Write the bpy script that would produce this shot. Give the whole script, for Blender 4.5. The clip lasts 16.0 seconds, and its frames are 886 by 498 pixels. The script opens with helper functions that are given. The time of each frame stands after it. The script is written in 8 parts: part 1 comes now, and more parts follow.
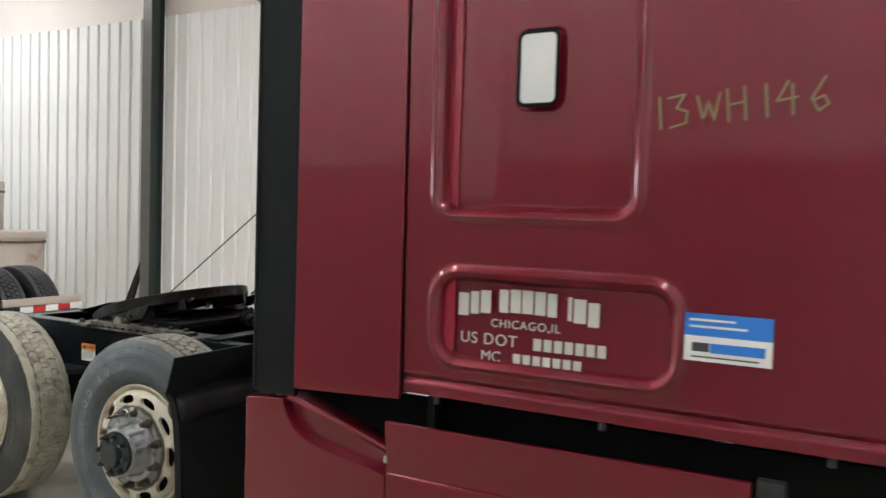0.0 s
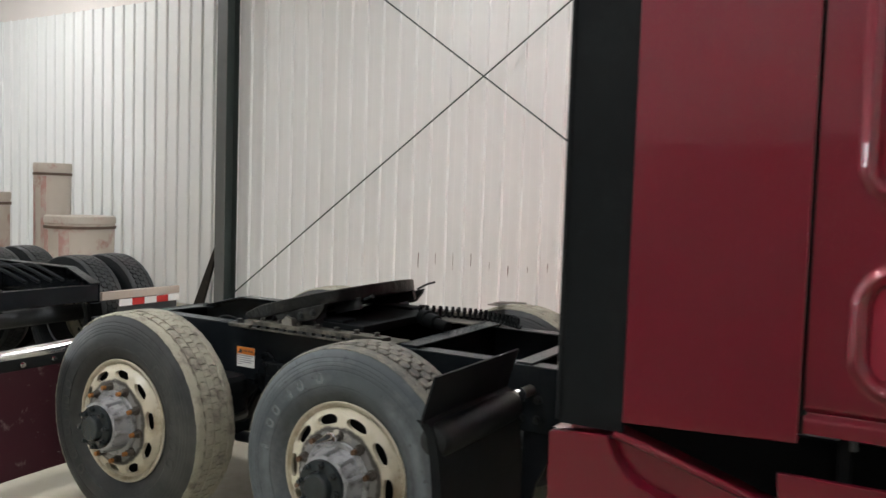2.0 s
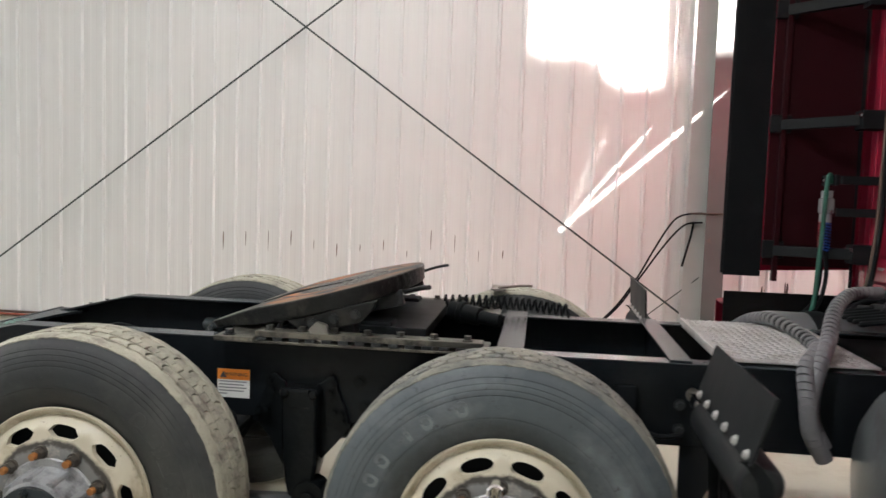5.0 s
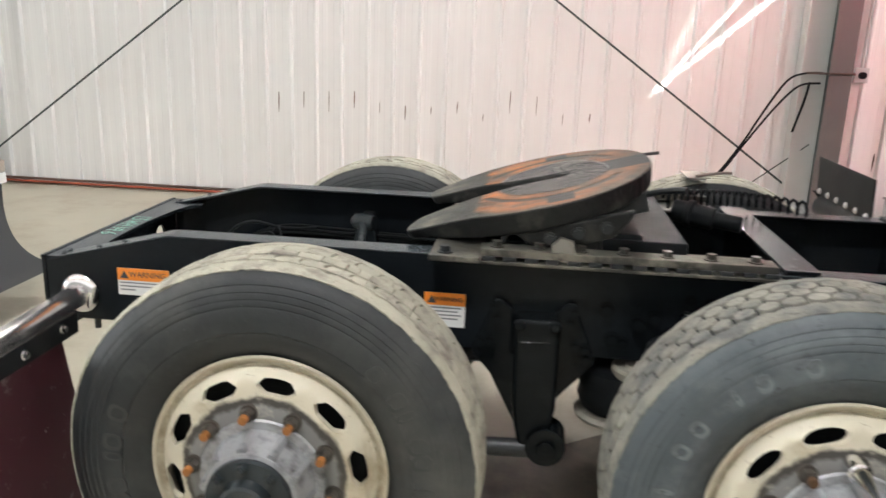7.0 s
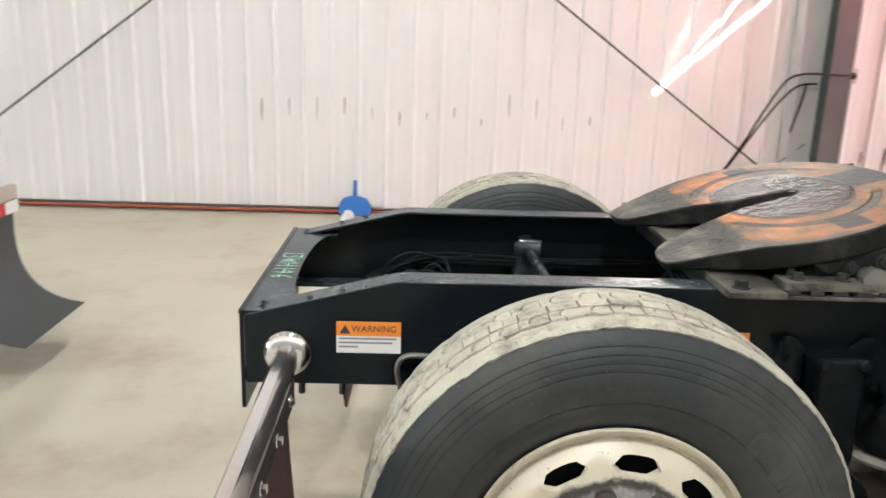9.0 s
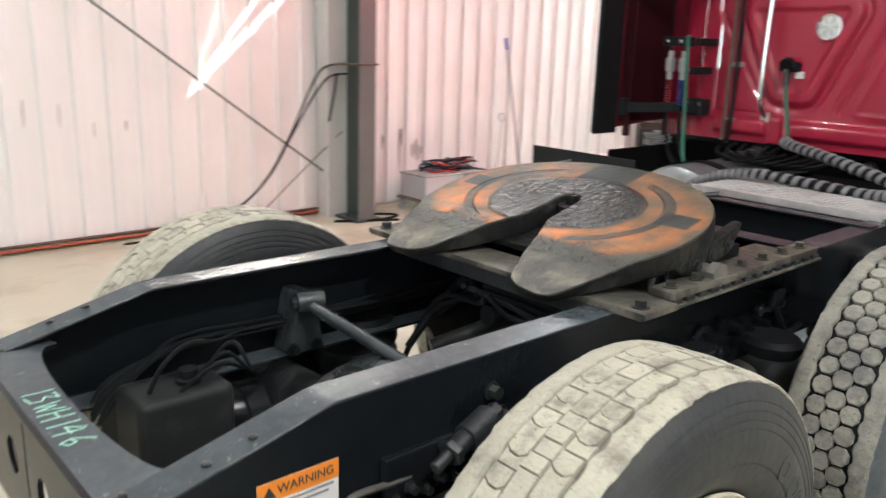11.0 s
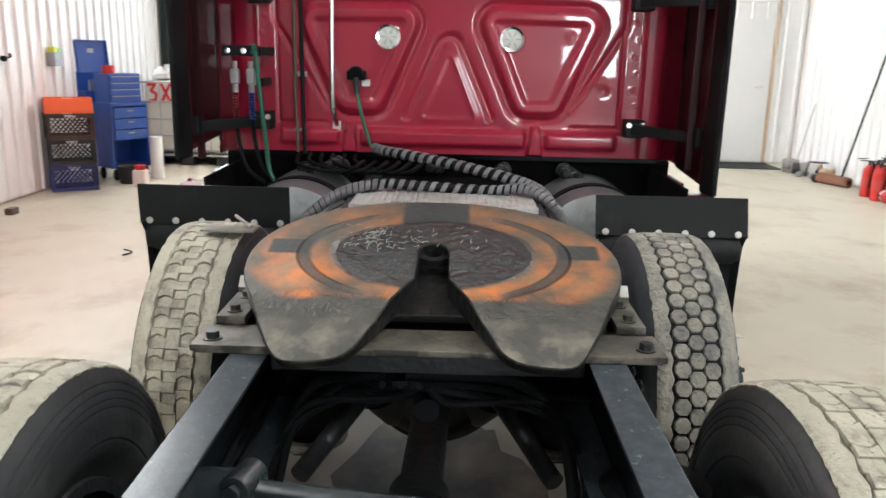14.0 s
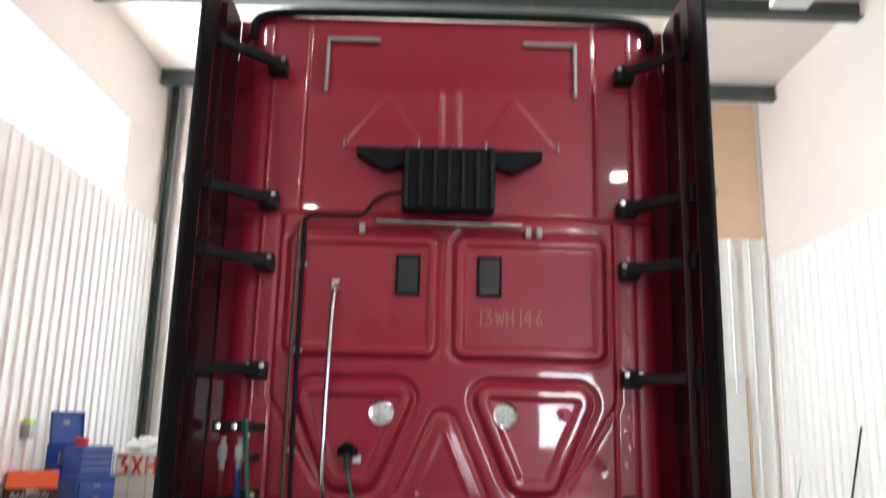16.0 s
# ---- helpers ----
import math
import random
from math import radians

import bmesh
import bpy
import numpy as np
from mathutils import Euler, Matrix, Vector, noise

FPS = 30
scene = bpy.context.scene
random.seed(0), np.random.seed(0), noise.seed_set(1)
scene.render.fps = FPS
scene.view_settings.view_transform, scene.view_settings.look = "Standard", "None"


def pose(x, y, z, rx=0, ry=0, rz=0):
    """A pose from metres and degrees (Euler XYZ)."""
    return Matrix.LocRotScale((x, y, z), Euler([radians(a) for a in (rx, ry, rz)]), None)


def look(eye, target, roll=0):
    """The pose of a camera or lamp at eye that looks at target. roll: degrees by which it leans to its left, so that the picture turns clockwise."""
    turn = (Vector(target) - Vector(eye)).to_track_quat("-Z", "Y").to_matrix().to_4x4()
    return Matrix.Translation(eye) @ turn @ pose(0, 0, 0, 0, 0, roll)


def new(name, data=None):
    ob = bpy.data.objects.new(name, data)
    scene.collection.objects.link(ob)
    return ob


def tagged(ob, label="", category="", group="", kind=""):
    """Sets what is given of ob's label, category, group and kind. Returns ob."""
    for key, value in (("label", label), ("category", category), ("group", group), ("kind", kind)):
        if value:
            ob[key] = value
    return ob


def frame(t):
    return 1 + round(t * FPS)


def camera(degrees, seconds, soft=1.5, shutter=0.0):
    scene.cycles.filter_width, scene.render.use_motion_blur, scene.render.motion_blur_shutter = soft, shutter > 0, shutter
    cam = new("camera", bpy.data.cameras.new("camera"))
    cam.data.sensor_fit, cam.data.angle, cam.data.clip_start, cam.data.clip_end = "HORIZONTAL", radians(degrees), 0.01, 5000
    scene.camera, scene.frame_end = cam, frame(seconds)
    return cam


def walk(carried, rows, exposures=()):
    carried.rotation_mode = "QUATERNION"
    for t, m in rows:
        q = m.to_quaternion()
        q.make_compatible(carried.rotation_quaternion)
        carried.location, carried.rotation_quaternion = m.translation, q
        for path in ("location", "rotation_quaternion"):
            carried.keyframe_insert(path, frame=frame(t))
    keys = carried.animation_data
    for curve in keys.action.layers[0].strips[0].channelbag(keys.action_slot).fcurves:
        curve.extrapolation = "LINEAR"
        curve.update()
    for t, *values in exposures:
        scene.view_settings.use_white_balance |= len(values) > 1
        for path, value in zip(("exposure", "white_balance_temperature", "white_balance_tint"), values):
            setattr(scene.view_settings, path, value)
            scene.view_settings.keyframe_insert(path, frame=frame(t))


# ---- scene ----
cam = camera(58.1, 16.0, shutter=0.5)
METRES, EYE, TILT, LEAN, TURN = 7.6, 1.615, -0.17, -0.30, 28.7
ROWS = [
    (0.0, 0.0, 0.0, 0.0, 0.06, -2.29, -1.45),
    (0.5, -0.0278, 0.0279, 0.0011, 0.44, -3.37, -1.56),
    (1.0, -0.0643, 0.0482, -0.0012, 0.71, -3.36, -1.61),
    (1.5, -0.097, 0.0643, -0.0024, 1.02, -3.33, -1.62),
    (2.0, -0.1261, 0.0859, -0.0049, 1.39, -3.31, -1.57),
    (2.5, -0.1572, 0.1069, -0.0102, -0.94, -3.25, -1.66),
    (3.0, -0.191, 0.1307, -0.0102, -4.49, -3.22, -1.74),
    (3.2, -0.2026, 0.1440, -0.0109, -7.62, -3.28, -1.67),
    (5.3, -0.3176, 0.2504, -0.0180, -22.08, -4.98, -1.88),
    (5.5, -0.322, 0.2644, -0.0176, -22.15, -8.99, -1.82),
    (6.0, -0.3284, 0.2873, -0.0164, -21.88, -14.7, -1.67),
    (6.5, -0.346, 0.3114, -0.0143, -21.67, -15.01, -1.65),
    (7.0, -0.3677, 0.339, -0.0112, -21.87, -15.05, -1.64),
    (7.5, -0.389, 0.37, -0.0127, -22.04, -15.14, -1.62),
    (8.0, -0.4163, 0.3935, -0.0127, -22.37, -15.04, -1.61),
    (8.2, -0.4291, 0.4005, -0.0142, -22.47, -14.96, -1.62),
    (10.3, -0.4955, 0.5078, -0.0077, -55.70, -14.80, -1.40),
    (10.5, -0.501, 0.5239, -0.0074, -59.48, -14.83, -1.45),
    (11.0, -0.4984, 0.5664, -0.0078, -69.93, -14.84, -1.48),
    (11.5, -0.4946, 0.6039, -0.0065, -80.59, -14.7, -1.48),
    (12.0, -0.4909, 0.6404, -0.0029, -91.36, -14.49, -1.36),
    (12.5, -0.4757, 0.6705, -0.0041, -100.38, -14.51, -1.45),
    (13.0, -0.4546, 0.6946, -0.0018, -101.95, -14.55, -1.45),
    (13.5, -0.441, 0.7177, -0.0028, -108.05, -14.41, -1.28),
    (14.0, -0.4281, 0.7392, -0.001, -117.52, -14.19, -1.26),
    (14.5, -0.4203, 0.7445, 0.0005, -118.99, -14.16, -1.17),
    (15.0, -0.4145, 0.7469, 0.0, -118.97, -9.63, -1.23),
    (15.5, -0.4138, 0.7472, 0.0005, -118.82, 1.31, -1.24),
    (16.0, -0.4153, 0.7478, 0.0023, -119.41, 11.98, -1.39),
]
walk(cam, [(t, pose(4.28, -3.417, EYE, TILT, LEAN, TURN) @ pose(METRES * x, METRES * y, METRES * z, 90 + pitch, roll, yaw)) for t, x, y, z, yaw, pitch, roll in ROWS],
     exposures=[(0.0, 4.64), (1.0, 4.70), (2.0, 4.36), (2.5, 4.37), (3.0, 4.62), (5.3, 4.52), (5.5, 4.50), (6.0, 4.86), (6.5, 4.90), (8.2, 5.00), (10.5, 5.08), (12.0, 5.06), (12.5, 5.09), (13.0, 4.99), (13.5, 4.94), (14.5, 4.85), (15.0, 4.93), (15.5, 4.82), (16.0, 4.60)])

# ---- world and light ----
world = bpy.data.worlds.new("world")
scene.world = world
world.use_nodes = True
wn = world.node_tree.nodes
sky = wn.new("ShaderNodeTexSky")
sky.sky_type, sky.sun_disc = "NISHITA", False
SUN_FROM = Vector((0.66, 0.60, 0.46)).normalized()
sky.sun_elevation = math.asin(SUN_FROM.z)
sky.sun_rotation = math.atan2(SUN_FROM.x, SUN_FROM.y)
world.node_tree.links.new(sky.outputs[0], wn["Background"].inputs[0])
wn["Background"].inputs[1].default_value = 0.10
sun = new("sun", bpy.data.lights.new("sun", "SUN"))
sun.data.energy, sun.data.angle, sun.data.color = 5.0, radians(0.6), (1.0, 0.95, 0.88)
sun.matrix_world = look((20, 20, 20), Vector((20, 20, 20)) - SUN_FROM)


def lamp(name, p, target, w, d, power, color=(1, 1, 1)):
    ob = new(name, bpy.data.lights.new(name, "AREA"))
    ob.data.shape, ob.data.size, ob.data.size_y, ob.data.energy, ob.data.color = "RECTANGLE", w, d, power, color
    ob.matrix_world = look(p, target)
    return ob


# the lamp at (0.0, -2.9) is unseen, added to brighten the truck's right side
HIGH_BAYS = [(-7.6, 2.5, 4.6), (-9.6, -2.8, 5), (-0.3, 2.55, 2.5), (-4.9, -2.8, 6.2), (0.0, -2.9, 6.0), (4.6, 3.0, 0.9), (5.0, -3.2, 1.6), (9.2, 0.5, 1.9)]
for hx, hy, watts in HIGH_BAYS:
    lamp("high_bay_lamp", (hx, hy, 5.46), (hx, hy, 0), 0.32, 0.26, watts, (0.97, 0.985, 1.0))
lamp("eave_daylight", (7.8, 4.66, 5.05), (7.0, 0, 3.6), 3.4, 1.1, 3.6, (0.93, 0.97, 1.0))
lamp("front_daylight", (11.25, 1.2, 2.4), (0, 0.2, 2.0), 4.0, 3.6, 7.8, (0.68, 0.86, 1.0))
# lamps added by the sleeper side to imitate sunlight from the eave light that it throws back to the wall: a sheet of
# light and a fan of glints
beam = lamp("reflection_lamp", (4.30, 1.32, 4.02), (2.12, 4.5, 3.00), 1.34, 1.02, 5.0, (1.0, 0.93, 0.90))
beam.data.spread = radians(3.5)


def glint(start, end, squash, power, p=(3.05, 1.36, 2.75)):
    """An added spot lamp that imitates a narrow streak of thrown-back sunlight on the wall between two points."""
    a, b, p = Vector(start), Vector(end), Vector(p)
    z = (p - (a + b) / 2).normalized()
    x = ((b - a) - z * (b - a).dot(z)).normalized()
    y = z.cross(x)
    ob = new("glint_lamp", bpy.data.lights.new("glint_lamp", "SPOT"))
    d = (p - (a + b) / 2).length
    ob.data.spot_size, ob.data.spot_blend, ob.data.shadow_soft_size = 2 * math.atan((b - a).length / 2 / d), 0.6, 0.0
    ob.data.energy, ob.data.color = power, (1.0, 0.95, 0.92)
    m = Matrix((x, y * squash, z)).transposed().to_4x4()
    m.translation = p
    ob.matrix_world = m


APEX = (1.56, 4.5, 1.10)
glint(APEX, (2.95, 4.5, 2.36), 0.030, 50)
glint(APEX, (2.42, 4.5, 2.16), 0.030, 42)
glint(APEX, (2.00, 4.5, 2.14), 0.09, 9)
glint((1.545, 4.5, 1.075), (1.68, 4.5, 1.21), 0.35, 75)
lamp("rear_daylight", (-14.4, -3.3, 2.0), (0, -0.6, 2.0), 1.7, 1.9, 14.4, (0.84, 0.93, 1.0))


# ---- helpers ----
def mat(name, color, rough=0.5, metal=0.0, var=0.12, scale=6.0, bump=0.0, bscale=60.0, stain=None, stain_at=(0.5, 0.7), sscale=2.5,
        coat=0.0, specular=0.5, island=0.0, rvar=0.15, speck=None):
    m = bpy.data.materials.new(name)
    m.use_nodes = True
    t = m.node_tree
    N, L = t.nodes, t.links
    b = N["Principled BSDF"]
    b.inputs["Roughness"].default_value, b.inputs["Metallic"].default_value = rough, metal
    b.inputs["Coat Weight"].default_value, b.inputs["Coat Roughness"].default_value = coat, 0.03
    b.inputs["Specular IOR Level"].default_value = specular
    tc = N.new("ShaderNodeTexCoord")
    n1 = N.new("ShaderNodeTexNoise")
    n1.inputs["Scale"].default_value, n1.inputs["Detail"].default_value = scale, 6
    L.new(tc.outputs["Object"], n1.inputs["Vector"])
    mx = N.new("ShaderNodeMix")
    mx.data_type = "RGBA"
    c = Vector(color)
    mx.inputs[6].default_value = (*(c * (1 - var)), 1)
    mx.inputs[7].default_value = (*[min(1, v) for v in c * (1 + var)], 1)
    L.new(n1.outputs["Fac"], mx.inputs[0])
    out = mx.outputs[2]
    if stain is not None:
        n2 = N.new("ShaderNodeTexNoise")
        n2.inputs["Scale"].default_value, n2.inputs["Detail"].default_value, n2.inputs["Roughness"].default_value = sscale, 8, 0.65
        L.new(tc.outputs["Object"], n2.inputs["Vector"])
        r = N.new("ShaderNodeMapRange")
        r.inputs[1].default_value, r.inputs[2].default_value = stain_at
        L.new(n2.outputs["Fac"], r.inputs[0])
        m2 = N.new("ShaderNodeMix")
        m2.data_type = "RGBA"
        L.new(r.outputs[0], m2.inputs[0])
        L.new(out, m2.inputs[6])
        m2.inputs[7].default_value = (*stain, 1)
        out = m2.outputs[2]
    if island:
        ge = N.new("ShaderNodeNewGeometry")
        r2 = N.new("ShaderNodeMapRange")
        r2.inputs[3].default_value, r2.inputs[4].default_value = 1 - island, 1 + island
        L.new(ge.outputs["Random Per Island"], r2.inputs[0])
        hs = N.new("ShaderNodeHueSaturation")
        L.new(r2.outputs[0], hs.inputs["Value"])
        L.new(out, hs.inputs["Color"])
        out = hs.outputs[0]
    if speck is not None:
        # fine grit: colour, scale, share
        n4 = N.new("ShaderNodeTexNoise")
        n4.inputs["Scale"].default_value, n4.inputs["Detail"].default_value, n4.inputs["Roughness"].default_value = speck[1], 4, 0.8
        L.new(tc.outputs["Object"], n4.inputs["Vector"])
        r4 = N.new("ShaderNodeMapRange")
        r4.inputs[1].default_value, r4.inputs[2].default_value = speck[2], speck[2] + 0.07
        L.new(n4.outputs["Fac"], r4.inputs[0])
        m4 = N.new("ShaderNodeMix")
        m4.data_type = "RGBA"
        L.new(r4.outputs[0], m4.inputs[0])
        L.new(out, m4.inputs[6])
        m4.inputs[7].default_value = (*speck[0], 1)
        out = m4.outputs[2]
    L.new(out, b.inputs["Base Color"])
    if rvar:
        r3 = N.new("ShaderNodeMapRange")
        r3.inputs[3].default_value, r3.inputs[4].default_value = max(0.02, rough - rvar * rough), min(1, rough + rvar * rough)
        L.new(n1.outputs["Fac"], r3.inputs[0])
        L.new(r3.outputs[0], b.inputs["Roughness"])
    if bump:
        n3 = N.new("ShaderNodeTexNoise")
        n3.inputs["Scale"].default_value, n3.inputs["Detail"].default_value = bscale, 5
        L.new(tc.outputs["Object"], n3.inputs["Vector"])
        bp = N.new("ShaderNodeBump")
        bp.inputs["Strength"].default_value, bp.inputs["Distance"].default_value = bump, 0.01
        L.new(n3.outputs["Fac"], bp.inputs["Height"])
        L.new(bp.outputs[0], b.inputs["Normal"])
    return m


def glow(name, color, strength):
    m = bpy.data.materials.new(name)
    m.use_nodes = True
    b = m.node_tree.nodes["Principled BSDF"]
    b.inputs["Base Color"].default_value = (*color, 1)
    b.inputs["Emission Color"].default_value = (*color, 1)
    b.inputs["Emission Strength"].default_value = strength
    return m


def thing(name, label, category, group="", kind="", at=(0, 0, 0)):
    e = new(name)
    e.empty_display_size = 0.1
    e.location = at
    return tagged(e, label, category, group, kind)


def smooth(me, angle=38):
    me.polygons.foreach_set("use_smooth", [True] * len(me.polygons))
    me.set_sharp_from_angle(angle=radians(angle))


def part(name, bm, material, parent=None, label="", at=None, flat=False):
    """Links a bmesh as one mesh object under a thing or a part."""
    bmesh.ops.recalc_face_normals(bm, faces=bm.faces)
    me = bpy.data.meshes.new(name)
    bm.to_mesh(me)
    bm.free()
    if not flat:
        smooth(me)
    for m in material if isinstance(material, (list, tuple)) else [material]:
        me.materials.append(m)
    ob = new(name, me)
    if not flat and len(me.polygons) < 6000:
        w = ob.modifiers.new("weighted_normal", "WEIGHTED_NORMAL")
        w.keep_sharp = True
    if parent is not None:
        ob.parent = parent
    if at is not None:
        ob.matrix_basis = at if isinstance(at, Matrix) else Matrix.Translation(at)
    if label:
        ob["label"] = label
    return ob


def twin(ob, m, parent=None):
    """Another object on the same mesh."""
    o = ob.copy()
    scene.collection.objects.link(o)
    o.parent = parent if parent is not None else ob.parent
    o.matrix_basis = m
    return o


def box(bm, lo, hi, bevel=0.0, m=None, seg=2):
    lo, hi = Vector(lo), Vector(hi)
    r = bmesh.ops.create_cube(bm, size=1, matrix=Matrix.Translation((lo + hi) / 2) @ Matrix.Diagonal((*(hi - lo), 1)))
    vs = r["verts"]
    if bevel:
        es = list({e for v in vs for e in v.link_edges})
        r = bmesh.ops.bevel(bm, geom=es, offset=bevel, segments=seg, profile=0.5, affect="EDGES")
        vs = list({v for f in r["faces"] for v in f.verts} | {v for v in vs if v.is_valid})
    if m is not None:
        bmesh.ops.transform(bm, matrix=m, verts=vs)
    return vs


def cyl(bm, a, b, r, seg=16, r2=None):
    a, b = Vector(a), Vector(b)
    d = b - a
    m = Matrix.Translation((a + b) / 2) @ d.to_track_quat("Z", "Y").to_matrix().to_4x4()
    return bmesh.ops.create_cone(bm, cap_ends=True, segments=seg, radius1=r, radius2=r if r2 is None else r2, depth=d.length, matrix=m)["verts"]


def lathe(bm, profile, seg=48, axis="y", m=None, closed=False):
    """profile: (radius, along); turned about the axis."""
    rings = []
    for i in range(seg):
        a = 2 * math.pi * i / seg
        c, s = math.cos(a), math.sin(a)
        ring = []
        for r, h in profile:
            p = (r * c, h, r * s) if axis == "y" else ((r * c, r * s, h) if axis == "z" else (h, r * c, r * s))
            p = Vector(p)
            ring.append(bm.verts.new(m @ p if m is not None else p))
        rings.append(ring)
    n = len(profile)
    for i in range(seg):
        A, B = rings[i], rings[(i + 1) % seg]
        for j in range(n if closed else n - 1):
            k = (j + 1) % n
            try:
                bm.faces.new((A[j], A[k], B[k], B[j]))
            except ValueError:
                pass
    bmesh.ops.remove_doubles(bm, verts=[v for r in rings for v in r], dist=1e-5)
    return rings


def pipe(bm, pts, r, seg=10, closed=False, steps=6, radii=None):
    """A tube along a smooth line through the points."""
    P = [Vector(p) for p in pts]
    line = []
    n = len(P)
    for i in range(n - 1):
        p0, p1, p2, p3 = P[max(i - 1, 0)], P[i], P[i + 1], P[min(i + 2, n - 1)]
        for k in range(steps):
            t = k / steps
            line.append(0.5 * ((2 * p1) + (p2 - p0) * t + (2 * p0 - 5 * p1 + 4 * p2 - p3) * t * t + (3 * p1 - p0 - 3 * p2 + p3) * t ** 3))
    line.append(P[-1])
    prev, up = None, Vector((0.13, 0.21, 0.97)).normalized()
    for i, p in enumerate(line):
        d = (line[min(i + 1, len(line) - 1)] - line[max(i - 1, 0)]).normalized()
        u = up - d * up.dot(d)
        if u.length < 1e-3:
            u = Vector((1, 0, 0)) - d * d.x
        u.normalize()
        up = u
        w = d.cross(u)
        rr = r if radii is None else radii(i)
        ring = [bm.verts.new(p + rr * (math.cos(2 * math.pi * k / seg) * u + math.sin(2 * math.pi * k / seg) * w)) for k in range(seg)]
        if prev:
            for k in range(seg):
                bm.faces.new((prev[k], prev[(k + 1) % seg], ring[(k + 1) % seg], ring[k]))
        else:
            bm.faces.new(ring)
        prev = ring
    bm.faces.new(prev)
    return line


def prism(bm, outline, h0, h1, m=None):
    """A solid from an outline in x and y, between two heights."""
    lo = [bm.verts.new((x, y, h0)) for x, y in outline]
    hi = [bm.verts.new((x, y, h1)) for x, y in outline]
    n = len(outline)
    bm.faces.new(lo[::-1])
    bm.faces.new(hi)
    for i in range(n):
        bm.faces.new((lo[i], lo[(i + 1) % n], hi[(i + 1) % n], hi[i]))
    if m is not None:
        bmesh.ops.transform(bm, matrix=m, verts=lo + hi)
    return lo, hi


def soften(bm, width=0.004, seg=2, angle=30):
    es = [e for e in bm.edges if len(e.link_faces) == 2 and e.calc_face_angle(0) > radians(angle)]
    bmesh.ops.bevel(bm, geom=es, offset=width, segments=seg, profile=0.5, affect="EDGES", clamp_overlap=True)


def B():
    return bmesh.new()


# ---- materials ----
M_PANEL = mat("white_liner_steel", (0.78, 0.78, 0.76), 0.42, var=0.03, scale=1.5, stain=(0.62, 0.60, 0.56), stain_at=(0.62, 0.9), sscale=1.2, speck=((0.60, 0.58, 0.54), 14.0, 0.68))
M_INSUL = mat("insulation_facing", (0.72, 0.66, 0.62), 0.6, var=0.06, scale=2, bump=0.3, bscale=6)
M_FLOOR = mat("concrete", (0.45, 0.42, 0.33), 0.46, var=0.16, scale=2.2, bump=0.08, bscale=40, stain=(0.29, 0.225, 0.15), stain_at=(0.50, 0.76), sscale=1.3, speck=((0.22, 0.17, 0.12), 38.0, 0.66))
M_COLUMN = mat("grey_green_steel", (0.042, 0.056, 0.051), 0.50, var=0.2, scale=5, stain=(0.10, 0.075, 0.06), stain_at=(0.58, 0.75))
M_WOOD = mat("plain_board", (0.50, 0.36, 0.24), 0.7, var=0.15, scale=4)
M_ROOF = mat("roof_lining", (0.70, 0.64, 0.60), 0.6, var=0.05, scale=2)
# one red in two tones: darker for the shaded sides, lighter for the back
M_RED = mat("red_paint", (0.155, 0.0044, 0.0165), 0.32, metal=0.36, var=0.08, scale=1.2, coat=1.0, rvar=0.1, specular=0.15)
M_RED_LIT = mat("lit_red_paint", (0.31, 0.013, 0.038), 0.32, var=0.05, scale=1.2, coat=0.75, rvar=0.1, specular=0.3)
M_BLACK = mat("black_frame_paint", (0.009, 0.0105, 0.0125), 0.24, var=0.3, scale=9, stain=(0.018, 0.018, 0.019), stain_at=(0.60, 0.80), sscale=5, specular=0.16, bump=0.06, bscale=90)
M_RUBBER = mat("black_rubber", (0.0085, 0.0098, 0.0108), 0.55, var=0.25, scale=12, bump=0.08, bscale=120, specular=0.10, stain=(0.016, 0.018, 0.019), stain_at=(0.55, 0.80), sscale=4)
M_DARKRUB = mat("dull_plastic", (0.012, 0.0135, 0.0145), 0.55, specular=0.15, var=0.2, scale=8, stain=(0.036, 0.036, 0.035), stain_at=(0.55, 0.8))
M_SIDEWALL = mat("tyre_sidewall", (0.018, 0.021, 0.023), 0.50, var=0.35, scale=9, bump=0.15, bscale=45, stain=(0.072, 0.074, 0.068), stain_at=(0.44, 0.74), sscale=3, speck=((0.12, 0.12, 0.115), 70.0, 0.66))
M_DUSTWALL = mat("dusty_tyre_sidewall", (0.072, 0.087, 0.096), 0.68, var=0.3, scale=5, stain=(0.185, 0.205, 0.218), stain_at=(0.42, 0.66), sscale=3.2, speck=((0.05, 0.056, 0.06), 30.0, 0.60))
M_TREAD = mat("dusty_tread", (0.395, 0.38, 0.305), 0.9, var=0.20, scale=22, stain=(0.20, 0.185, 0.155), stain_at=(0.50, 0.66), sscale=15, bump=0.6, bscale=70, island=0.10, speck=((0.12, 0.11, 0.095), 90.0, 0.62))
M_LUGS = mat("dusty_grey_lugs", (0.25, 0.242, 0.205), 0.9, var=0.35, scale=14, stain=(0.13, 0.13, 0.125), stain_at=(0.46, 0.64), sscale=11, bump=0.6, bscale=70, island=0.14, speck=((0.09, 0.085, 0.08), 80.0, 0.60))
M_GROOVE = mat("tread_groove", (0.165, 0.152, 0.122), 0.9, var=0.3, scale=20)
M_RIM = mat("cream_rim_paint", (0.55, 0.51, 0.40), 0.38, var=0.08, scale=7, stain=(0.33, 0.27, 0.17), stain_at=(0.52, 0.72), sscale=6, speck=((0.16, 0.12, 0.07), 60.0, 0.64))
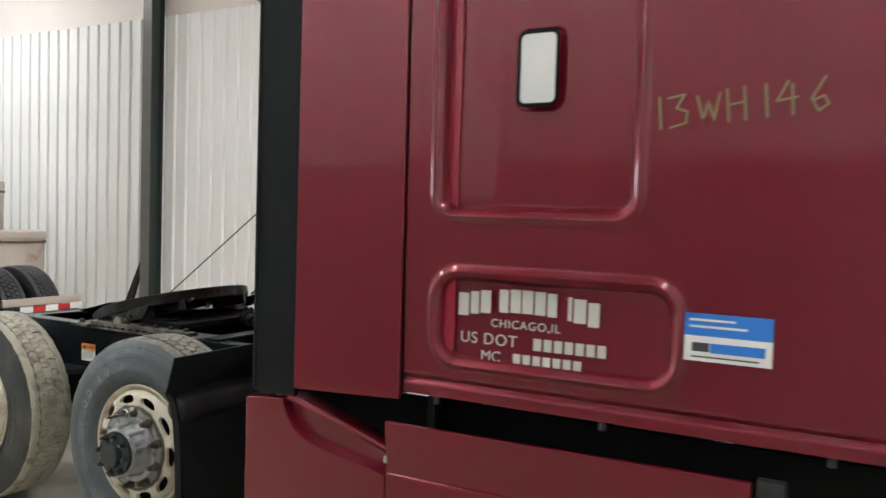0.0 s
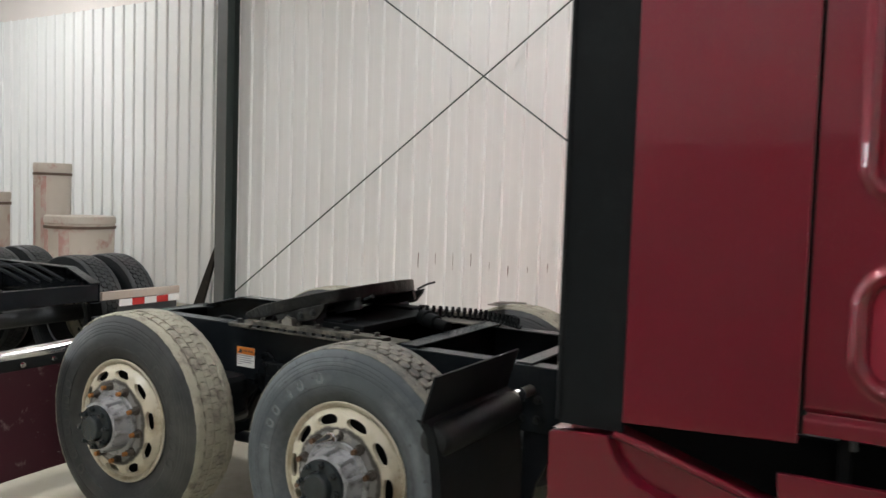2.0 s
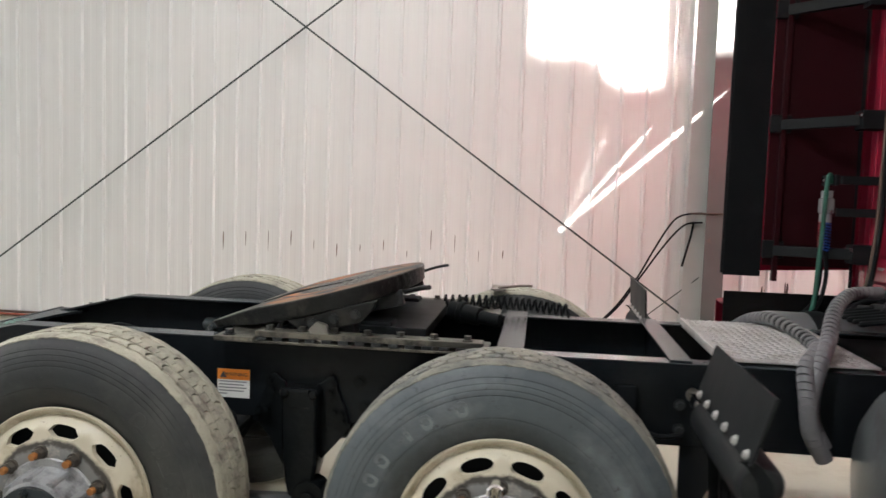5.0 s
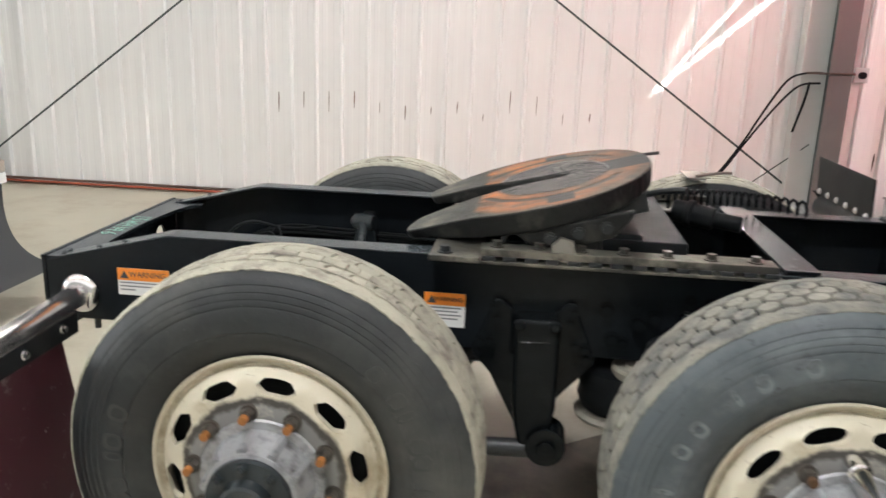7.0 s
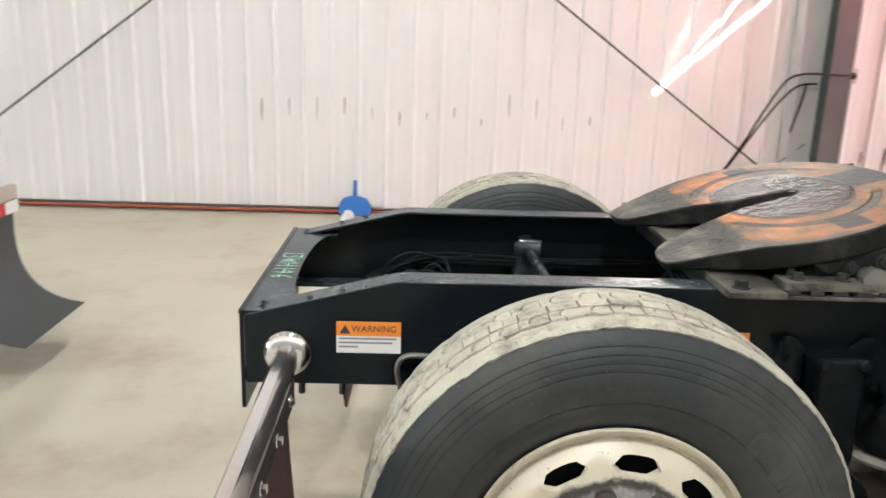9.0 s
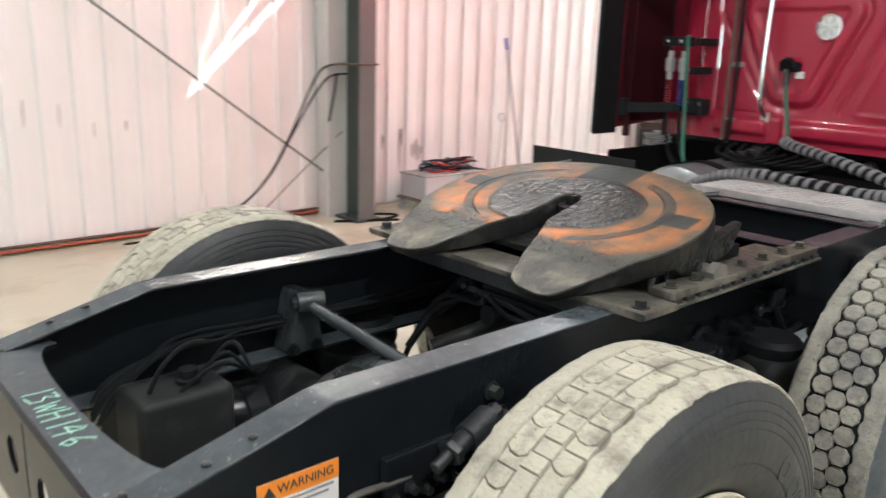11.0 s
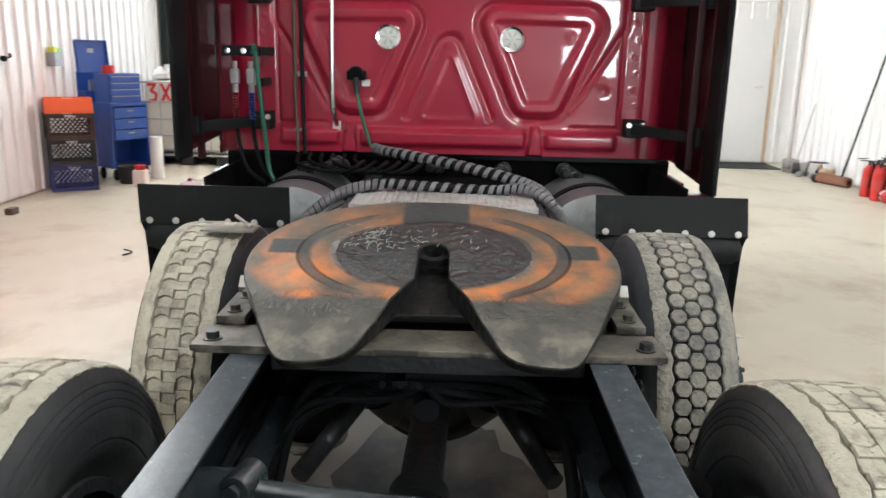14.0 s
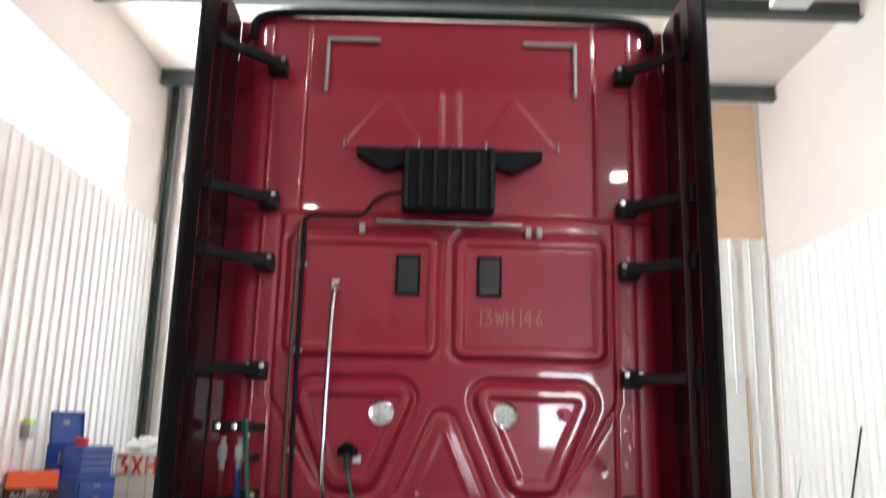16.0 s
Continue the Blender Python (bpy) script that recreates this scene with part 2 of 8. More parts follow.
M_HUB = mat("bare_aluminium_hub", (0.41, 0.42, 0.435), 0.42, metal=0.45, var=0.35, scale=7, stain=(0.10, 0.10, 0.10), stain_at=(0.50, 0.66), sscale=9, bump=0.2, bscale=60)
M_RUST = mat("rusty_nut", (0.11, 0.058, 0.028), 0.75, metal=0.2, var=0.4, scale=40)
M_GREASE = mat("greasy_black", (0.017, 0.0195, 0.021), 0.40, var=0.4, scale=25, bump=0.35, bscale=50)
M_STEEL = mat("worn_steel", (0.30, 0.29, 0.27), 0.42, metal=0.8, var=0.25, scale=14, stain=(0.10, 0.08, 0.06), stain_at=(0.5, 0.7), sscale=7)
M_CHROME = mat("chrome", (0.78, 0.78, 0.80), 0.09, metal=1.0, var=0.04, scale=4)
M_ALU = mat("aluminium_plate", (0.62, 0.61, 0.60), 0.36, metal=0.45, var=0.15, scale=12, stain=(0.33, 0.30, 0.27), stain_at=(0.46, 0.70), sscale=5)
M_MAROON = mat("maroon_flap", (0.052, 0.008, 0.016), 0.55, var=0.15, scale=6, stain=(0.17, 0.14, 0.13), stain_at=(0.60, 0.66), sscale=9, speck=((0.42, 0.38, 0.36), 24.0, 0.66))
# extender red darkened to maroon, shade on the inner faces put into the colour
M_RED_SHADED = mat("shaded_inner_red", (0.022, 0.002, 0.004), 0.45, var=0.1, scale=3, coat=0.08, specular=0.2)
M_TANK = mat("dirty_tank_aluminium", (0.24, 0.26, 0.27), 0.30, metal=0.45, var=0.2, scale=6, stain=(0.13, 0.125, 0.12), stain_at=(0.52, 0.75), sscale=5)
M_WHITE = mat("white_plastic", (0.72, 0.72, 0.70), 0.45, var=0.04)
M_ORANGE = mat("orange_label", (0.80, 0.25, 0.03), 0.5, var=0.05)
M_PRINT = mat("dark_print", (0.04, 0.04, 0.045), 0.6, var=0.1)
M_BLUE = mat("blue_enamel", (0.010, 0.060, 0.30), 0.35, var=0.1, scale=4, coat=0.3)
M_ORANGEBOX = mat("orange_plastic", (0.80, 0.13, 0.035), 0.5, var=0.08)
M_BROWNBOX = mat("brown_plastic", (0.042, 0.022, 0.014), 0.5, var=0.1)
M_BLACKBOX = mat("black_plastic", (0.014, 0.014, 0.015), 0.5, var=0.1)
M_NAVYBOX = mat("navy_plastic", (0.018, 0.026, 0.12), 0.5, var=0.1)
M_REDPLASTIC = mat("red_plastic", (0.50, 0.022, 0.018), 0.42, var=0.08)
M_GREY = mat("grey_sheet_steel", (0.34, 0.34, 0.34), 0.5, metal=0.3, var=0.12, scale=6, stain=(0.16, 0.13, 0.11), stain_at=(0.58, 0.75))
M_GREEN = mat("green_hose", (0.012, 0.10, 0.065), 0.4, var=0.1)
M_HOSE = mat("grey_spiral_wrap", (0.17, 0.17, 0.18), 0.5, var=0.15, scale=30)
M_BROWNPIPE = mat("brown_pipe", (0.10, 0.065, 0.05), 0.45, metal=0.4, var=0.2)
M_AIRHOSE = mat("orange_air_hose", (0.33, 0.07, 0.03), 0.55, var=0.15)
M_BROWNCARD = mat("stained_cream_plastic", (0.58, 0.52, 0.45), 0.6, var=0.12, scale=3, stain=(0.40, 0.16, 0.13), stain_at=(0.55, 0.72), sscale=3)



def ring_dirt(m, bands, wob=0.03, scale=7.0, axis=1):
    """Dirt that follows the wheel round: (radius, colour, amount) stops blended over the base colour."""
    t = m.node_tree
    N, L = t.nodes, t.links
    b = N["Principled BSDF"]
    base = b.inputs["Base Color"].links[0].from_socket
    tc, sep = N.new("ShaderNodeTexCoord"), N.new("ShaderNodeSeparateXYZ")
    L.new(tc.outputs["Object"], sep.inputs[0])
    def mth(op, a, c, clamp=False):
        n = N.new("ShaderNodeMath")
        n.operation, n.use_clamp = op, clamp
        for i, v in enumerate((a, c)):
            if isinstance(v, (int, float)):
                n.inputs[i].default_value = v
            else:
                L.new(v, n.inputs[i])
        return n.outputs[0]
    no = N.new("ShaderNodeTexNoise")
    no.inputs["Scale"].default_value, no.inputs["Detail"].default_value, no.inputs["Roughness"].default_value = scale, 7, 0.7
    L.new(tc.outputs["Object"], no.inputs["Vector"])
    x, z = sep.outputs[0], sep.outputs[2]
    r = mth("SQRT", mth("ADD", mth("MULTIPLY", x, x), mth("MULTIPLY", z, z)), 0.0)
    r = mth("ADD", r, mth("MULTIPLY", mth("SUBTRACT", no.outputs[0], 0.5), wob * 4))
    out = base
    for c, half, soft, col, amount in bands:
        d = mth("ABSOLUTE", mth("SUBTRACT", r, c), 0.0)
        f = mth("SUBTRACT", 1.0, mth("DIVIDE", mth("SUBTRACT", d, half), soft, True), True)
        f = mth("MULTIPLY", f, mth("MULTIPLY", mth("MULTIPLY", mth("SUBTRACT", no.outputs[0], 0.25), 2.6, True), amount, True), True)
        mx = N.new("ShaderNodeMix")
        mx.data_type = "RGBA"
        L.new(f, mx.inputs[0])
        L.new(out, mx.inputs[6])
        mx.inputs[7].default_value = (*col, 1)
        out = mx.outputs[2]
    L.new(out, b.inputs["Base Color"])


# grease thrown out from the hub, brake dust near the flange; dust worn off in rings on the tyres
ring_dirt(M_RIM, [(0.105, 0.078, 0.016, (0.19, 0.19, 0.185), 2.0), (0.1905, 0.004, 0.009, (0.045, 0.040, 0.034), 2.2), (0.275, 0.004, 0.012, (0.20, 0.15, 0.09), 0.8)], 0.010, 14.0)
ring_dirt(M_DUSTWALL, [(0.315, 0.020, 0.035, (0.040, 0.046, 0.050), 0.9), (0.415, 0.012, 0.02, (0.045, 0.054, 0.058), 0.7), (0.470, 0.010, 0.025, (0.055, 0.068, 0.076), 0.7)], 0.012, 6.0)
ring_dirt(M_SIDEWALL, [(0.315, 0.015, 0.03, (0.014, 0.015, 0.0155), 0.8)], 0.014, 9.0)


def dust_and_sheen_on_top(m, color, share=0.75, scale=18.0, spots=(0.50, 0.62), least=0.25):
    """Dust and scuffs that lie on what faces up; on the rails also a painted sheen."""
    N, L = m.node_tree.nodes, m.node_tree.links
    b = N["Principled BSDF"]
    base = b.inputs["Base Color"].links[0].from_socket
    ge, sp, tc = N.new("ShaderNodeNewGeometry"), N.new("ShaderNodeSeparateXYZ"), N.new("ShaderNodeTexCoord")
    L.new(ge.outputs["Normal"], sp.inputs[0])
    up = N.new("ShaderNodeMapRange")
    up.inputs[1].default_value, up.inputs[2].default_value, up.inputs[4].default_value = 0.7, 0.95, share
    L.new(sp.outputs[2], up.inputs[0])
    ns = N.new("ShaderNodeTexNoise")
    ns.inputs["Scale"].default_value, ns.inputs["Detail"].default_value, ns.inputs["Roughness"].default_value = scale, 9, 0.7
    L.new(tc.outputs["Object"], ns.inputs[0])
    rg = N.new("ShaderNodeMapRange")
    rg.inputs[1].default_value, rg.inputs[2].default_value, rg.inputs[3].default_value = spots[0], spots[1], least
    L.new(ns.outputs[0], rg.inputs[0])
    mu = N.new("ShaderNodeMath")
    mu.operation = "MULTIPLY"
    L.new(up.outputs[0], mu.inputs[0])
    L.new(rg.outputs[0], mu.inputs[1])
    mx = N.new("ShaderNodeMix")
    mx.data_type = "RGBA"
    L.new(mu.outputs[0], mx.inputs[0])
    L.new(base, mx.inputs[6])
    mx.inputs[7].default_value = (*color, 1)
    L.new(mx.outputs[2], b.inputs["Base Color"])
    return m


# rail tops: dust, with a bluish tone put in for the sky they reflect
M_RAIL = dust_and_sheen_on_top(mat("black_rail_paint", (0.008, 0.010, 0.012), 0.25, var=0.3, scale=9, stain=(0.013, 0.014, 0.016), stain_at=(0.60, 0.80), sscale=5, specular=0.20, bump=0.06, bscale=70), (0.062, 0.076, 0.085), 0.9, 30.0, (0.42, 0.66), 0.7)
dust_and_sheen_on_top(M_STEEL, (0.21, 0.19, 0.15), 0.85, 12, (0.38, 0.6))
M_BASE = dust_and_sheen_on_top(mat("worn_greasy_plate", (0.042, 0.040, 0.034), 0.5, metal=0.3, var=0.4, scale=9, bump=0.3, bscale=35, stain=(0.16, 0.148, 0.12), stain_at=(0.50, 0.60), sscale=7), (0.130, 0.126, 0.100), 0.7, 9, (0.45, 0.60))
# near black for added sheets that stand for the shade under the cab
M_SHADE_BLACK = mat("shade_black", (0.0035, 0.0035, 0.0037), 0.8, var=0.3, specular=0.1)
dust_and_sheen_on_top(M_GREASE, (0.042, 0.044, 0.042), 0.8, 14, (0.45, 0.6))
dust_and_sheen_on_top(M_RAIL, (0.22, 0.22, 0.21), 0.6, 42.0, (0.60, 0.68), 0.0)
M_DIFF = mat("wet_looking_black_casting", (0.024, 0.030, 0.033), 0.26, var=0.35, scale=9, bump=0.35, bscale=28, stain=(0.038, 0.042, 0.042), stain_at=(0.55, 0.72), sscale=8, specular=0.45)

# ---- the hall ----
WALL_L, WALL_R, WALL_F, WALL_B, EAVE = 4.50, -5.25, 11.3, -14.5, 7.0
RIB = 0.2286


def structure(name, bm, material, label="", flat=False):
    return tagged(part(name, bm, material, None, flat=flat), label, "", "", "structure")


bm = B()
box(bm, (WALL_B - 0.3, WALL_R - 0.3, -0.2), (WALL_F + 0.3, WALL_L + 0.3, 0))
structure("floor", bm, M_FLOOR, "pale worn concrete floor with brown stains", True)
bm = B()
box(bm, (WALL_B - 0.3, WALL_R - 0.3, EAVE), (WALL_F + 0.3, WALL_L + 0.3, EAVE + 0.15))
structure("ceiling", bm, M_ROOF, "pale lined shed roof", True)
WIN = (6.0, 9.65, 4.45, 5.72)
bm = B()
box(bm, (WALL_B, WALL_L + 0.02, 0), (WIN[0], WALL_L + 0.25, EAVE))
box(bm, (WIN[1], WALL_L + 0.02, 0), (WALL_F, WALL_L + 0.25, EAVE))
box(bm, (WIN[0], WALL_L + 0.02, 0), (WIN[1], WALL_L + 0.25, WIN[2]))
box(bm, (WIN[0], WALL_L + 0.02, WIN[3]), (WIN[1], WALL_L + 0.25, EAVE))
wall_left = structure("wall_north", bm, M_INSUL, "long shed wall with white ribbed steel liner below pale insulation", True)
bm = B()
box(bm, (WALL_B, WALL_R - 0.25, 0), (WALL_F, WALL_R - 0.02, EAVE))
wall_right = structure("wall_south", bm, M_INSUL, "long shed wall lined with white ribbed steel", True)
# unseen sheet, added so the red truck side reflects something darker low down
bm = B()
box(bm, (-6.0, WALL_R + 0.03, 0.0), (6.4, WALL_R + 0.10, 2.05), 0.01)
structure("low_reflection_sheet", bm, mat("reflection_sheet_grey", (0.36, 0.35, 0.335), 0.6, var=0.25, scale=3), "unseen grey sheet low on the long wall, added for the truck side to reflect", True)
bm = B()
DOOR_F = (-1.6, 3.0, 4.2)
box(bm, (WALL_F + 0.02, WALL_R - 0.3, 0), (WALL_F + 0.25, DOOR_F[0], EAVE))
box(bm, (WALL_F + 0.02, DOOR_F[1], 0), (WALL_F + 0.25, WALL_L + 0.3, EAVE))
box(bm, (WALL_F + 0.02, DOOR_F[0], DOOR_F[2]), (WALL_F + 0.25, DOOR_F[1], EAVE))
wall_front = structure("wall_east", bm, M_INSUL, "end wall of the shed with a wide vehicle doorway", True)
bm = B()
box(bm, (WALL_B - 0.25, WALL_R - 0.3, 0), (WALL_B, WALL_L + 0.3, EAVE))
structure("wall_west", bm, M_INSUL, "plain pale end wall of the shed", True)


def liner(width, height, wave=RIB):
    """A ribbed steel sheet, standing in x and z, its face towards -y."""
    bm = B()
    xs = [(0, 0)]
    n = round(width / wave)
    for i in range(n):
        c = (i + 0.5) * wave
        xs += [(c - 0.078, 0), (c - 0.070, -0.0016), (c - 0.036, -0.0016), (c - 0.021, 0), (c - 0.015, -0.027), (c - 0.008, -0.034), (c + 0.008, -0.034), (c + 0.015, -0.027), (c + 0.021, 0),
               (c + 0.052, 0), (c + 0.060, -0.0016), (c + 0.092, -0.0016), (c + 0.100, 0)]
    xs.append((width, 0))
    lo = [bm.verts.new((x, y, 0)) for x, y in xs]
    hi = [bm.verts.new((x, y, height)) for x, y in xs]
    for i in range(len(xs) - 1):
        bm.faces.new((lo[i], lo[i + 1], hi[i + 1], hi[i]))
    back0, back1 = bm.verts.new((0, 0.012, 0)), bm.verts.new((width, 0.012, 0))
    back2, back3 = bm.verts.new((width, 0.012, height)), bm.verts.new((0, 0.012, height))
    bm.faces.new((back1, back0, back3, back2))
    return bm


SHEET = RIB * 4
HIGH = 4.22
first = part("panel", liner(SHEET, HIGH), M_PANEL, wall_left, at=(WALL_B, WALL_L, 0.02), flat=True)
low = part("panel", liner(SHEET, WIN[2] + 0.08), M_PANEL, wall_left, at=(WALL_B, WALL_L, 0.02), flat=True)
x, used = WALL_B + SHEET, False
while x + SHEET < WALL_F + 0.3:
    src = low if x > 3.05 else first
    if src is low and not used:
        low.matrix_basis, used = Matrix.Translation((x, WALL_L, 0.02)), True
    else:
        twin(src, Matrix.Translation((x, WALL_L, 0.02)), wall_left)
    x += SHEET
x = WALL_B + SHEET
while x < WALL_F + 0.2:
    twin(first, pose(x, WALL_R, 0.02, 0, 0, 180), wall_right)
    x += SHEET
# the end wall's sheets stand either side of a personnel door
DOOR_Y = (-4.80, -3.88)
sheet_end = part("panel", liner(SHEET, 4.6), M_PANEL, wall_front, at=pose(WALL_F, DOOR_Y[1] + 0.06 + SHEET, 0.02, 0, 0, -90), flat=True)
for yy in (DOOR_Y[1] + 0.06 + 2 * SHEET, DOOR_F[1] + SHEET + 0.01, DOOR_F[1] + 2 * SHEET):
    if yy <= DOOR_F[0] + 0.2 or yy > DOOR_F[1]:
        twin(sheet_end, pose(WALL_F, yy, 0.02, 0, 0, -90), wall_front)
part("panel", liner(RIB * 2, 4.6), M_PANEL, wall_front, at=pose(WALL_F, DOOR_Y[0] - 0.06, 0.02, 0, 0, -90), flat=True)
part("panel", liner(RIB * 4, 2.45), M_PANEL, wall_front, at=pose(WALL_F, DOOR_Y[1] + 0.02, 2.17, 0, 0, -90), flat=True)

# translucent eave light
bm = B()
box(bm, (WIN[0], WALL_L + 0.20, WIN[2]), (WIN[1], WALL_L + 0.22, WIN[3]))
M_PANE = glow("daylit_translucent_sheet", (0.90, 0.95, 1.0), 1.5)
win = structure("window_1", bm, M_PANE, "long translucent light panel high in the wall", True)
win.visible_shadow = False


# column steel in two tones: flange lightened where lit, web darkened for shade
M_FLANGE_LIT = mat("lit_flange_grey", (0.115, 0.118, 0.112), 0.30, var=0.15, scale=5, stain=(0.16, 0.12, 0.10), stain_at=(0.60, 0.72), sscale=4)
M_FLASH = mat("pale_grey_flashing", (0.52, 0.53, 0.51), 0.45, var=0.08, scale=4)


def column(x, deep=0.49):
    e = thing("steel_column", "deep grey-green steel I-beam column against the shed wall", "column", "shed columns", "structure", (x, WALL_L, 0))
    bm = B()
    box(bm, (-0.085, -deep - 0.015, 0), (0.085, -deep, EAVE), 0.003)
    part("flange", bm, M_FLANGE_LIT, e, "glossy grey front flange, lightened for the light on it")
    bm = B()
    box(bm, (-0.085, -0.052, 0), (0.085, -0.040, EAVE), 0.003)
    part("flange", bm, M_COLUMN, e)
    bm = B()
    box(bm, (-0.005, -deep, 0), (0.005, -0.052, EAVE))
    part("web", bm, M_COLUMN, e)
    if deep > 0.4:
        bm = B()
        box(bm, (-0.20, -0.215, 0), (-0.007, -0.205, EAVE - 0.4), 0.002)
        box(bm, (-0.20, -0.205, 0), (-0.192, -0.040, EAVE - 0.4), 0.002)
        part("flashing", bm, M_FLASH, e, "pale grey folded flashing beside the web")
    bm = B()
    box(bm, (-0.13, -deep - 0.05, 0), (0.13, -0.040, 0.025), 0.004)
    part("base_plate", bm, M_COLUMN, e)
    for dx in (-0.10, 0.10):
        for dy in (-deep * 0.75, -deep * 0.4):
            bm = B()
            cyl(bm, (dx, dy, 0.024), (dx, dy, 0.055), 0.014, 6)
            part("anchor_bolt", bm, M_COLUMN, e)
    return e


for cx, deep in ((-12.35, 0.25), (-4.60, 0.25), (2.86, 0.49), (11.14, 0.15)):
    column(cx, deep)

M_BEIGE = mat("bare_board", (0.62, 0.44, 0.30), 0.7, var=0.1, scale=3)
for k, y0 in enumerate((-5.2, -4.0, -2.8)):
    bm = B()
    box(bm, (WALL_F, y0, 4.63), (WALL_F + 0.018, y0 + 1.19, 6.95), 0.003)
    part("panel", bm, M_BEIGE, wall_front, "bare beige board above the liner")


# ---- the red tractor ----
truck = thing("semi_truck", "red sleeper tractor unit with bare rear frame and outer wheels removed", "truck")
R_TYRE, TREAD_W, AX = 0.509, 0.225, (0.014, 1.305)


def tyre_mesh(dust):
    """A tyre about y, outboard towards -y: lugged tread, sidewalls with rings."""
    bm = B()
    w, R = TREAD_W / 2, R_TYRE
    prof = [(0.280, -0.100), (0.290, -0.106), (0.300, -0.112), (0.318, -0.124), (0.345, -0.136), (0.352, -0.1355), (0.356, -0.1385), (0.385, -0.140), (0.412, -0.139), (0.4145, -0.1377), (0.417, -0.139),
            (0.428, -0.138), (0.4305, -0.1366), (0.433, -0.1375), (0.444, -0.135), (0.4465, -0.1336), (0.449, -0.1345), (0.460, -0.130), (0.4625, -0.1283), (0.465, -0.129), (0.480, -0.122), (R - 0.022, -w - 0.003)]
    full = prof + [(R - 0.014, -w), (R - 0.013, -w * 0.5), (R - 0.011, 0), (R - 0.013, w * 0.5), (R - 0.014, w)] + [(r, -h) for r, h in prof[::-1]]
    lathe(bm, full, 96)
    for f in bm.faces:
        c = f.calc_center_median()
        rr = math.hypot(c.x, c.z)
        f.material_index = 2 if rr > R - 0.0235 and abs(c.y) < w + 0.001 else 0
    return bm


def tread_mesh(worn):
    """Three rows of blocks between two unbroken shoulder ribs: worn flat and cut by sipes, or six-sided lugs with open grooves."""
    bm = B()
    w, R = TREAD_W / 2, R_TYRE
    rng = random.Random(5)
    n = 52 if worn else 60
    step = 2 * math.pi / n
    def at(r, a, y):
        return bm.verts.new((r * math.cos(a), y, r * math.sin(a)))
    def block(rim, am, cy, levels):
        m_ = len(rim)
        rings = [[at(r - rng.uniform(0, 0.0005), am + (a - am) * q, cy + (yy - cy) * q) for a, yy in rim] for r, q in levels]
        for A, C in zip(rings, rings[1:]):
            for q in range(m_):
                bm.faces.new((A[q], A[(q + 1) % m_], C[(q + 1) % m_], C[q]))
        c = at(levels[-1][0] + 0.0004, am, cy)
        for q in range(m_):
            bm.faces.new((rings[-1][q], rings[-1][(q + 1) % m_], c))
    if worn:
        for k, (y0, y1, off) in enumerate([(-0.0640, -0.0215, 0.0), (-0.0195, 0.0195, 0.45), (0.0215, 0.0640, 0.1)]):
            cy = (y0 + y1) / 2
            for i in range(n):
                base = R - rng.uniform(0.0, 0.0016) - 0.0012 * abs(k - 1)
                bow = 0.0 if k == 1 else 0.16 * step
                whole = rng.random() < 0.35
                for h, (f0, f1) in enumerate(((0.02, 0.97),) if whole else ((0.02, 0.49), (0.505, 0.97))):
                    a0, a1 = (i + off + f0) * step, (i + off + f1) * step
                    am = (a0 + a1) / 2
                    top = base - (0.0028 if h and k != 1 else 0.0006 * h)
                    jog = 0.0 if whole else 0.0022 * (1 if h else -1)
                    b0, b1 = (bow if h == 0 else 0.0), (bow if h or whole else 0.0)
                    rim = [(a0, y0 + jog), (a1, y0 + jog + rng.uniform(-.0008, .0008)), (a1 + b1, cy - 0.008), (a1 + b1 * 0.8, cy + 0.010), (a1, y1 + jog), (a0, y1 + jog + rng.uniform(-.0008, .0008)), (a0 + b0 * 0.8, cy + 0.010), (a0 + b0, cy - 0.008)]
                    block(rim, am, cy, ((R - 0.0145, 1.0), (top - 0.0022, 0.992), (top - 0.0003, 0.945)))
    else:
        for k, (y0, y1, off) in enumerate([(-0.0605, -0.0230, 0.5), (-0.0185, 0.0185, 0.0), (0.0230, 0.0605, 0.5)]):
            cy = (y0 + y1) / 2
            for i in range(n):
                a0, a1 = (i + off + 0.045 + rng.uniform(0, 0.03)) * step, (i + off + 0.955 - rng.uniform(0, 0.03)) * step
                am = (a0 + a1) / 2
                top = R - rng.uniform(0, 0.0018) - 0.0010 * abs(k - 1)
                yt = 0.0042
                rim = [(a0, y0 + 0.0075), (a0 + 0.26 * step, y0 - yt + rng.uniform(-.001, .001)), (a1 - 0.26 * step, y0 - yt), (a1, y0 + 0.0075), (a1, y1 - 0.0075),
                       (a1 - 0.26 * step, y1 + yt + rng.uniform(-.001, .001)), (a0 + 0.26 * step, y1 + yt), (a0, y1 - 0.0075)]
                block(rim, am, cy, ((R - 0.0160, 1.02), (top - 0.0034, 0.985), (top - 0.0006, 0.90 + rng.uniform(-0.03, 0.03))))
    # shoulder ribs, scalloped along the groove and frayed at the outer edge
    m_ = n * 4
    inner = 0.0690 if worn else 0.0700
    for s in (-1, 1):
        rings = []
        for j in range(m_):
            a = 2 * math.pi * j / m_
            u = (j / 4) % 1
            yi = inner + 0.0038 * math.cos(2 * math.pi * u + (0 if s > 0 else 0.6)) + rng.uniform(-.0008, .0008)
            fray = rng.uniform(-0.003, 0.002) + (0.005 if rng.random() < 0.10 else 0.0)
            e = rng.uniform(0, 0.0012)
            slit = 0.0016 if j % 8 == 0 else 0
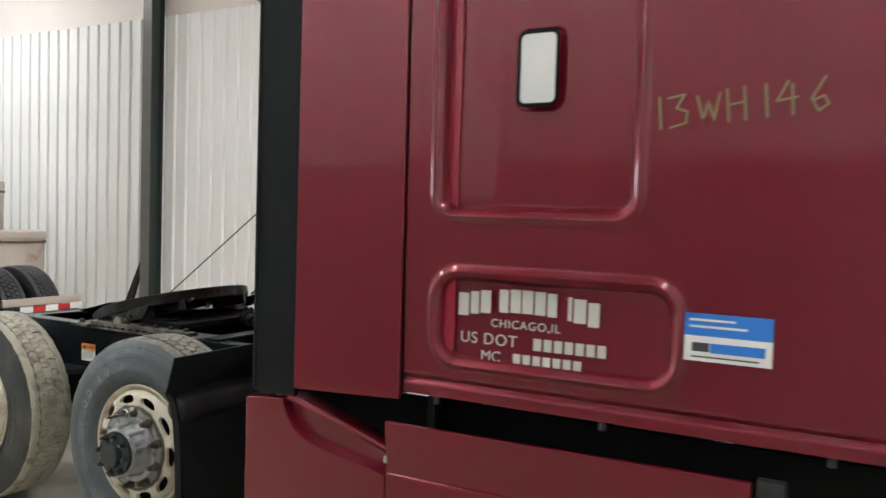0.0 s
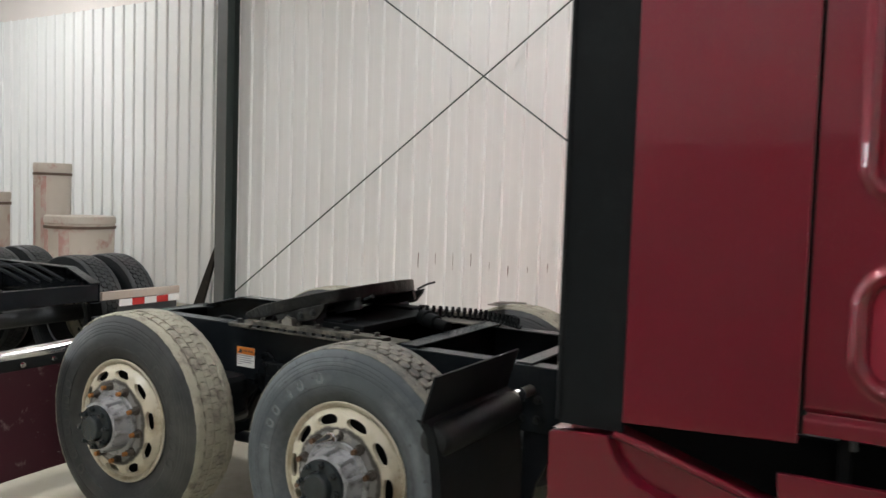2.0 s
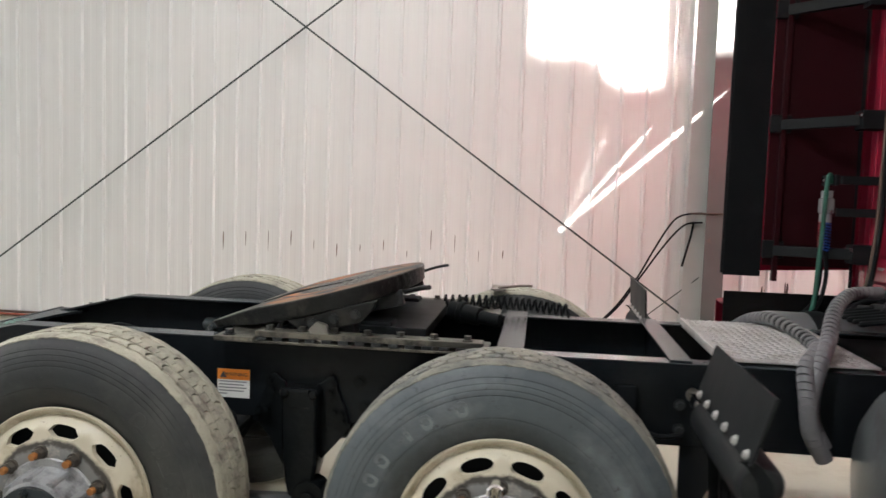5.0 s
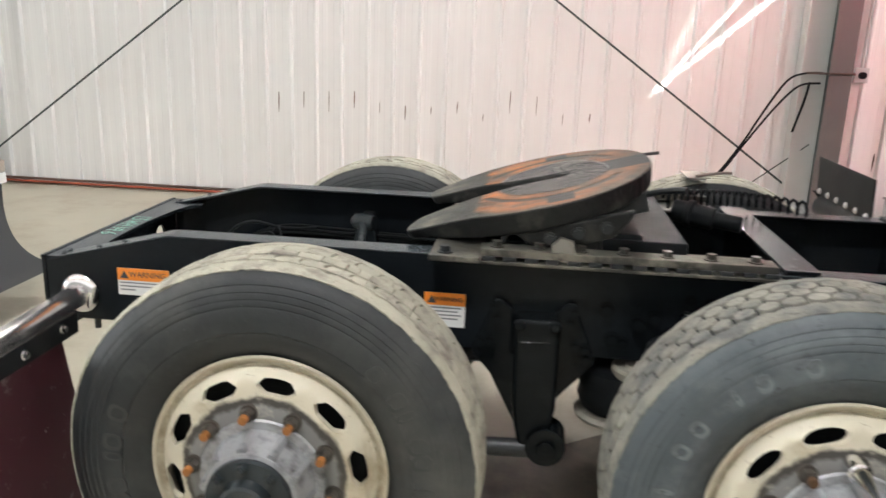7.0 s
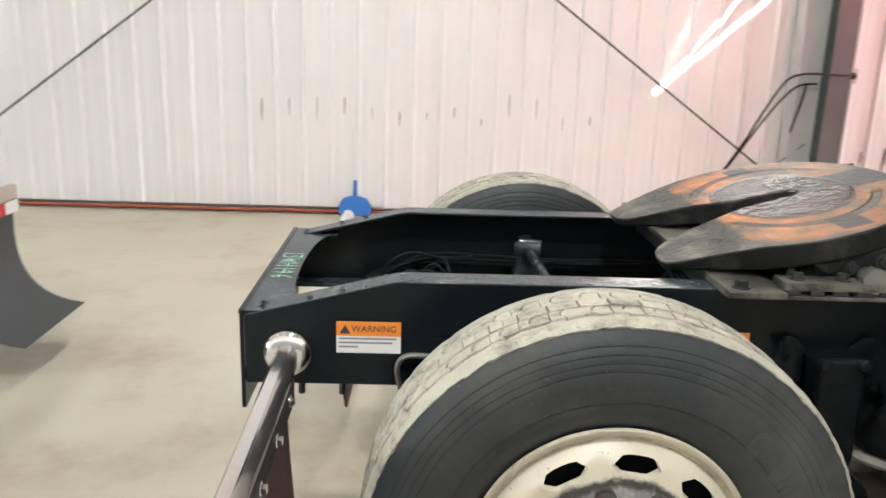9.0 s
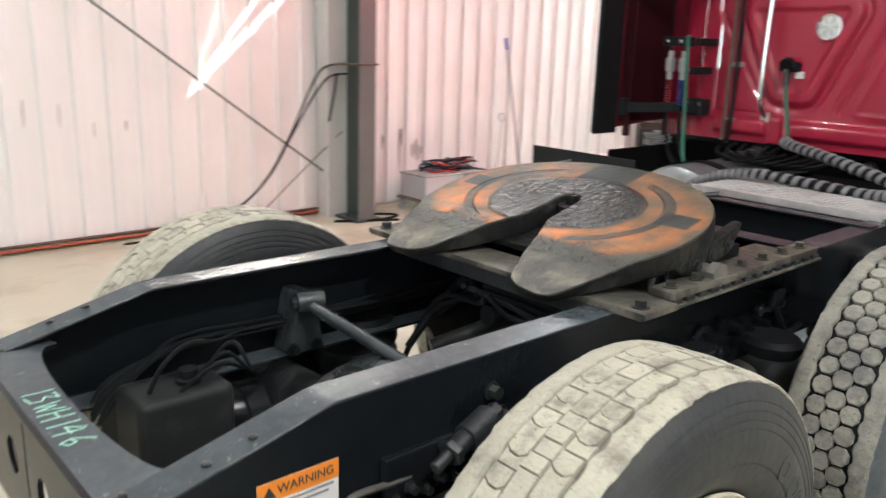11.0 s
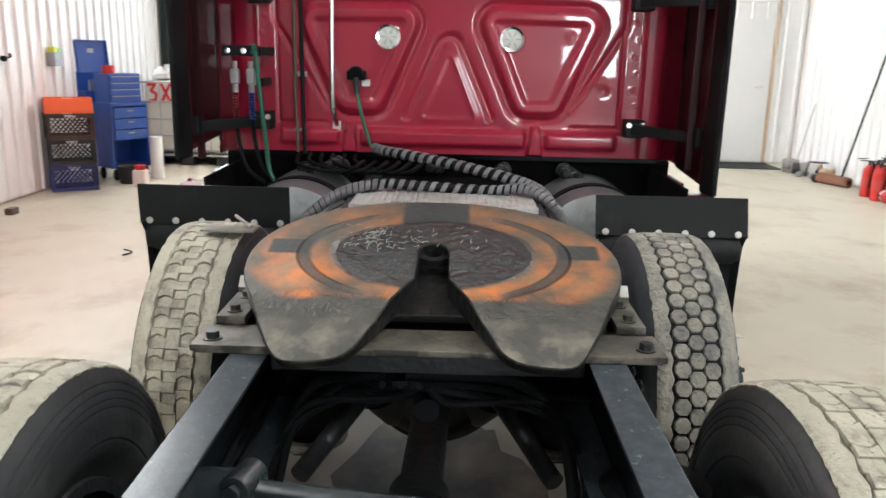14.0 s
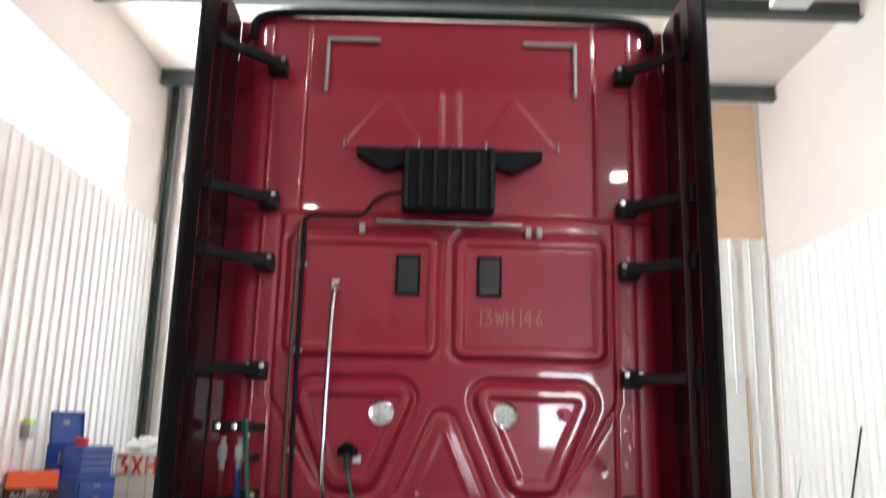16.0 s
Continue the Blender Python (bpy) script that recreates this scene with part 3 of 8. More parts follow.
            rings.append([at(r, a, s * y) for r, y in ((R - 0.0155, yi), (R - 0.0068 - e - slit, yi + 0.0008), (R - 0.0040 - e - slit, yi + 0.004), (R - 0.0046 - e - slit, 0.090), (R - 0.0075 - e - slit, w - 0.006), (R - 0.0115 - e - rng.uniform(0, 0.0035), w + 0.0022 + fray * 0.5), (R - 0.024, w - 0.002))])
        for j in range(m_):
            A, C = rings[j], rings[(j + 1) % m_]
            for q in range(6):
                bm.faces.new((A[q], A[q + 1], C[q + 1], C[q]))
    return bm


def marking_mesh(tall, wide, mid, hollow=0.62):
    """A plain raised ring or lozenge moulded on the sidewall, bent to its round."""
    bm = B()
    loop, rows = 18, []
    for grow in (1.0, hollow):
        for y in (-0.1345, -0.1410):
            ring = []
            for q in range(loop):
                a = 2 * math.pi * q / loop
                cu, cv = math.cos(a), math.sin(a)
                f = 1 / (abs(cu) ** 3 + abs(cv) ** 3) ** (1 / 3)
                ang, r = wide / 2 * cu * f * grow / mid, mid + tall / 2 * cv * f * grow
                ring.append(bm.verts.new((r * math.cos(ang), y, r * math.sin(ang))))
            rows.append(ring)
    seq = [rows[0], rows[1], rows[3], rows[2]]
    for A, C in zip(seq, seq[1:]):
        for q in range(loop):
            bm.faces.new((A[q], A[(q + 1) % loop], C[(q + 1) % loop], C[q]))
    bmesh.ops.remove_doubles(bm, verts=bm.verts, dist=1e-5)
    return bm


def rim_mesh(oval=False):
    """A steel wheel with ten hand holes, its disc standing out towards -y."""
    bm = B()
    lathe(bm, [(0.258, 0.11), (0.285, 0.108), (0.288, 0.100), (0.272, 0.07), (0.262, 0.02), (0.262, -0.06), (0.276, -0.085), (0.284, -0.098), (0.296, -0.106), (0.2985, -0.112), (0.295, -0.118), (0.286, -0.116),
               (0.279, -0.108), (0.272, -0.103)], 80)
    # disc, in sectors with a hole each
    n, rh, dr, da = 10, 0.232, 0.021, 0.215
    def face_y(r):
        pts = [(0.10, -0.152), (0.160, -0.152), (0.185, -0.150), (0.200, -0.143), (0.215, -0.141), (0.245, -0.137), (0.262, -0.125), (0.272, -0.103)]
        for (r0, y0), (r1, y1) in zip(pts, pts[1:]):
            if r <= r1:
                return y0 + (y1 - y0) * (r - r0) / (r1 - r0)
        return pts[-1][1]
    radial = [0.10, 0.135, 0.160, 0.185, 0.200]
    def put(r, a, dy=0.0):
        return bm.verts.new((r * math.cos(a), face_y(r) + dy, r * math.sin(a)))
    for s in range(n):
        a0 = 2 * math.pi * s / n
        st = 2 * math.pi / n
        for ra, rb in zip(radial, radial[1:]):
            for q in range(6):
                b0, b1 = a0 + st * q / 6, a0 + st * (q + 1) / 6
                bm.faces.new((put(ra, b0), put(ra, b1), put(rb, b1), put(rb, b0)))
        # outer frame of the sector and the hole's edge
        K = 24
        def border(u):
            t = (u % 1) * 4
            if t < 1:
                return 0.200, a0 + st * t
            if t < 2:
                return 0.200 + 0.072 * (t - 1), a0 + st
            if t < 3:
                return 0.272, a0 + st * (3 - t)
            return 0.272 - 0.072 * (t - 3), a0
        def hole(u, grow=1.0):
            br, ba = border(u)
            mid = a0 + st / 2
            ang = math.atan2((br - 0.236) / 0.036, (ba - mid) / (st / 2))
            c, si = math.cos(ang), math.sin(ang)
            k = 1 / (abs(c) ** 2.4 + abs(si) ** 2.4) ** (1 / 2.4)
            if not oval:
                flat = 1 / max(abs(si), abs(c) + 0.42 * abs(si))
                k = 0.82 * flat + 0.18 * k
            return rh + dr * si * k * grow, mid + da * c * k * grow
        for q in range(K):
            u0, u1 = q / K, (q + 1) / K
            A, Bv, C, D = border(u0), border(u1), hole(u1), hole(u0)
            va, vb, vc, vd = put(*A), put(*Bv), put(*C), put(*D)
            bm.faces.new((va, vb, vc, vd))
            ve, vf = put(*hole(u1, 0.94), 0.016), put(*hole(u0, 0.94), 0.016)
            bm.faces.new((vd, vc, ve, vf))
    bmesh.ops.remove_doubles(bm, verts=bm.verts, dist=1e-5)
    return bm


def hub_meshes():
    body, black, nut, stud = B(), B(), B(), B()
    lathe(body, [(0.0, -0.150), (0.150, -0.150), (0.152, -0.156), (0.148, -0.160), (0.128, -0.160), (0.122, -0.172), (0.116, -0.215), (0.108, -0.235), (0.100, -0.238), (0.0, -0.238)], 40)
    lathe(black, [(0.0, -0.236), (0.098, -0.236), (0.100, -0.242), (0.098, -0.256), (0.080, -0.260), (0.062, -0.262), (0.056, -0.285), (0.050, -0.290), (0.0, -0.290)], 32)
    cyl(stud, (0, 0, 0), (0, -0.034, 0), 0.008, 8)
    cyl(stud, (0, 0, 0), (0, -0.022, 0), 0.013, 6)
    cyl(nut, (0, 0, 0), (0, -0.010, 0), 0.021, 16)
    cyl(nut, (0, -0.008, 0), (0, -0.030, 0), 0.0165, 6)
    cyl(nut, (0, -0.029, 0), (0, -0.034, 0), 0.0125, 12)
    for f in nut.faces:
        f.material_index = 1
    old = set(nut.faces)
    cyl(nut, (0, -0.030, 0), (0, -0.050, 0), 0.0105, 10)
    for f in nut.faces:
        if f not in old:
            f.material_index = 0
    lathe(body, [(0.0, -0.085), (0.255, -0.085), (0.258, -0.06), (0.258, 0.09), (0.20, 0.11), (0.0, 0.11)], 40)
    for f in body.faces:
        c = f.calc_center_median()
        if c.y > -0.1:
            f.material_index = 1
    rib = B()
    cyl(rib, (0.119, -0.158, 0), (0.109, -0.233, 0), 0.012, 8)
    return body, black, nut, stud, rib


def mesh_of(name, bm, mats, angle=35):
    bmesh.ops.recalc_face_normals(bm, faces=bm.faces)
    me = bpy.data.meshes.new(name)
    bm.to_mesh(me)
    bm.free()
    smooth(me, angle)
    for m in mats:
        me.materials.append(m)
    return me


TYRE = {key: mesh_of("tyre", tyre_mesh(key), (wm, M_TREAD, gm), 30) for key, wm, gm in (("dark", M_SIDEWALL, M_GROOVE), ("dusty", M_DUSTWALL, M_RUBBER), ("clean", M_RUBBER, M_RUBBER))}
TREAD = {key: mesh_of("tread_lugs", tread_mesh(key == "worn"), (tm,), 30) for key, tm in (("worn", M_TREAD), ("lugs", M_LUGS), ("clean", M_SIDEWALL))}
MARKING = {(key, k): mesh_of("raised_marking", marking_mesh(*size), (wm,)) for key, wm, sizes in (
    ("dark", M_SIDEWALL, ((0.050, 0.042, 0.376), (0.050, 0.022, 0.376))), ("dusty", M_DUSTWALL, ((0.044, 0.034, 0.386, 0.5), (0.044, 0.014, 0.386, 0.3)))) for k, size in enumerate(sizes)}
RIM, RIM_OVAL = (mesh_of("rim", rim_mesh(q), (M_RIM,)) for q in (False, True))
for rim in (RIM, RIM_OVAL):
    rim.transform(Matrix.Diagonal((0.972, 1, 0.972, 1)))
    rim.materials.append(M_GREASE)
    for face in rim.polygons:
        if face.center.y > -0.02:
            face.material_index = 1
M_NUTRUST = mat("orange_rust", (0.32, 0.125, 0.03), 0.7, var=0.4, scale=60)
M_NUT = mat("dirty_nut", (0.10, 0.088, 0.075), 0.5, metal=0.5, var=0.4, scale=50)
HUB, FLANGE, NUT, STUD, HUBRIB = (mesh_of(n, b, (m, M_NUT if n == "wheel_nut" else M_RUBBER)) for n, b, m in zip(("hub", "axle_flange", "wheel_nut", "stud", "hub_rib"), hub_meshes(), (M_HUB, M_DIFF, M_NUTRUST, M_DIFF, M_HUB)))


NUT_DULL = NUT.copy()
NUT_DULL.materials[0] = M_RUST


def wheel(parent, x, y, dust, turn, hub=True, z=None, label="wheel with dusty tyre and cream steel rim", lug="worn", out=None, marks=()):
    w = new("wheel")
    w.parent = parent
    flip = (y > 0) if out is None else out > 0
    w.matrix_basis = pose(x, y, R_TYRE - 0.014 if z is None else z, 0, 0, 180 if flip else 0) @ pose(0, 0, 0, 0, turn, 0)
    w["label"] = label
    def sub(nm, me, m=Matrix()):
        o = new(nm, me)
        o.parent = w
        o.matrix_basis = m
        return o
    sub("tyre", TYRE[dust])
    tagged(sub("tread", TREAD[lug]), kind="stuff")
    for a in marks:
        for k in range(8 if dust == "dark" else 6):
            sub("raised_marking", MARKING[dust, int(k in (2, 5))], pose(0, 0, 0, 0, -(a + turn + (k - 3.5) * (9.0 if dust == "dark" else 12.5) + (3 if k % 2 else 0)), 0))
    sub("rim", RIM_OVAL if dust == "dusty" else RIM)
    if hub:
        sub("hub", HUB)
        sub("axle_flange", FLANGE)
        for k in range(10):
            a = 2 * math.pi * k / 10
            sub("wheel_nut", NUT_DULL if dust == "dusty" else NUT, pose(0.1675 * math.cos(a), -0.148, 0.1675 * math.sin(a)))
            sub("hub_rib", HUBRIB, pose(0, 0, 0, 0, 36 * k, 0))
        for k in range(8):
            a = 2 * math.pi * (k + 0.3) / 8
            sub("stud", STUD, pose(0.084 * math.cos(a), -0.25, 0.084 * math.sin(a)))
    return w


WY = 0.75
wheel(truck, AX[0], -WY, "dark", 8, marks=(12, 192))
wheel(truck, AX[1], -WY, "dusty", 20, lug="lugs", marks=(150, 330))
wheel(truck, AX[0], WY, "dark", 31)
wheel(truck, AX[1], WY, "dark", 3)

bm = B()
lathe(bm, [(0.0, -0.145), (0.004, -0.14), (0.019, -0.062), (0.019, -0.050), (0.024, -0.046), (0.024, -0.004), (0.020, 0.0), (0.0, 0.0)], 20, "y", pose(AX[1] - 0.006, -0.897, 0.663))
part("nut_spike", bm, M_CHROME, truck, "chrome spiked wheel nut cover")

RAIL_Z, RAIL_B, RAIL_O, RAIL_I = 0.932, 0.665, 0.430, 0.345
X_END, X_KINK = -0.7915, -0.425


def rail(side):
    """A C-channel rail whose top slopes down behind the kink."""
    bm = B()
    t = 0.010
    def top(x):
        return RAIL_Z if x >= X_KINK else RAIL_Z - 0.092 * (X_KINK - x) / (X_KINK - X_END)
    xs = [X_END, X_KINK - 0.01, X_KINK + 0.01, 6.6]
    def loop(x):
        z1 = top(x)
        return [(RAIL_I, z1), (RAIL_O, z1), (RAIL_O, RAIL_B), (RAIL_I, RAIL_B), (RAIL_I, RAIL_B + t), (RAIL_O - t, RAIL_B + t),
                (RAIL_O - t, z1 - t), (RAIL_I, z1 - t)]
    rings = [[bm.verts.new((x, side * y, z)) for y, z in loop(x)] for x in xs]
    for A, C in zip(rings, rings[1:]):
        for i in range(8):
            j = (i + 1) % 8
            bm.faces.new((A[i], A[j], C[j], C[i]))
    bm.faces.new(rings[0])
    bm.faces.new(rings[-1])
    bmesh.ops.recalc_face_normals(bm, faces=bm.faces)
    soften(bm, 0.006, 3)
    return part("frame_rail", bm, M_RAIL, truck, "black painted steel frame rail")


rail(-1)
rail(1)

# closing crossmember with an arched front edge
bm = B()
out = [(-0.795, -0.425), (-0.795, 0.425), (-0.665, 0.425)]
for k in range(17):
    a = math.pi * k / 16
    out.append((-0.645 - 0.068 * math.sin(a) ** 0.6, 0.335 * math.cos(a)))
out += [(-0.665, -0.425)]
prism(bm, out, 0.838, 0.850)
soften(bm, 0.003, 1)
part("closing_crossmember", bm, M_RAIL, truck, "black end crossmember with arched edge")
# end plate, pierced by round holes
bm = B()
t0, t1 = -0.803, -0.793
nseg = 24
for hy in (-0.29, -0.10, 0.10, 0.29):
    z0, z1, r, cz = 0.60, 0.850, 0.038, 0.735
    def edge_pt(a):
        c, si = math.cos(a), math.sin(a)
        k = min(0.095 / max(abs(c), 1e-6), ((z1 - cz) if si > 0 else (cz - z0)) / max(abs(si), 1e-6))
        return hy + c * k, cz + si * k
    angs = sorted([2 * math.pi * k / nseg for k in range(nseg)] + [math.atan2(dz, dy) % (2 * math.pi) for dy in (-0.095, 0.095) for dz in (z1 - cz, z0 - cz)])
    for a, b in zip(angs, angs[1:] + [angs[0] + 2 * math.pi]):
        (ya, za), (yb, zb) = edge_pt(a), edge_pt(b)
        ia, ib = (hy + r * math.cos(a), cz + r * math.sin(a)), (hy + r * math.cos(b), cz + r * math.sin(b))
        for x in (t0, t1):
            bm.faces.new([bm.verts.new((x, *p)) for p in ((ya, za), (yb, zb), ib, ia)])
        bm.faces.new([bm.verts.new(p) for p in ((t0, *ia), (t0, *ib), (t1, *ib), (t1, *ia))])
for s in (-1, 1):
    box(bm, (t0, s * 0.385 - 0.001, 0.60), (t1, s * 0.43, 0.850))
box(bm, (t0 - 0.002, -0.43, 0.844), (t1, 0.43, 0.852))
bmesh.ops.remove_doubles(bm, verts=bm.verts, dist=1e-5)
part("end_plate", bm, M_BLACK, truck, "black end plate with round holes")


def bolt(parent, p, r=0.011, h=0.012, way=(0, 0, 1), m=None, name="bolt"):
    key = (round(r, 4), round(h, 4), (m or M_STEEL).name)
    if key not in bolt.made:
        bm = B()
        cyl(bm, (0, 0, 0), (0, 0, 0.003), r * 1.45, 12)
        cyl(bm, (0, 0, 0.002), (0, 0, h), r, 6)
        bolt.made[key] = mesh_of("bolt", bm, (m or M_STEEL,))
    o = new(name, bolt.made[key])
    o.parent = parent
    o.matrix_basis = Matrix.Translation(p) @ Vector(way).to_track_quat("Z", "Y").to_matrix().to_4x4()
    return o


bolt.made = {}
for y in (-0.39, -0.36, 0.36, 0.39):
    bolt(truck, (-0.755, y, 0.850), 0.006, 0.005, m=M_GREASE)
for s in (-1, 1):
    for x, z in ((-0.64, 0.880), (-0.56, 0.900)):
        bolt(truck, (x, s * 0.40, z), 0.006, 0.004, m=M_GREASE)


def crossbeam(x, z0=0.72, wide=0.09, top=0.925):
    bm = B()
    box(bm, (x - wide / 2, -0.418, top - 0.010), (x + wide / 2, 0.418, top), 0.003)
    box(bm, (x - 0.006, -0.418, z0), (x + 0.006, 0.418, top - 0.010))
    box(bm, (x - wide / 2, -0.418, z0 - 0.010), (x + wide / 2, 0.418, z0), 0.003)
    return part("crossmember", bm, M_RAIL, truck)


crossbeam(0.66, top=0.915)
crossbeam(1.305, top=0.945)
crossbeam(1.85, top=0.940, wide=0.07)

# ---- fifth wheel ----
def fw_material():
    m = mat("fifth_wheel_plate", (0.066, 0.068, 0.056), 0.55, metal=0.1, var=0.55, scale=11, bump=0.35, bscale=40)
    t = m.node_tree
    N, L = t.nodes, t.links
    b = N["Principled BSDF"]
    base = b.inputs["Base Color"].links[0].from_socket
    tc = N.new("ShaderNodeTexCoord")
    sep = N.new("ShaderNodeSeparateXYZ")
    L.new(tc.outputs["Object"], sep.inputs[0])
    def mth(op, a, c=None, clamp=False):
        n = N.new("ShaderNodeMath")
        n.operation, n.use_clamp = op, clamp
        for i, v in enumerate((a, c)):
            if v is None:
                continue
            if isinstance(v, (int, float)):
                n.inputs[i].default_value = v
            else:
                L.new(v, n.inputs[i])
        return n.outputs[0]
    wob = N.new("ShaderNodeTexNoise")
    wob.inputs["Scale"].default_value, wob.inputs["Detail"].default_value = 5.0, 5
    L.new(tc.outputs["Object"], wob.inputs[0])
    fine = N.new("ShaderNodeTexNoise")
    fine.inputs["Scale"].default_value, fine.inputs["Detail"].default_value = 16.0, 7
    L.new(tc.outputs["Object"], fine.inputs[0])
    dx = mth("MULTIPLY", mth("ADD", sep.outputs[0], 0.305), 1.17)
    ay = mth("ABSOLUTE", sep.outputs[1])
    sy = mth("MULTIPLY", ay, 0.82)
    r0 = mth("SQRT", mth("ADD", mth("MULTIPLY", dx, dx), mth("MULTIPLY", sy, sy)))
    r = mth("ADD", r0, mth("MULTIPLY", mth("SUBTRACT", wob.outputs[0], 0.5), 0.05))
    xw = mth("ADD", sep.outputs[0], mth("MULTIPLY", mth("SUBTRACT", wob.outputs[0], 0.5), 0.06))
    def band(v, c, half, soft):
        d = mth("ABSOLUTE", mth("SUBTRACT", v, c))
        return mth("SUBTRACT", 1.0, mth("DIVIDE", mth("SUBTRACT", d, half), soft, True), True)
    ring = band(r, 0.285, 0.055, 0.05)
    # strongest towards the ramps, paler towards the nose
    low = mth("ADD", 0.45, mth("MULTIPLY", mth("DIVIDE", mth("SUBTRACT", -0.22, xw), 0.16, True), 0.55))
    mott = mth("ADD", mth("MULTIPLY", mth("MULTIPLY", mth("SUBTRACT", fine.outputs[0], 0.34), 3.0, True), 0.30), mth("MULTIPLY", mth("MULTIPLY", mth("SUBTRACT", wob.outputs[0], 0.38), 5.0, True), 0.75))
    ring = mth("MULTIPLY", mth("MULTIPLY", ring, low), mott, True)
    # an oil groove round each side, grease pads at the sides and the nose, bare ramps
    arcs = mth("MULTIPLY", band(r0, 0.264, 0.009, 0.007), mth("MULTIPLY", mth("SUBTRACT", ay, 0.150), 30.0, True))
    pad = mth("MULTIPLY", band(ay, 0.362, 0.042, 0.012), band(sep.outputs[0], -0.283, 0.032, 0.008))
    nose = mth("MULTIPLY", band(ay, 0.0, 0.082, 0.012), band(sep.outputs[0], -0.06, 0.10, 0.02))
    ramp = mth("DIVIDE", mth("SUBTRACT", -0.515, xw), 0.02, True)
    no = mth("SUBTRACT", 1.0, mth("ADD", mth("ADD", pad, nose, True), mth("ADD", mth("MULTIPLY", arcs, 0.75), ramp, True), True), True)
    rust = mth("MULTIPLY", ring, no)
    dark = mth("MULTIPLY", mth("ADD", mth("ADD", pad, nose, True), mth("MULTIPLY", arcs, 0.5), True), mth("SUBTRACT", 1.0, ramp))
    def mixc(f, a, col):
        n = N.new("ShaderNodeMix")
        n.data_type = "RGBA"
        L.new(f, n.inputs[0])
        L.new(a, n.inputs[6])
        if isinstance(col, tuple):
            n.inputs[7].default_value = (*col, 1)
        else:
            L.new(col, n.inputs[7])
        return n.outputs[2]
    cr = N.new("ShaderNodeValToRGB")
    cr.color_ramp.elements[0].position, cr.color_ramp.elements[0].color = 0.30, (0.31, 0.18, 0.095, 1)
    cr.color_ramp.elements[1].position, cr.color_ramp.elements[1].color = 0.62, (0.60, 0.185, 0.042, 1)
    L.new(fine.outputs[0], cr.inputs[0])
    inner = mth("SUBTRACT", 1.0, mth("DIVIDE", mth("SUBTRACT", r, 0.198), 0.014, True), True)
    col = mixc(rust, base, cr.outputs[0])
    col = mixc(mth("MULTIPLY", mth("ADD", inner, dark, True), 0.9), col, (0.030, 0.036, 0.038))
    dust = mth("MULTIPLY", mth("DIVIDE", mth("SUBTRACT", -0.56, xw), 0.10, True), mth("MULTIPLY", mth("SUBTRACT", fine.outputs[0], 0.44), 4.5, True))
    col = mixc(mth("MULTIPLY", ramp, 0.70), col, (0.050, 0.050, 0.044))
    col = mixc(mth("MULTIPLY", dust, 0.8), col, (0.22, 0.20, 0.155))
    L.new(col, b.inputs["Base Color"])
    rr = N.new("ShaderNodeMapRange")
    rr.inputs[3].default_value, rr.inputs[4].default_value = 0.60, 0.26
    L.new(inner, rr.inputs[0])
    L.new(rr.outputs[0], b.inputs["Roughness"])
    # lumps of grease in the middle, a crust along the bend, pitted ramps
    lump = N.new("ShaderNodeTexNoise")
    lump.inputs["Scale"].default_value, lump.inputs["Detail"].default_value, lump.inputs["Distortion"].default_value = 27.0, 6, 1.2
    L.new(tc.outputs["Object"], lump.inputs[0])
    crust = band(xw, -0.535, 0.030, 0.03)
    amount = mth("ADD", mth("MULTIPLY", mth("ADD", mth("ADD", inner, crust, True), mth("MULTIPLY", ramp, 0.22), True), 1.0), 0.05)
    old = b.inputs["Normal"].links[0].from_socket
    bp = N.new("ShaderNodeBump")
    bp.inputs["Strength"].default_value, bp.inputs["Distance"].default_value = 1.0, 0.022
    hgt = mth("SUBTRACT", mth("MULTIPLY", lump.outputs[0], amount), mth("MULTIPLY", arcs, 0.5))
    L.new(hgt, bp.inputs["Height"])
    L.new(old, bp.inputs["Normal"])
    L.new(bp.outputs[0], b.inputs["Normal"])
    return m


M_FW = fw_material()
FW = pose(0.945, 0, 1.165, 0, -14.6, 0)


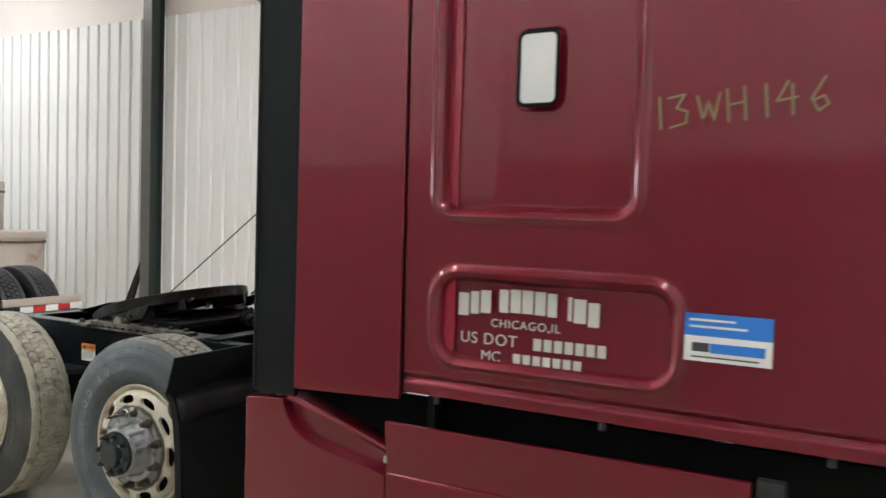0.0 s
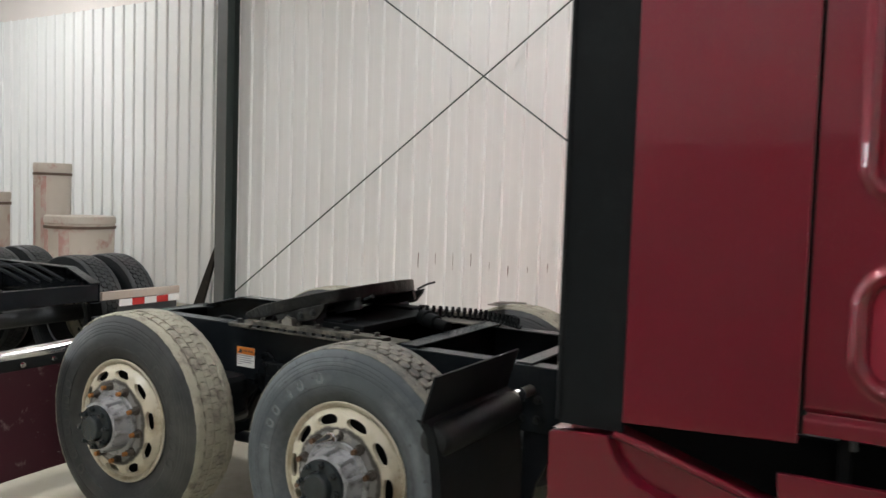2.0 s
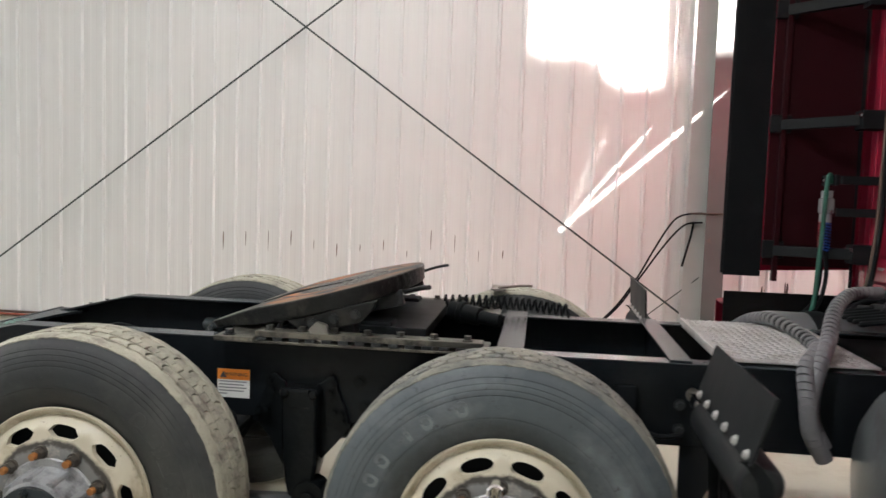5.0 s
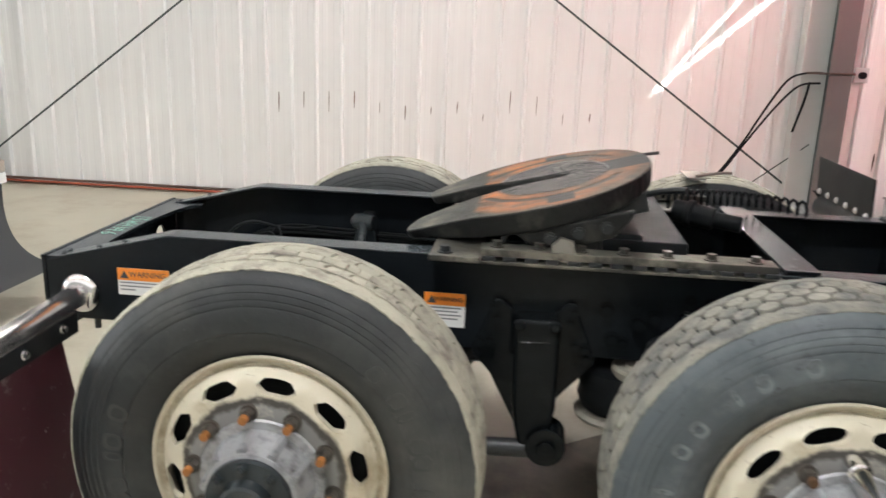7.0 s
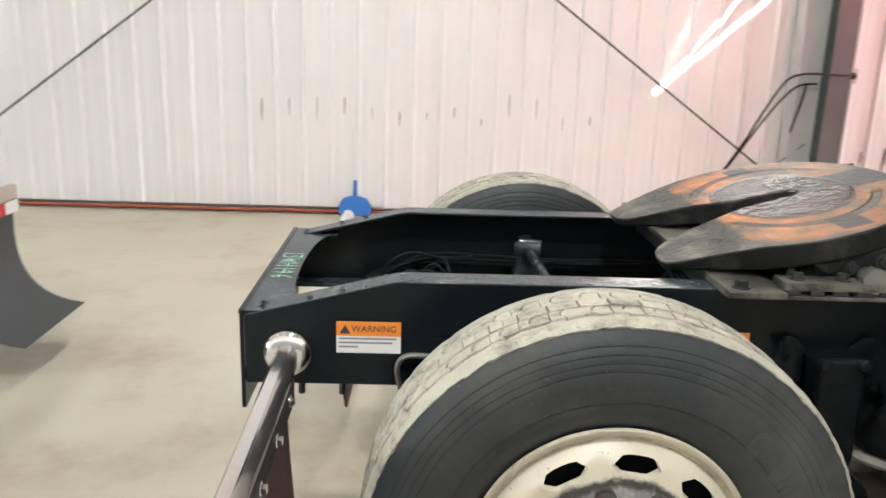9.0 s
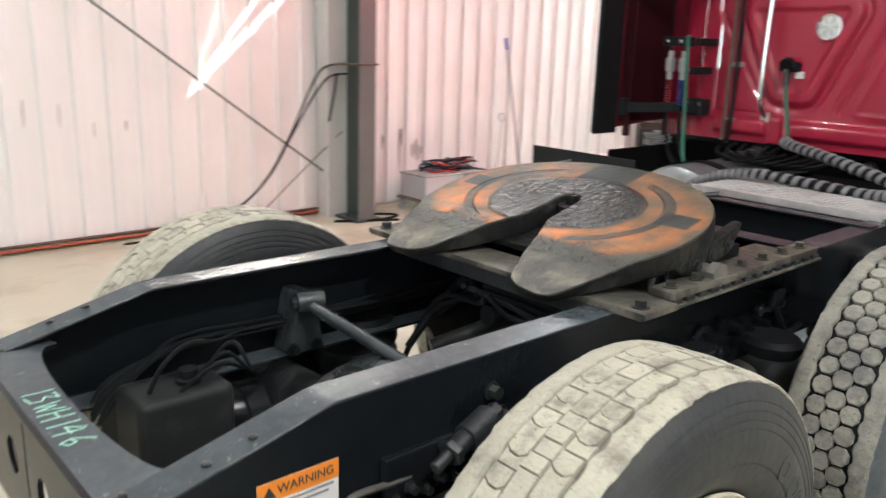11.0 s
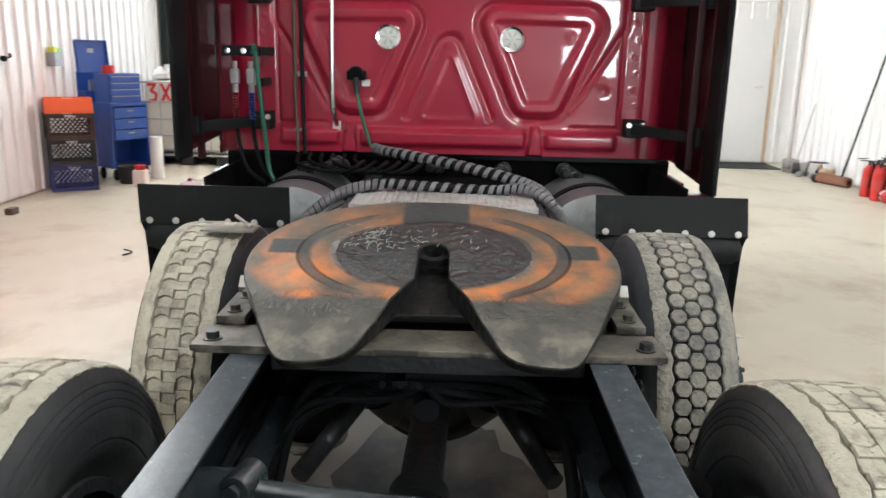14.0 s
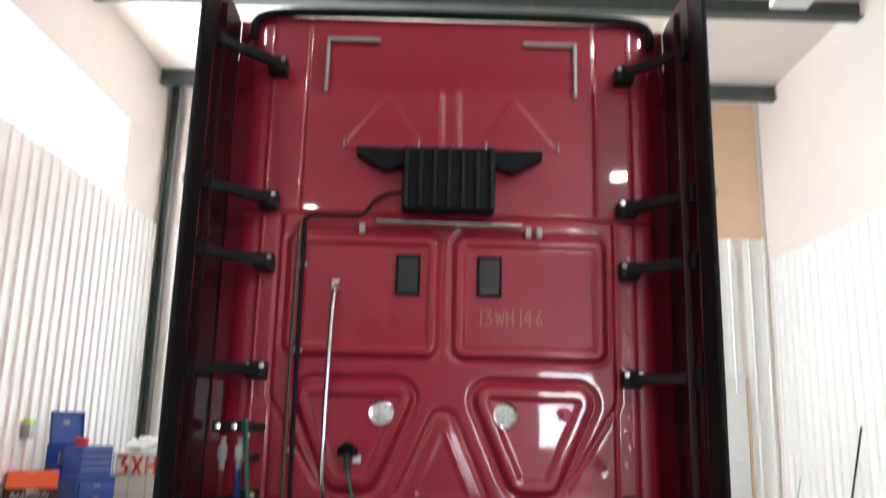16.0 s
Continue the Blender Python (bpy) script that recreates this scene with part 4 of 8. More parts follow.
def fifth_plate():
    """Horseshoe plate with a V throat; the two ramps bend down behind."""
    bm = B()
    side = []
    for k in range(0, 15):
        a = math.radians(4 + k * 7.4)
        side.append((-0.335 + 0.335 * math.cos(a) ** 1 if a < math.pi / 2 else -0.335 + 0.40 * math.cos(a), 0.457 * math.sin(a) ** 0.92))
    side = [p for p in side if p[0] > -0.51] + [(-0.52, 0.408)]
    inner = [(-0.52, 0.088), (-0.420, 0.040), (-0.285, 0.036), (-0.262, 0.026), (-0.252, 0.010)]
    for s in (1, -1):
        seq = [(side[0][0], 0.0)] + side + inner + [(-0.250, 0.0)]
        vs = [bm.verts.new((x, s * y, 0.0)) for x, y in seq]
        bm.faces.new(vs if s < 0 else vs[::-1])
        tip = [(-0.695, 0.334), (-0.714, 0.322), (-0.727, 0.311), (-0.735, 0.297), (-0.738, 0.275), (-0.736, 0.238), (-0.730, 0.206), (-0.721, 0.184), (-0.708, 0.166), (-0.690, 0.152)]
        ramp = [(-0.52, 0.408, 0), (-0.60, 0.378, -0.006)] + [(x, y, -0.006 - 0.112 * (-0.60 - x)) for x, y in tip] + [(-0.60, 0.114, -0.006), (-0.52, 0.088, 0)]
        vs = [bm.verts.new((x, s * y, z)) for x, y, z in ramp]
        for f in ((vs[0], vs[1], vs[12], vs[13]), (vs[1], vs[2], vs[11], vs[12]), tuple(vs[2:12])):
            bm.faces.new(f if s > 0 else f[::-1])
    bmesh.ops.remove_doubles(bm, verts=bm.verts, dist=1e-4)
    bmesh.ops.recalc_face_normals(bm, faces=bm.faces)
    # walls downwards from the rim
    top = list(bm.faces)
    if sum(f.normal.z * f.calc_area() for f in top) < 0:
        bmesh.ops.reverse_faces(bm, faces=top)
    ext = bmesh.ops.extrude_face_region(bm, geom=top)
    lower = [v for v in ext["geom"] if isinstance(v, bmesh.types.BMVert)]
    for v in lower:
        v.co.z -= 0.062 if v.co.x > -0.55 else (0.050 if v.co.x > -0.65 else 0.030)
        v.co.x += 0.012 if v.co.x < -0.6 else (-0.012 if v.co.x > -0.1 else 0)
        v.co.y *= 0.985
    bmesh.ops.recalc_face_normals(bm, faces=bm.faces)
    soften(bm, 0.008, 3, 35)
    for f in bm.faces:
        f.normal_update()
        f.material_index = 0 if f.normal.z > 0.75 else 1
    return bm


M_FWSIDE = mat("greasy_casting", (0.011, 0.0115, 0.011), 0.42, var=0.5, scale=14, bump=0.8, bscale=30, stain=(0.050, 0.048, 0.040), stain_at=(0.57, 0.74), sscale=7, specular=0.25)
fw = new("fifth_wheel")
fw.parent = truck
fw.matrix_basis = FW
fw["label"] = "greasy rusty fifth wheel coupling plate tilted backwards"
plate = part("plate", fifth_plate(), (M_FW, M_FWSIDE), fw)
smooth(plate.data, 30)
for s in (-1, 1):
    bm = B()
    box(bm, (-0.40, s * 0.36 - 0.05, -0.165), (-0.20, s * 0.36 + 0.05, -0.055), 0.012)
    part("pivot_bracket", bm, M_GREASE, fw)
    bm = B()
    cyl(bm, (-0.30, s * 0.40, -0.115), (-0.30, s * 0.475, -0.115), 0.022, 16)
    cyl(bm, (-0.30, s * 0.47, -0.115), (-0.30, s * 0.492, -0.115), 0.034, 6)
    part("pivot_pin", bm, M_STEEL, fw)
    bm = B()
    box(bm, (-0.20, s * 0.24 - 0.012, -0.11), (-0.05, s * 0.24 + 0.012, -0.055), 0.004)
    part("rib", bm, M_GREASE, fw)
bm = B()
lathe(bm, [(0.026, 0.0), (0.045, 0.0), (0.045, -0.02), (0.026, -0.02)], 20, "z", pose(-0.262, 0.0, -0.02), True)
part("lock_jaw", bm, M_FWSIDE, fw)
bm = B()
box(bm, (-0.49, -0.12, -0.085), (-0.24, 0.12, -0.062), 0.006)
part("jaw_plate", bm, M_FWSIDE, fw)
bm = B()
pipe(bm, [(-0.05, -0.20, -0.07), (0.02, -0.24, -0.065), (0.055, -0.28, -0.065)], 0.009, 8)
part("release_handle", bm, M_GREASE, fw)
bm = B()
pipe(bm, [(-0.10, 0.36, -0.055), (-0.04, 0.33, -0.045), (0.01, 0.31, -0.04), (0.06, 0.28, -0.04)], 0.006, 7)
part("release_rod", bm, M_GREASE, fw)
# clumps of metal swarf in the grease
rng = random.Random(3)
bm = B()
for k in range(100):
    cx, cy = (-0.22, 0.155) if k < 78 else (-0.24, rng.choice((0.04, -0.10)))
    p = Vector((cx + rng.gauss(0, 0.035), cy + rng.gauss(0, 0.035), 0.002))
    pts = []
    d = Vector((rng.gauss(0, 1), rng.gauss(0, 1), 0)).normalized()
    for q in range(4):
        pts.append(p + d * 0.006 * q + Vector((rng.uniform(-.003, .003), rng.uniform(-.003, .003), rng.uniform(0, .005))))
    pipe(bm, pts, 0.0009, 3, steps=2)
tagged(part("swarf", bm, M_STEEL, fw), kind="stuff")

for s in (-1, 1):
    bm = B()
    prism(bm, [(-0.42, -0.058), (-0.10, -0.058), (-0.12, -0.085), (-0.17, -0.120), (-0.33, -0.120), (-0.39, -0.090)], 0, 0.030, Matrix.Translation((0, s * 0.425 + 0.015, 0)) @ Matrix.Rotation(radians(90), 4, "X"))
    soften(bm, 0.006, 2)
    part("side_pocket", bm, M_FWSIDE, fw)
    for k in range(3):
        bolt(fw, (-0.33 + 0.075 * k, s * 0.441, -0.088), 0.012, 0.012, (0, s, 0), M_GREASE)
    bm = B()
    pipe(bm, [(-0.44, s * 0.40, -0.06), (-0.47, s * 0.405, -0.10), (-0.45, s * 0.41, -0.14), (-0.40, s * 0.41, -0.14), (-0.37, s * 0.405, -0.115)], 0.009, 8)
    part("loop_bracket", bm, M_GREASE, fw)
# flat bar lying on the tyre beside the slide
bm = B()
box(bm, (1.175, 0.585, 1.006), (1.245, 0.755, 1.014), 0.002, None)
part("flat_bar", bm, M_STEEL, truck, "flat bright steel bar lying on the tyre")
bm = B()
pipe(bm, [(1.21, 0.60, 1.018), (1.30, 0.66, 1.024), (1.36, 0.69, 1.022)], 0.006, 7)
part("bar_rod", bm, M_STEEL, truck)

# ---- slider base on the rails ----
bm = B()
box(bm, (0.335, -0.515, 0.936), (0.470, 0.515, 0.952), 0.003)
base = part("base_plate", bm, M_BASE, truck, "worn steel base plate under the fifth wheel")
bm = B()
box(bm, (0.345, -0.34, 0.895), (0.352, 0.34, 0.936), 0.002)
part("base_apron", bm, M_GREASE, truck)
for s in (-1, 1):
    bm = B()
    box(bm, (0.335, s * 0.40 - 0.105, 0.933), (1.235, s * 0.40 + 0.105, 0.941), 0.002)
    part("slide_plate", bm, M_BASE, truck)
    bm = B()
    box(bm, (0.47, s * 0.462 - 0.034, 0.952), (1.220, s * 0.462 + 0.034, 0.972), 0.003)
    part("slide_rail", bm, M_BASE, truck, "bolted steel slide rail with square notches")
    for k in range(7):
        x = 0.51 + 0.110 * k
        bolt(truck, (x, s * 0.462, 0.972), 0.013, 0.016, m=M_BASE)
        for dx in (-0.035, 0.020):
            b2 = B()
            box(b2, (x + dx, s * 0.487 - 0.012, 0.941), (x + dx + 0.034, s * 0.487 + 0.012, 0.953), 0.002)
            part("rack_tooth", b2, M_GREASE, truck)
    bolt(truck, (0.375, s * 0.475, 0.952), 0.015, 0.018, m=M_GREASE)
    bm = B()
    box(bm, (0.70, s * 0.30 - 0.05, 0.941), (0.90, s * 0.30 + 0.05, 1.00), 0.01)
    part("slide_shoe", bm, M_RUBBER, truck)
bm = B()
box(bm, (0.62, -0.36, 0.945), (1.02, 0.36, 0.985), 0.006)
part("slide_bed", bm, M_RUBBER, truck)
bm = B()
coil = []
for k in range(140):
    a = k * 0.9
    u = k / 139
    coil.append((1.02 + 0.50 * u, 0.12 + 0.20 * math.sin(u * 2.4) + 0.026 * math.cos(a), 1.012 - 0.035 * u + 0.026 * math.sin(a)))
pipe(bm, coil, 0.0055, 6, steps=1)
part("coiled_air_line", bm, M_RUBBER, truck)
bm = B()
cyl(bm, (1.05, 0.10, 0.985), (1.17, 0.05, 0.970), 0.036, 20)
cyl(bm, (1.17, 0.05, 0.970), (1.25, 0.02, 0.962), 0.026, 16)
cyl(bm, (1.09, 0.085, 0.980), (1.11, 0.075, 0.978), 0.044, 20)
soften(bm, 0.003, 1, 40)
part("slide_cylinder", bm, M_RUBBER, truck)

# ---- axles, suspension and pipes between the rails ----
for i, ax in enumerate(AX):
    bm = B()
    z = 0.505
    lathe(bm, [(0.065, -0.62), (0.075, -0.55), (0.085, -0.34), (0.13, -0.24), (0.185, -0.16), (0.19, 0.16), (0.13, 0.24), (0.085, 0.34), (0.075, 0.55), (0.065, 0.62)], 32, "y", pose(ax, 0, z))
    axle = part("axle_housing", bm, M_GREASE, truck, "greasy black drive axle housing")
    bm = B()
    lathe(bm, [(0.0, -0.20), (0.05, -0.198), (0.11, -0.182), (0.165, -0.148), (0.205, -0.10), (0.225, -0.062), (0.238, -0.060), (0.240, -0.035), (0.232, -0.030), (0.246, -0.005), (0.252, 0.010), (0.252, 0.035), (0.240, 0.045), (0.225, 0.10), (0.16, 0.17), (0.0, 0.18)], 48, "x", pose(ax, 0.0, z))
    part("differential_cover", bm, M_DIFF, axle, "large ribbed domed differential cover")
    bm = B()
    lathe(bm, [(0.0, 0.0), (0.05, 0.0), (0.06, 0.03), (0.055, 0.30), (0.035, 0.34), (0.0, 0.34)], 20, "x", pose(ax + 0.19, 0.02, z))
    part("drive_pinion", bm, M_GREASE, truck)
    for s in (-1, 1):
        bm = B()
        lathe(bm, [(0.0, 0.0), (0.10, 0.0), (0.13, 0.02), (0.135, 0.07), (0.125, 0.09), (0.135, 0.11), (0.13, 0.17), (0.11, 0.19), (0.0, 0.19)], 28, "z", pose(ax + 0.26, s * 0.50, 0.50))
        part("air_bag", bm, M_RUBBER, truck)
        bm = B()
        lathe(bm, [(0.0, 0.0), (0.135, 0.0), (0.135, 0.02), (0.0, 0.02)], 24, "z", pose(ax + 0.26, s * 0.50, 0.482))
        part("air_bag_seat", bm, M_STEEL, truck)
        bm = B()
        box(bm, (ax - 0.30, s * 0.50 - 0.045, 0.43), (ax + 0.42, s * 0.50 + 0.045, 0.482), 0.008)
        part("suspension_beam", bm, M_BLACK, truck)
        # brake chamber
        bm = B()
        lathe(bm, [(0.0, 0.0), (0.06, 0.0), (0.085, 0.02), (0.09, 0.06), (0.095, 0.065), (0.09, 0.07), (0.085, 0.13), (0.06, 0.15), (0.0, 0.15)], 24, "x", pose(ax - 0.34, s * 0.27, 0.58))
        part("brake_chamber", bm, M_BLACK, truck)
# oil and dirt on the floor under the axles, darkened further to imitate the truck's shade
bm = B()
rng = random.Random(8)
blot = [(1.15 + (0.95 + rng.uniform(-0.15, 0.12)) * math.cos(0.2 * k), (0.40 + rng.uniform(-0.08, 0.05)) * math.sin(0.2 * k)) for k in range(31)]
prism(bm, blot, 0.0005, 0.002)
tagged(part("oil_and_shade_patch", bm, mat("oil_and_shade_concrete", (0.16, 0.125, 0.09), 0.5, var=0.4, scale=4, stain=(0.06, 0.048, 0.038), stain_at=(0.45, 0.65), sscale=3), None, flat=True), "dark brown oil stain on the concrete floor, darkened for the shade under the truck", "", "", "structure")
M_DUSTYSEAT = mat("dusty_cast_ring", (0.30, 0.28, 0.235), 0.8, var=0.25, scale=14, stain=(0.07, 0.065, 0.06), stain_at=(0.50, 0.68), sscale=12)
# shaft between the axles
bm = B()
cyl(bm, (AX[0] + 0.45, 0.02, 0.52), (AX[1] - 0.20, 0.0, 0.53), 0.055, 20)
cyl(bm, (AX[0] + 0.38, 0.02, 0.518), (AX[0] + 0.46, 0.02, 0.52), 0.075, 16)
part("drive_shaft", bm, M_GREASE, truck)
for s in (-1, 1):
    bm = B()
    lathe(bm, [(0.0, 0.0), (0.080, 0.0), (0.098, 0.015), (0.108, 0.045), (0.102, 0.07), (0.109, 0.095), (0.100, 0.125), (0.07, 0.135), (0.0, 0.135)], 28, "z", pose(0.865, s * 0.36, 0.49))
    part("air_bag", bm, M_RUBBER, truck)
    bm = B()
    lathe(bm, [(0.0, 0.0), (0.110, 0.0), (0.114, 0.010), (0.104, 0.020), (0.0, 0.020)], 28, "z", pose(0.865, s * 0.36, 0.470))
    part("air_bag_seat", bm, M_DUSTYSEAT, truck, "dusty cream seat ring")
    bm = B()
    lathe(bm, [(0.0, 0.0), (0.085, 0.0), (0.088, 0.006), (0.088, 0.020), (0.080, 0.026), (0.052, 0.020), (0.048, 0.032), (0.0, 0.034)], 28, "z", pose(0.930, s * 0.405, 0.617))
    part("air_bag_cap", bm, M_DUSTYSEAT, truck, "dusty cap of the air bag")
    bm = B()
    box(bm, (0.84, s * 0.36 - 0.05, 0.415), (1.28, s * 0.36 + 0.05, 0.468), 0.01)
    part("bag_bracket", bm, M_GREASE, truck)
    bm = B()
    lathe(bm, [(0.0, 0.0), (0.075, 0.0), (0.092, 0.015), (0.098, 0.05), (0.104, 0.055), (0.104, 0.066), (0.096, 0.07), (0.088, 0.15), (0.07, 0.17), (0.0, 0.17)], 24, "x", pose(0.96, s * 0.19, 0.60))
    part("brake_chamber", bm, M_BLACK, truck)
bm = B()
box(bm, (1.06, -0.345, 0.55), (1.075, 0.345, 0.80), 0.004)
box(bm, (1.02, -0.345, 0.538), (1.10, 0.345, 0.550), 0.003)
part("crossmember", bm, M_BLACK, truck)
bm = B()
pipe(bm, [(0.40, 0.05, 0.87), (0.42, -0.06, 0.865), (0.45, -0.20, 0.84), (0.46, -0.30, 0.76), (0.42, -0.335, 0.64), (0.30, -0.34, 0.52)], 0.016, 10)
part("air_hose", bm, M_RUBBER, truck)
bm = B()
pipe(bm, [(0.40, 0.10, 0.87), (0.42, 0.16, 0.85), (0.50, 0.27, 0.80), (0.46, 0.32, 0.72), (0.36, 0.34, 0.60)], 0.012, 10)
part("air_hose", bm, M_RUBBER, truck)
M_TANKBOX = mat("dusty_dark_tank", (0.018, 0.020, 0.0205), 0.5, var=0.35, scale=9, specular=0.2, stain=(0.040, 0.042, 0.040), stain_at=(0.52, 0.74), sscale=7)
# big air tank behind the rear axle and its valve
bm = B()
box(bm, (-0.545, 0.145, 0.44), (-0.315, 0.305, 0.735), 0.022, None, 3)
tank = part("air_tank", bm, M_TANKBOX, truck, "dusty dark grey tank box between the rails")
bm = B()
lathe(bm, [(0.0, 0.0), (0.030, 0.0), (0.032, 0.012), (0.024, 0.016), (0.022, 0.034), (0.0, 0.036)], 18, "z", pose(-0.40, 0.215, 0.734))
part("cap", bm, M_RUBBER, tank)
bm = B()
pipe(bm, [(-0.50, 0.20, 0.738), (-0.47, 0.19, 0.80), (-0.40, 0.21, 0.83), (-0.30, 0.26, 0.80), (-0.20, 0.33, 0.79)], 0.006, 7)
part("air_line", bm, M_RUBBER, tank)
# transverse torque rod with its clamps
bm = B()
pipe(bm, [(-0.02, 0.315, 0.83), (0.0, 0.22, 0.805), (0.05, -0.12, 0.745), (0.06, -0.20, 0.735)], 0.017, 14)
rod = part("torque_rod", bm, M_DIFF, truck, "black torque rod across the frame")
bm = B()
cyl(bm, (-0.048, 0.318, 0.83), (0.026, 0.300, 0.83), 0.030, 20)
cyl(bm, (-0.060, 0.321, 0.83), (-0.045, 0.317, 0.83), 0.019, 6)
soften(bm, 0.004, 2, 40)
part("bush", bm, M_DIFF, rod)
bm = B()
outl = [(-0.055, -0.12), (-0.030, 0.02), (-0.022, 0.05), (0.0, 0.058), (0.022, 0.05), (0.034, 0.02), (0.060, -0.12)]
prism(bm, outl, 0.0, 0.10, Matrix.Translation((-0.015, 0.418, 0.80)) @ Matrix.Rotation(radians(90), 4, "X"))
soften(bm, 0.010, 3)
part("rod_bracket", bm, M_DIFF, truck)
for dx, dz in ((-0.045, -0.10), (0.03, -0.10), (-0.02, 0.03)):
    bolt(truck, (-0.015 + dx, 0.318, 0.80 + dz), 0.012, 0.022, (0, -1, 0), M_BLACK)
bm = B()
cyl(bm, (0.0515, -0.130, 0.7435), (0.058, -0.182, 0.7365), 0.0183, 14)
part("rod_tape", bm, mat("dirty_tape", (0.52, 0.50, 0.44), 0.7, var=0.2, scale=40, stain=(0.12, 0.11, 0.10), stain_at=(0.55, 0.62), sscale=30), rod, "white tape round the rod")
for s in (-1, 1):
    bm = B()
    cyl(bm, (0.86, s * 0.10, 0.74), (0.42, s * 0.30, 0.60), 0.024, 14)
    part("torque_rod", bm, M_GREASE, truck)
# air lines and wiring along the left rail's inner face
rng = random.Random(11)
for k in range(7):
    bm = B()
    y0, z0 = 0.395 - 0.012 * (k % 3), 0.745 + 0.013 * (k // 3) + 0.004 * (k % 3)
    pts = [(-0.60 + 0.03 * rng.random(), 0.36 - 0.015 * k, 0.66), (-0.52, 0.385 - 0.014 * k, 0.71 + 0.01 * rng.random())]
    pts += [(x, y0 + rng.uniform(-0.006, 0.006), z0 + rng.uniform(-0.006, 0.006)) for x in (-0.36, -0.15, 0.10, 0.30, 0.55, 0.8)]
    pipe(bm, pts, 0.0055 + 0.0015 * (k % 2), 7, steps=5)
    part("air_line", bm, M_RUBBER, truck)
for k in range(6):
    bm = B()
    s = 1 if k % 2 else -1
    a = Vector((0.40 + 0.02 * k, s * (0.06 + 0.03 * k), 0.80))
    pipe(bm, [(0.36, 0.0 + 0.02 * k, 0.86), a, (0.45, s * (0.28 + 0.01 * k), 0.78 - 0.02 * k), (0.40, s * 0.37, 0.60), (0.30, s * 0.33, 0.48)], 0.009, 8)
    part("air_line", bm, M_RUBBER, truck)
for k in range(3):
    bm = B()
    pipe(bm, [(-0.44 + 0.04 * k, 0.17 + 0.03 * k, 0.735), (-0.36 + 0.03 * k, 0.15 + 0.02 * k, 0.79 + 0.015 * k), (-0.26, 0.20 - 0.02 * k, 0.74), (-0.16, 0.27, 0.70)], 0.005, 6)
    part("wire", bm, M_RUBBER, truck)
bm = B()
lathe(bm, [(0.0, 0.0), (0.028, 0.0), (0.03, 0.02), (0.03, 0.07), (0.022, 0.09), (0.022, 0.13), (0.0, 0.13)], 18, "x", pose(0.36, 0.0, 0.80))
part("valve", bm, M_BLACK, truck)
# clutter on the right rail's outer face
for x, z in ((-0.05, 0.85), (-0.02, 0.79), (0.02, 0.75)):
    bolt(truck, (x, -0.430, z), 0.014, 0.022, (0, -1, 0), M_GREASE)
bm = B()
cyl(bm, (-0.155, -0.472, 0.795), (-0.085, -0.462, 0.815), 0.029, 20)
cyl(bm, (-0.195, -0.478, 0.784), (-0.150, -0.471, 0.796), 0.021, 16)
cyl(bm, (-0.205, -0.480, 0.781), (-0.190, -0.477, 0.786), 0.028, 6)
cyl(bm, (-0.245, -0.486, 0.770), (-0.200, -0.479, 0.783), 0.013, 12)
cyl(bm, (-0.085, -0.462, 0.815), (-0.060, -0.458, 0.822), 0.020, 6)
soften(bm, 0.002, 1, 40)
part("height_valve", bm, M_GREASE, truck, "greasy black threaded valve on the rail")
bm = B()
pipe(bm, [(-0.415, -0.445, 0.66), (-0.425, -0.447, 0.72), (-0.400, -0.448, 0.752), (-0.33, -0.448, 0.750), (-0.27, -0.446, 0.748)], 0.007, 8)
part("air_line", bm, M_STEEL, truck)
bm = B()
box(bm, (-0.33, -0.452, 0.70), (-0.16, -0.430, 0.80), 0.006)
part("valve_bracket", bm, M_BLACK, truck)
for k in range(5):
    bolt(truck, (-0.31 + 0.035 * k, -0.452, 0.715 + 0.014 * (k % 2)), 0.009, 0.02, (0, -1, 0), M_GREASE)
M_HANGER = mat("glossy_black_casting", (0.006, 0.0075, 0.0085), 0.13, var=0.3, scale=12, specular=0.15, bump=0.14, bscale=50, stain=(0.014, 0.016, 0.017), stain_at=(0.55, 0.75), sscale=10)
for x in (-0.66, -0.56):
    bolt(truck, (x, -0.405, 0.665), 0.009, 0.034, (0, 0, -1), M_GREASE)
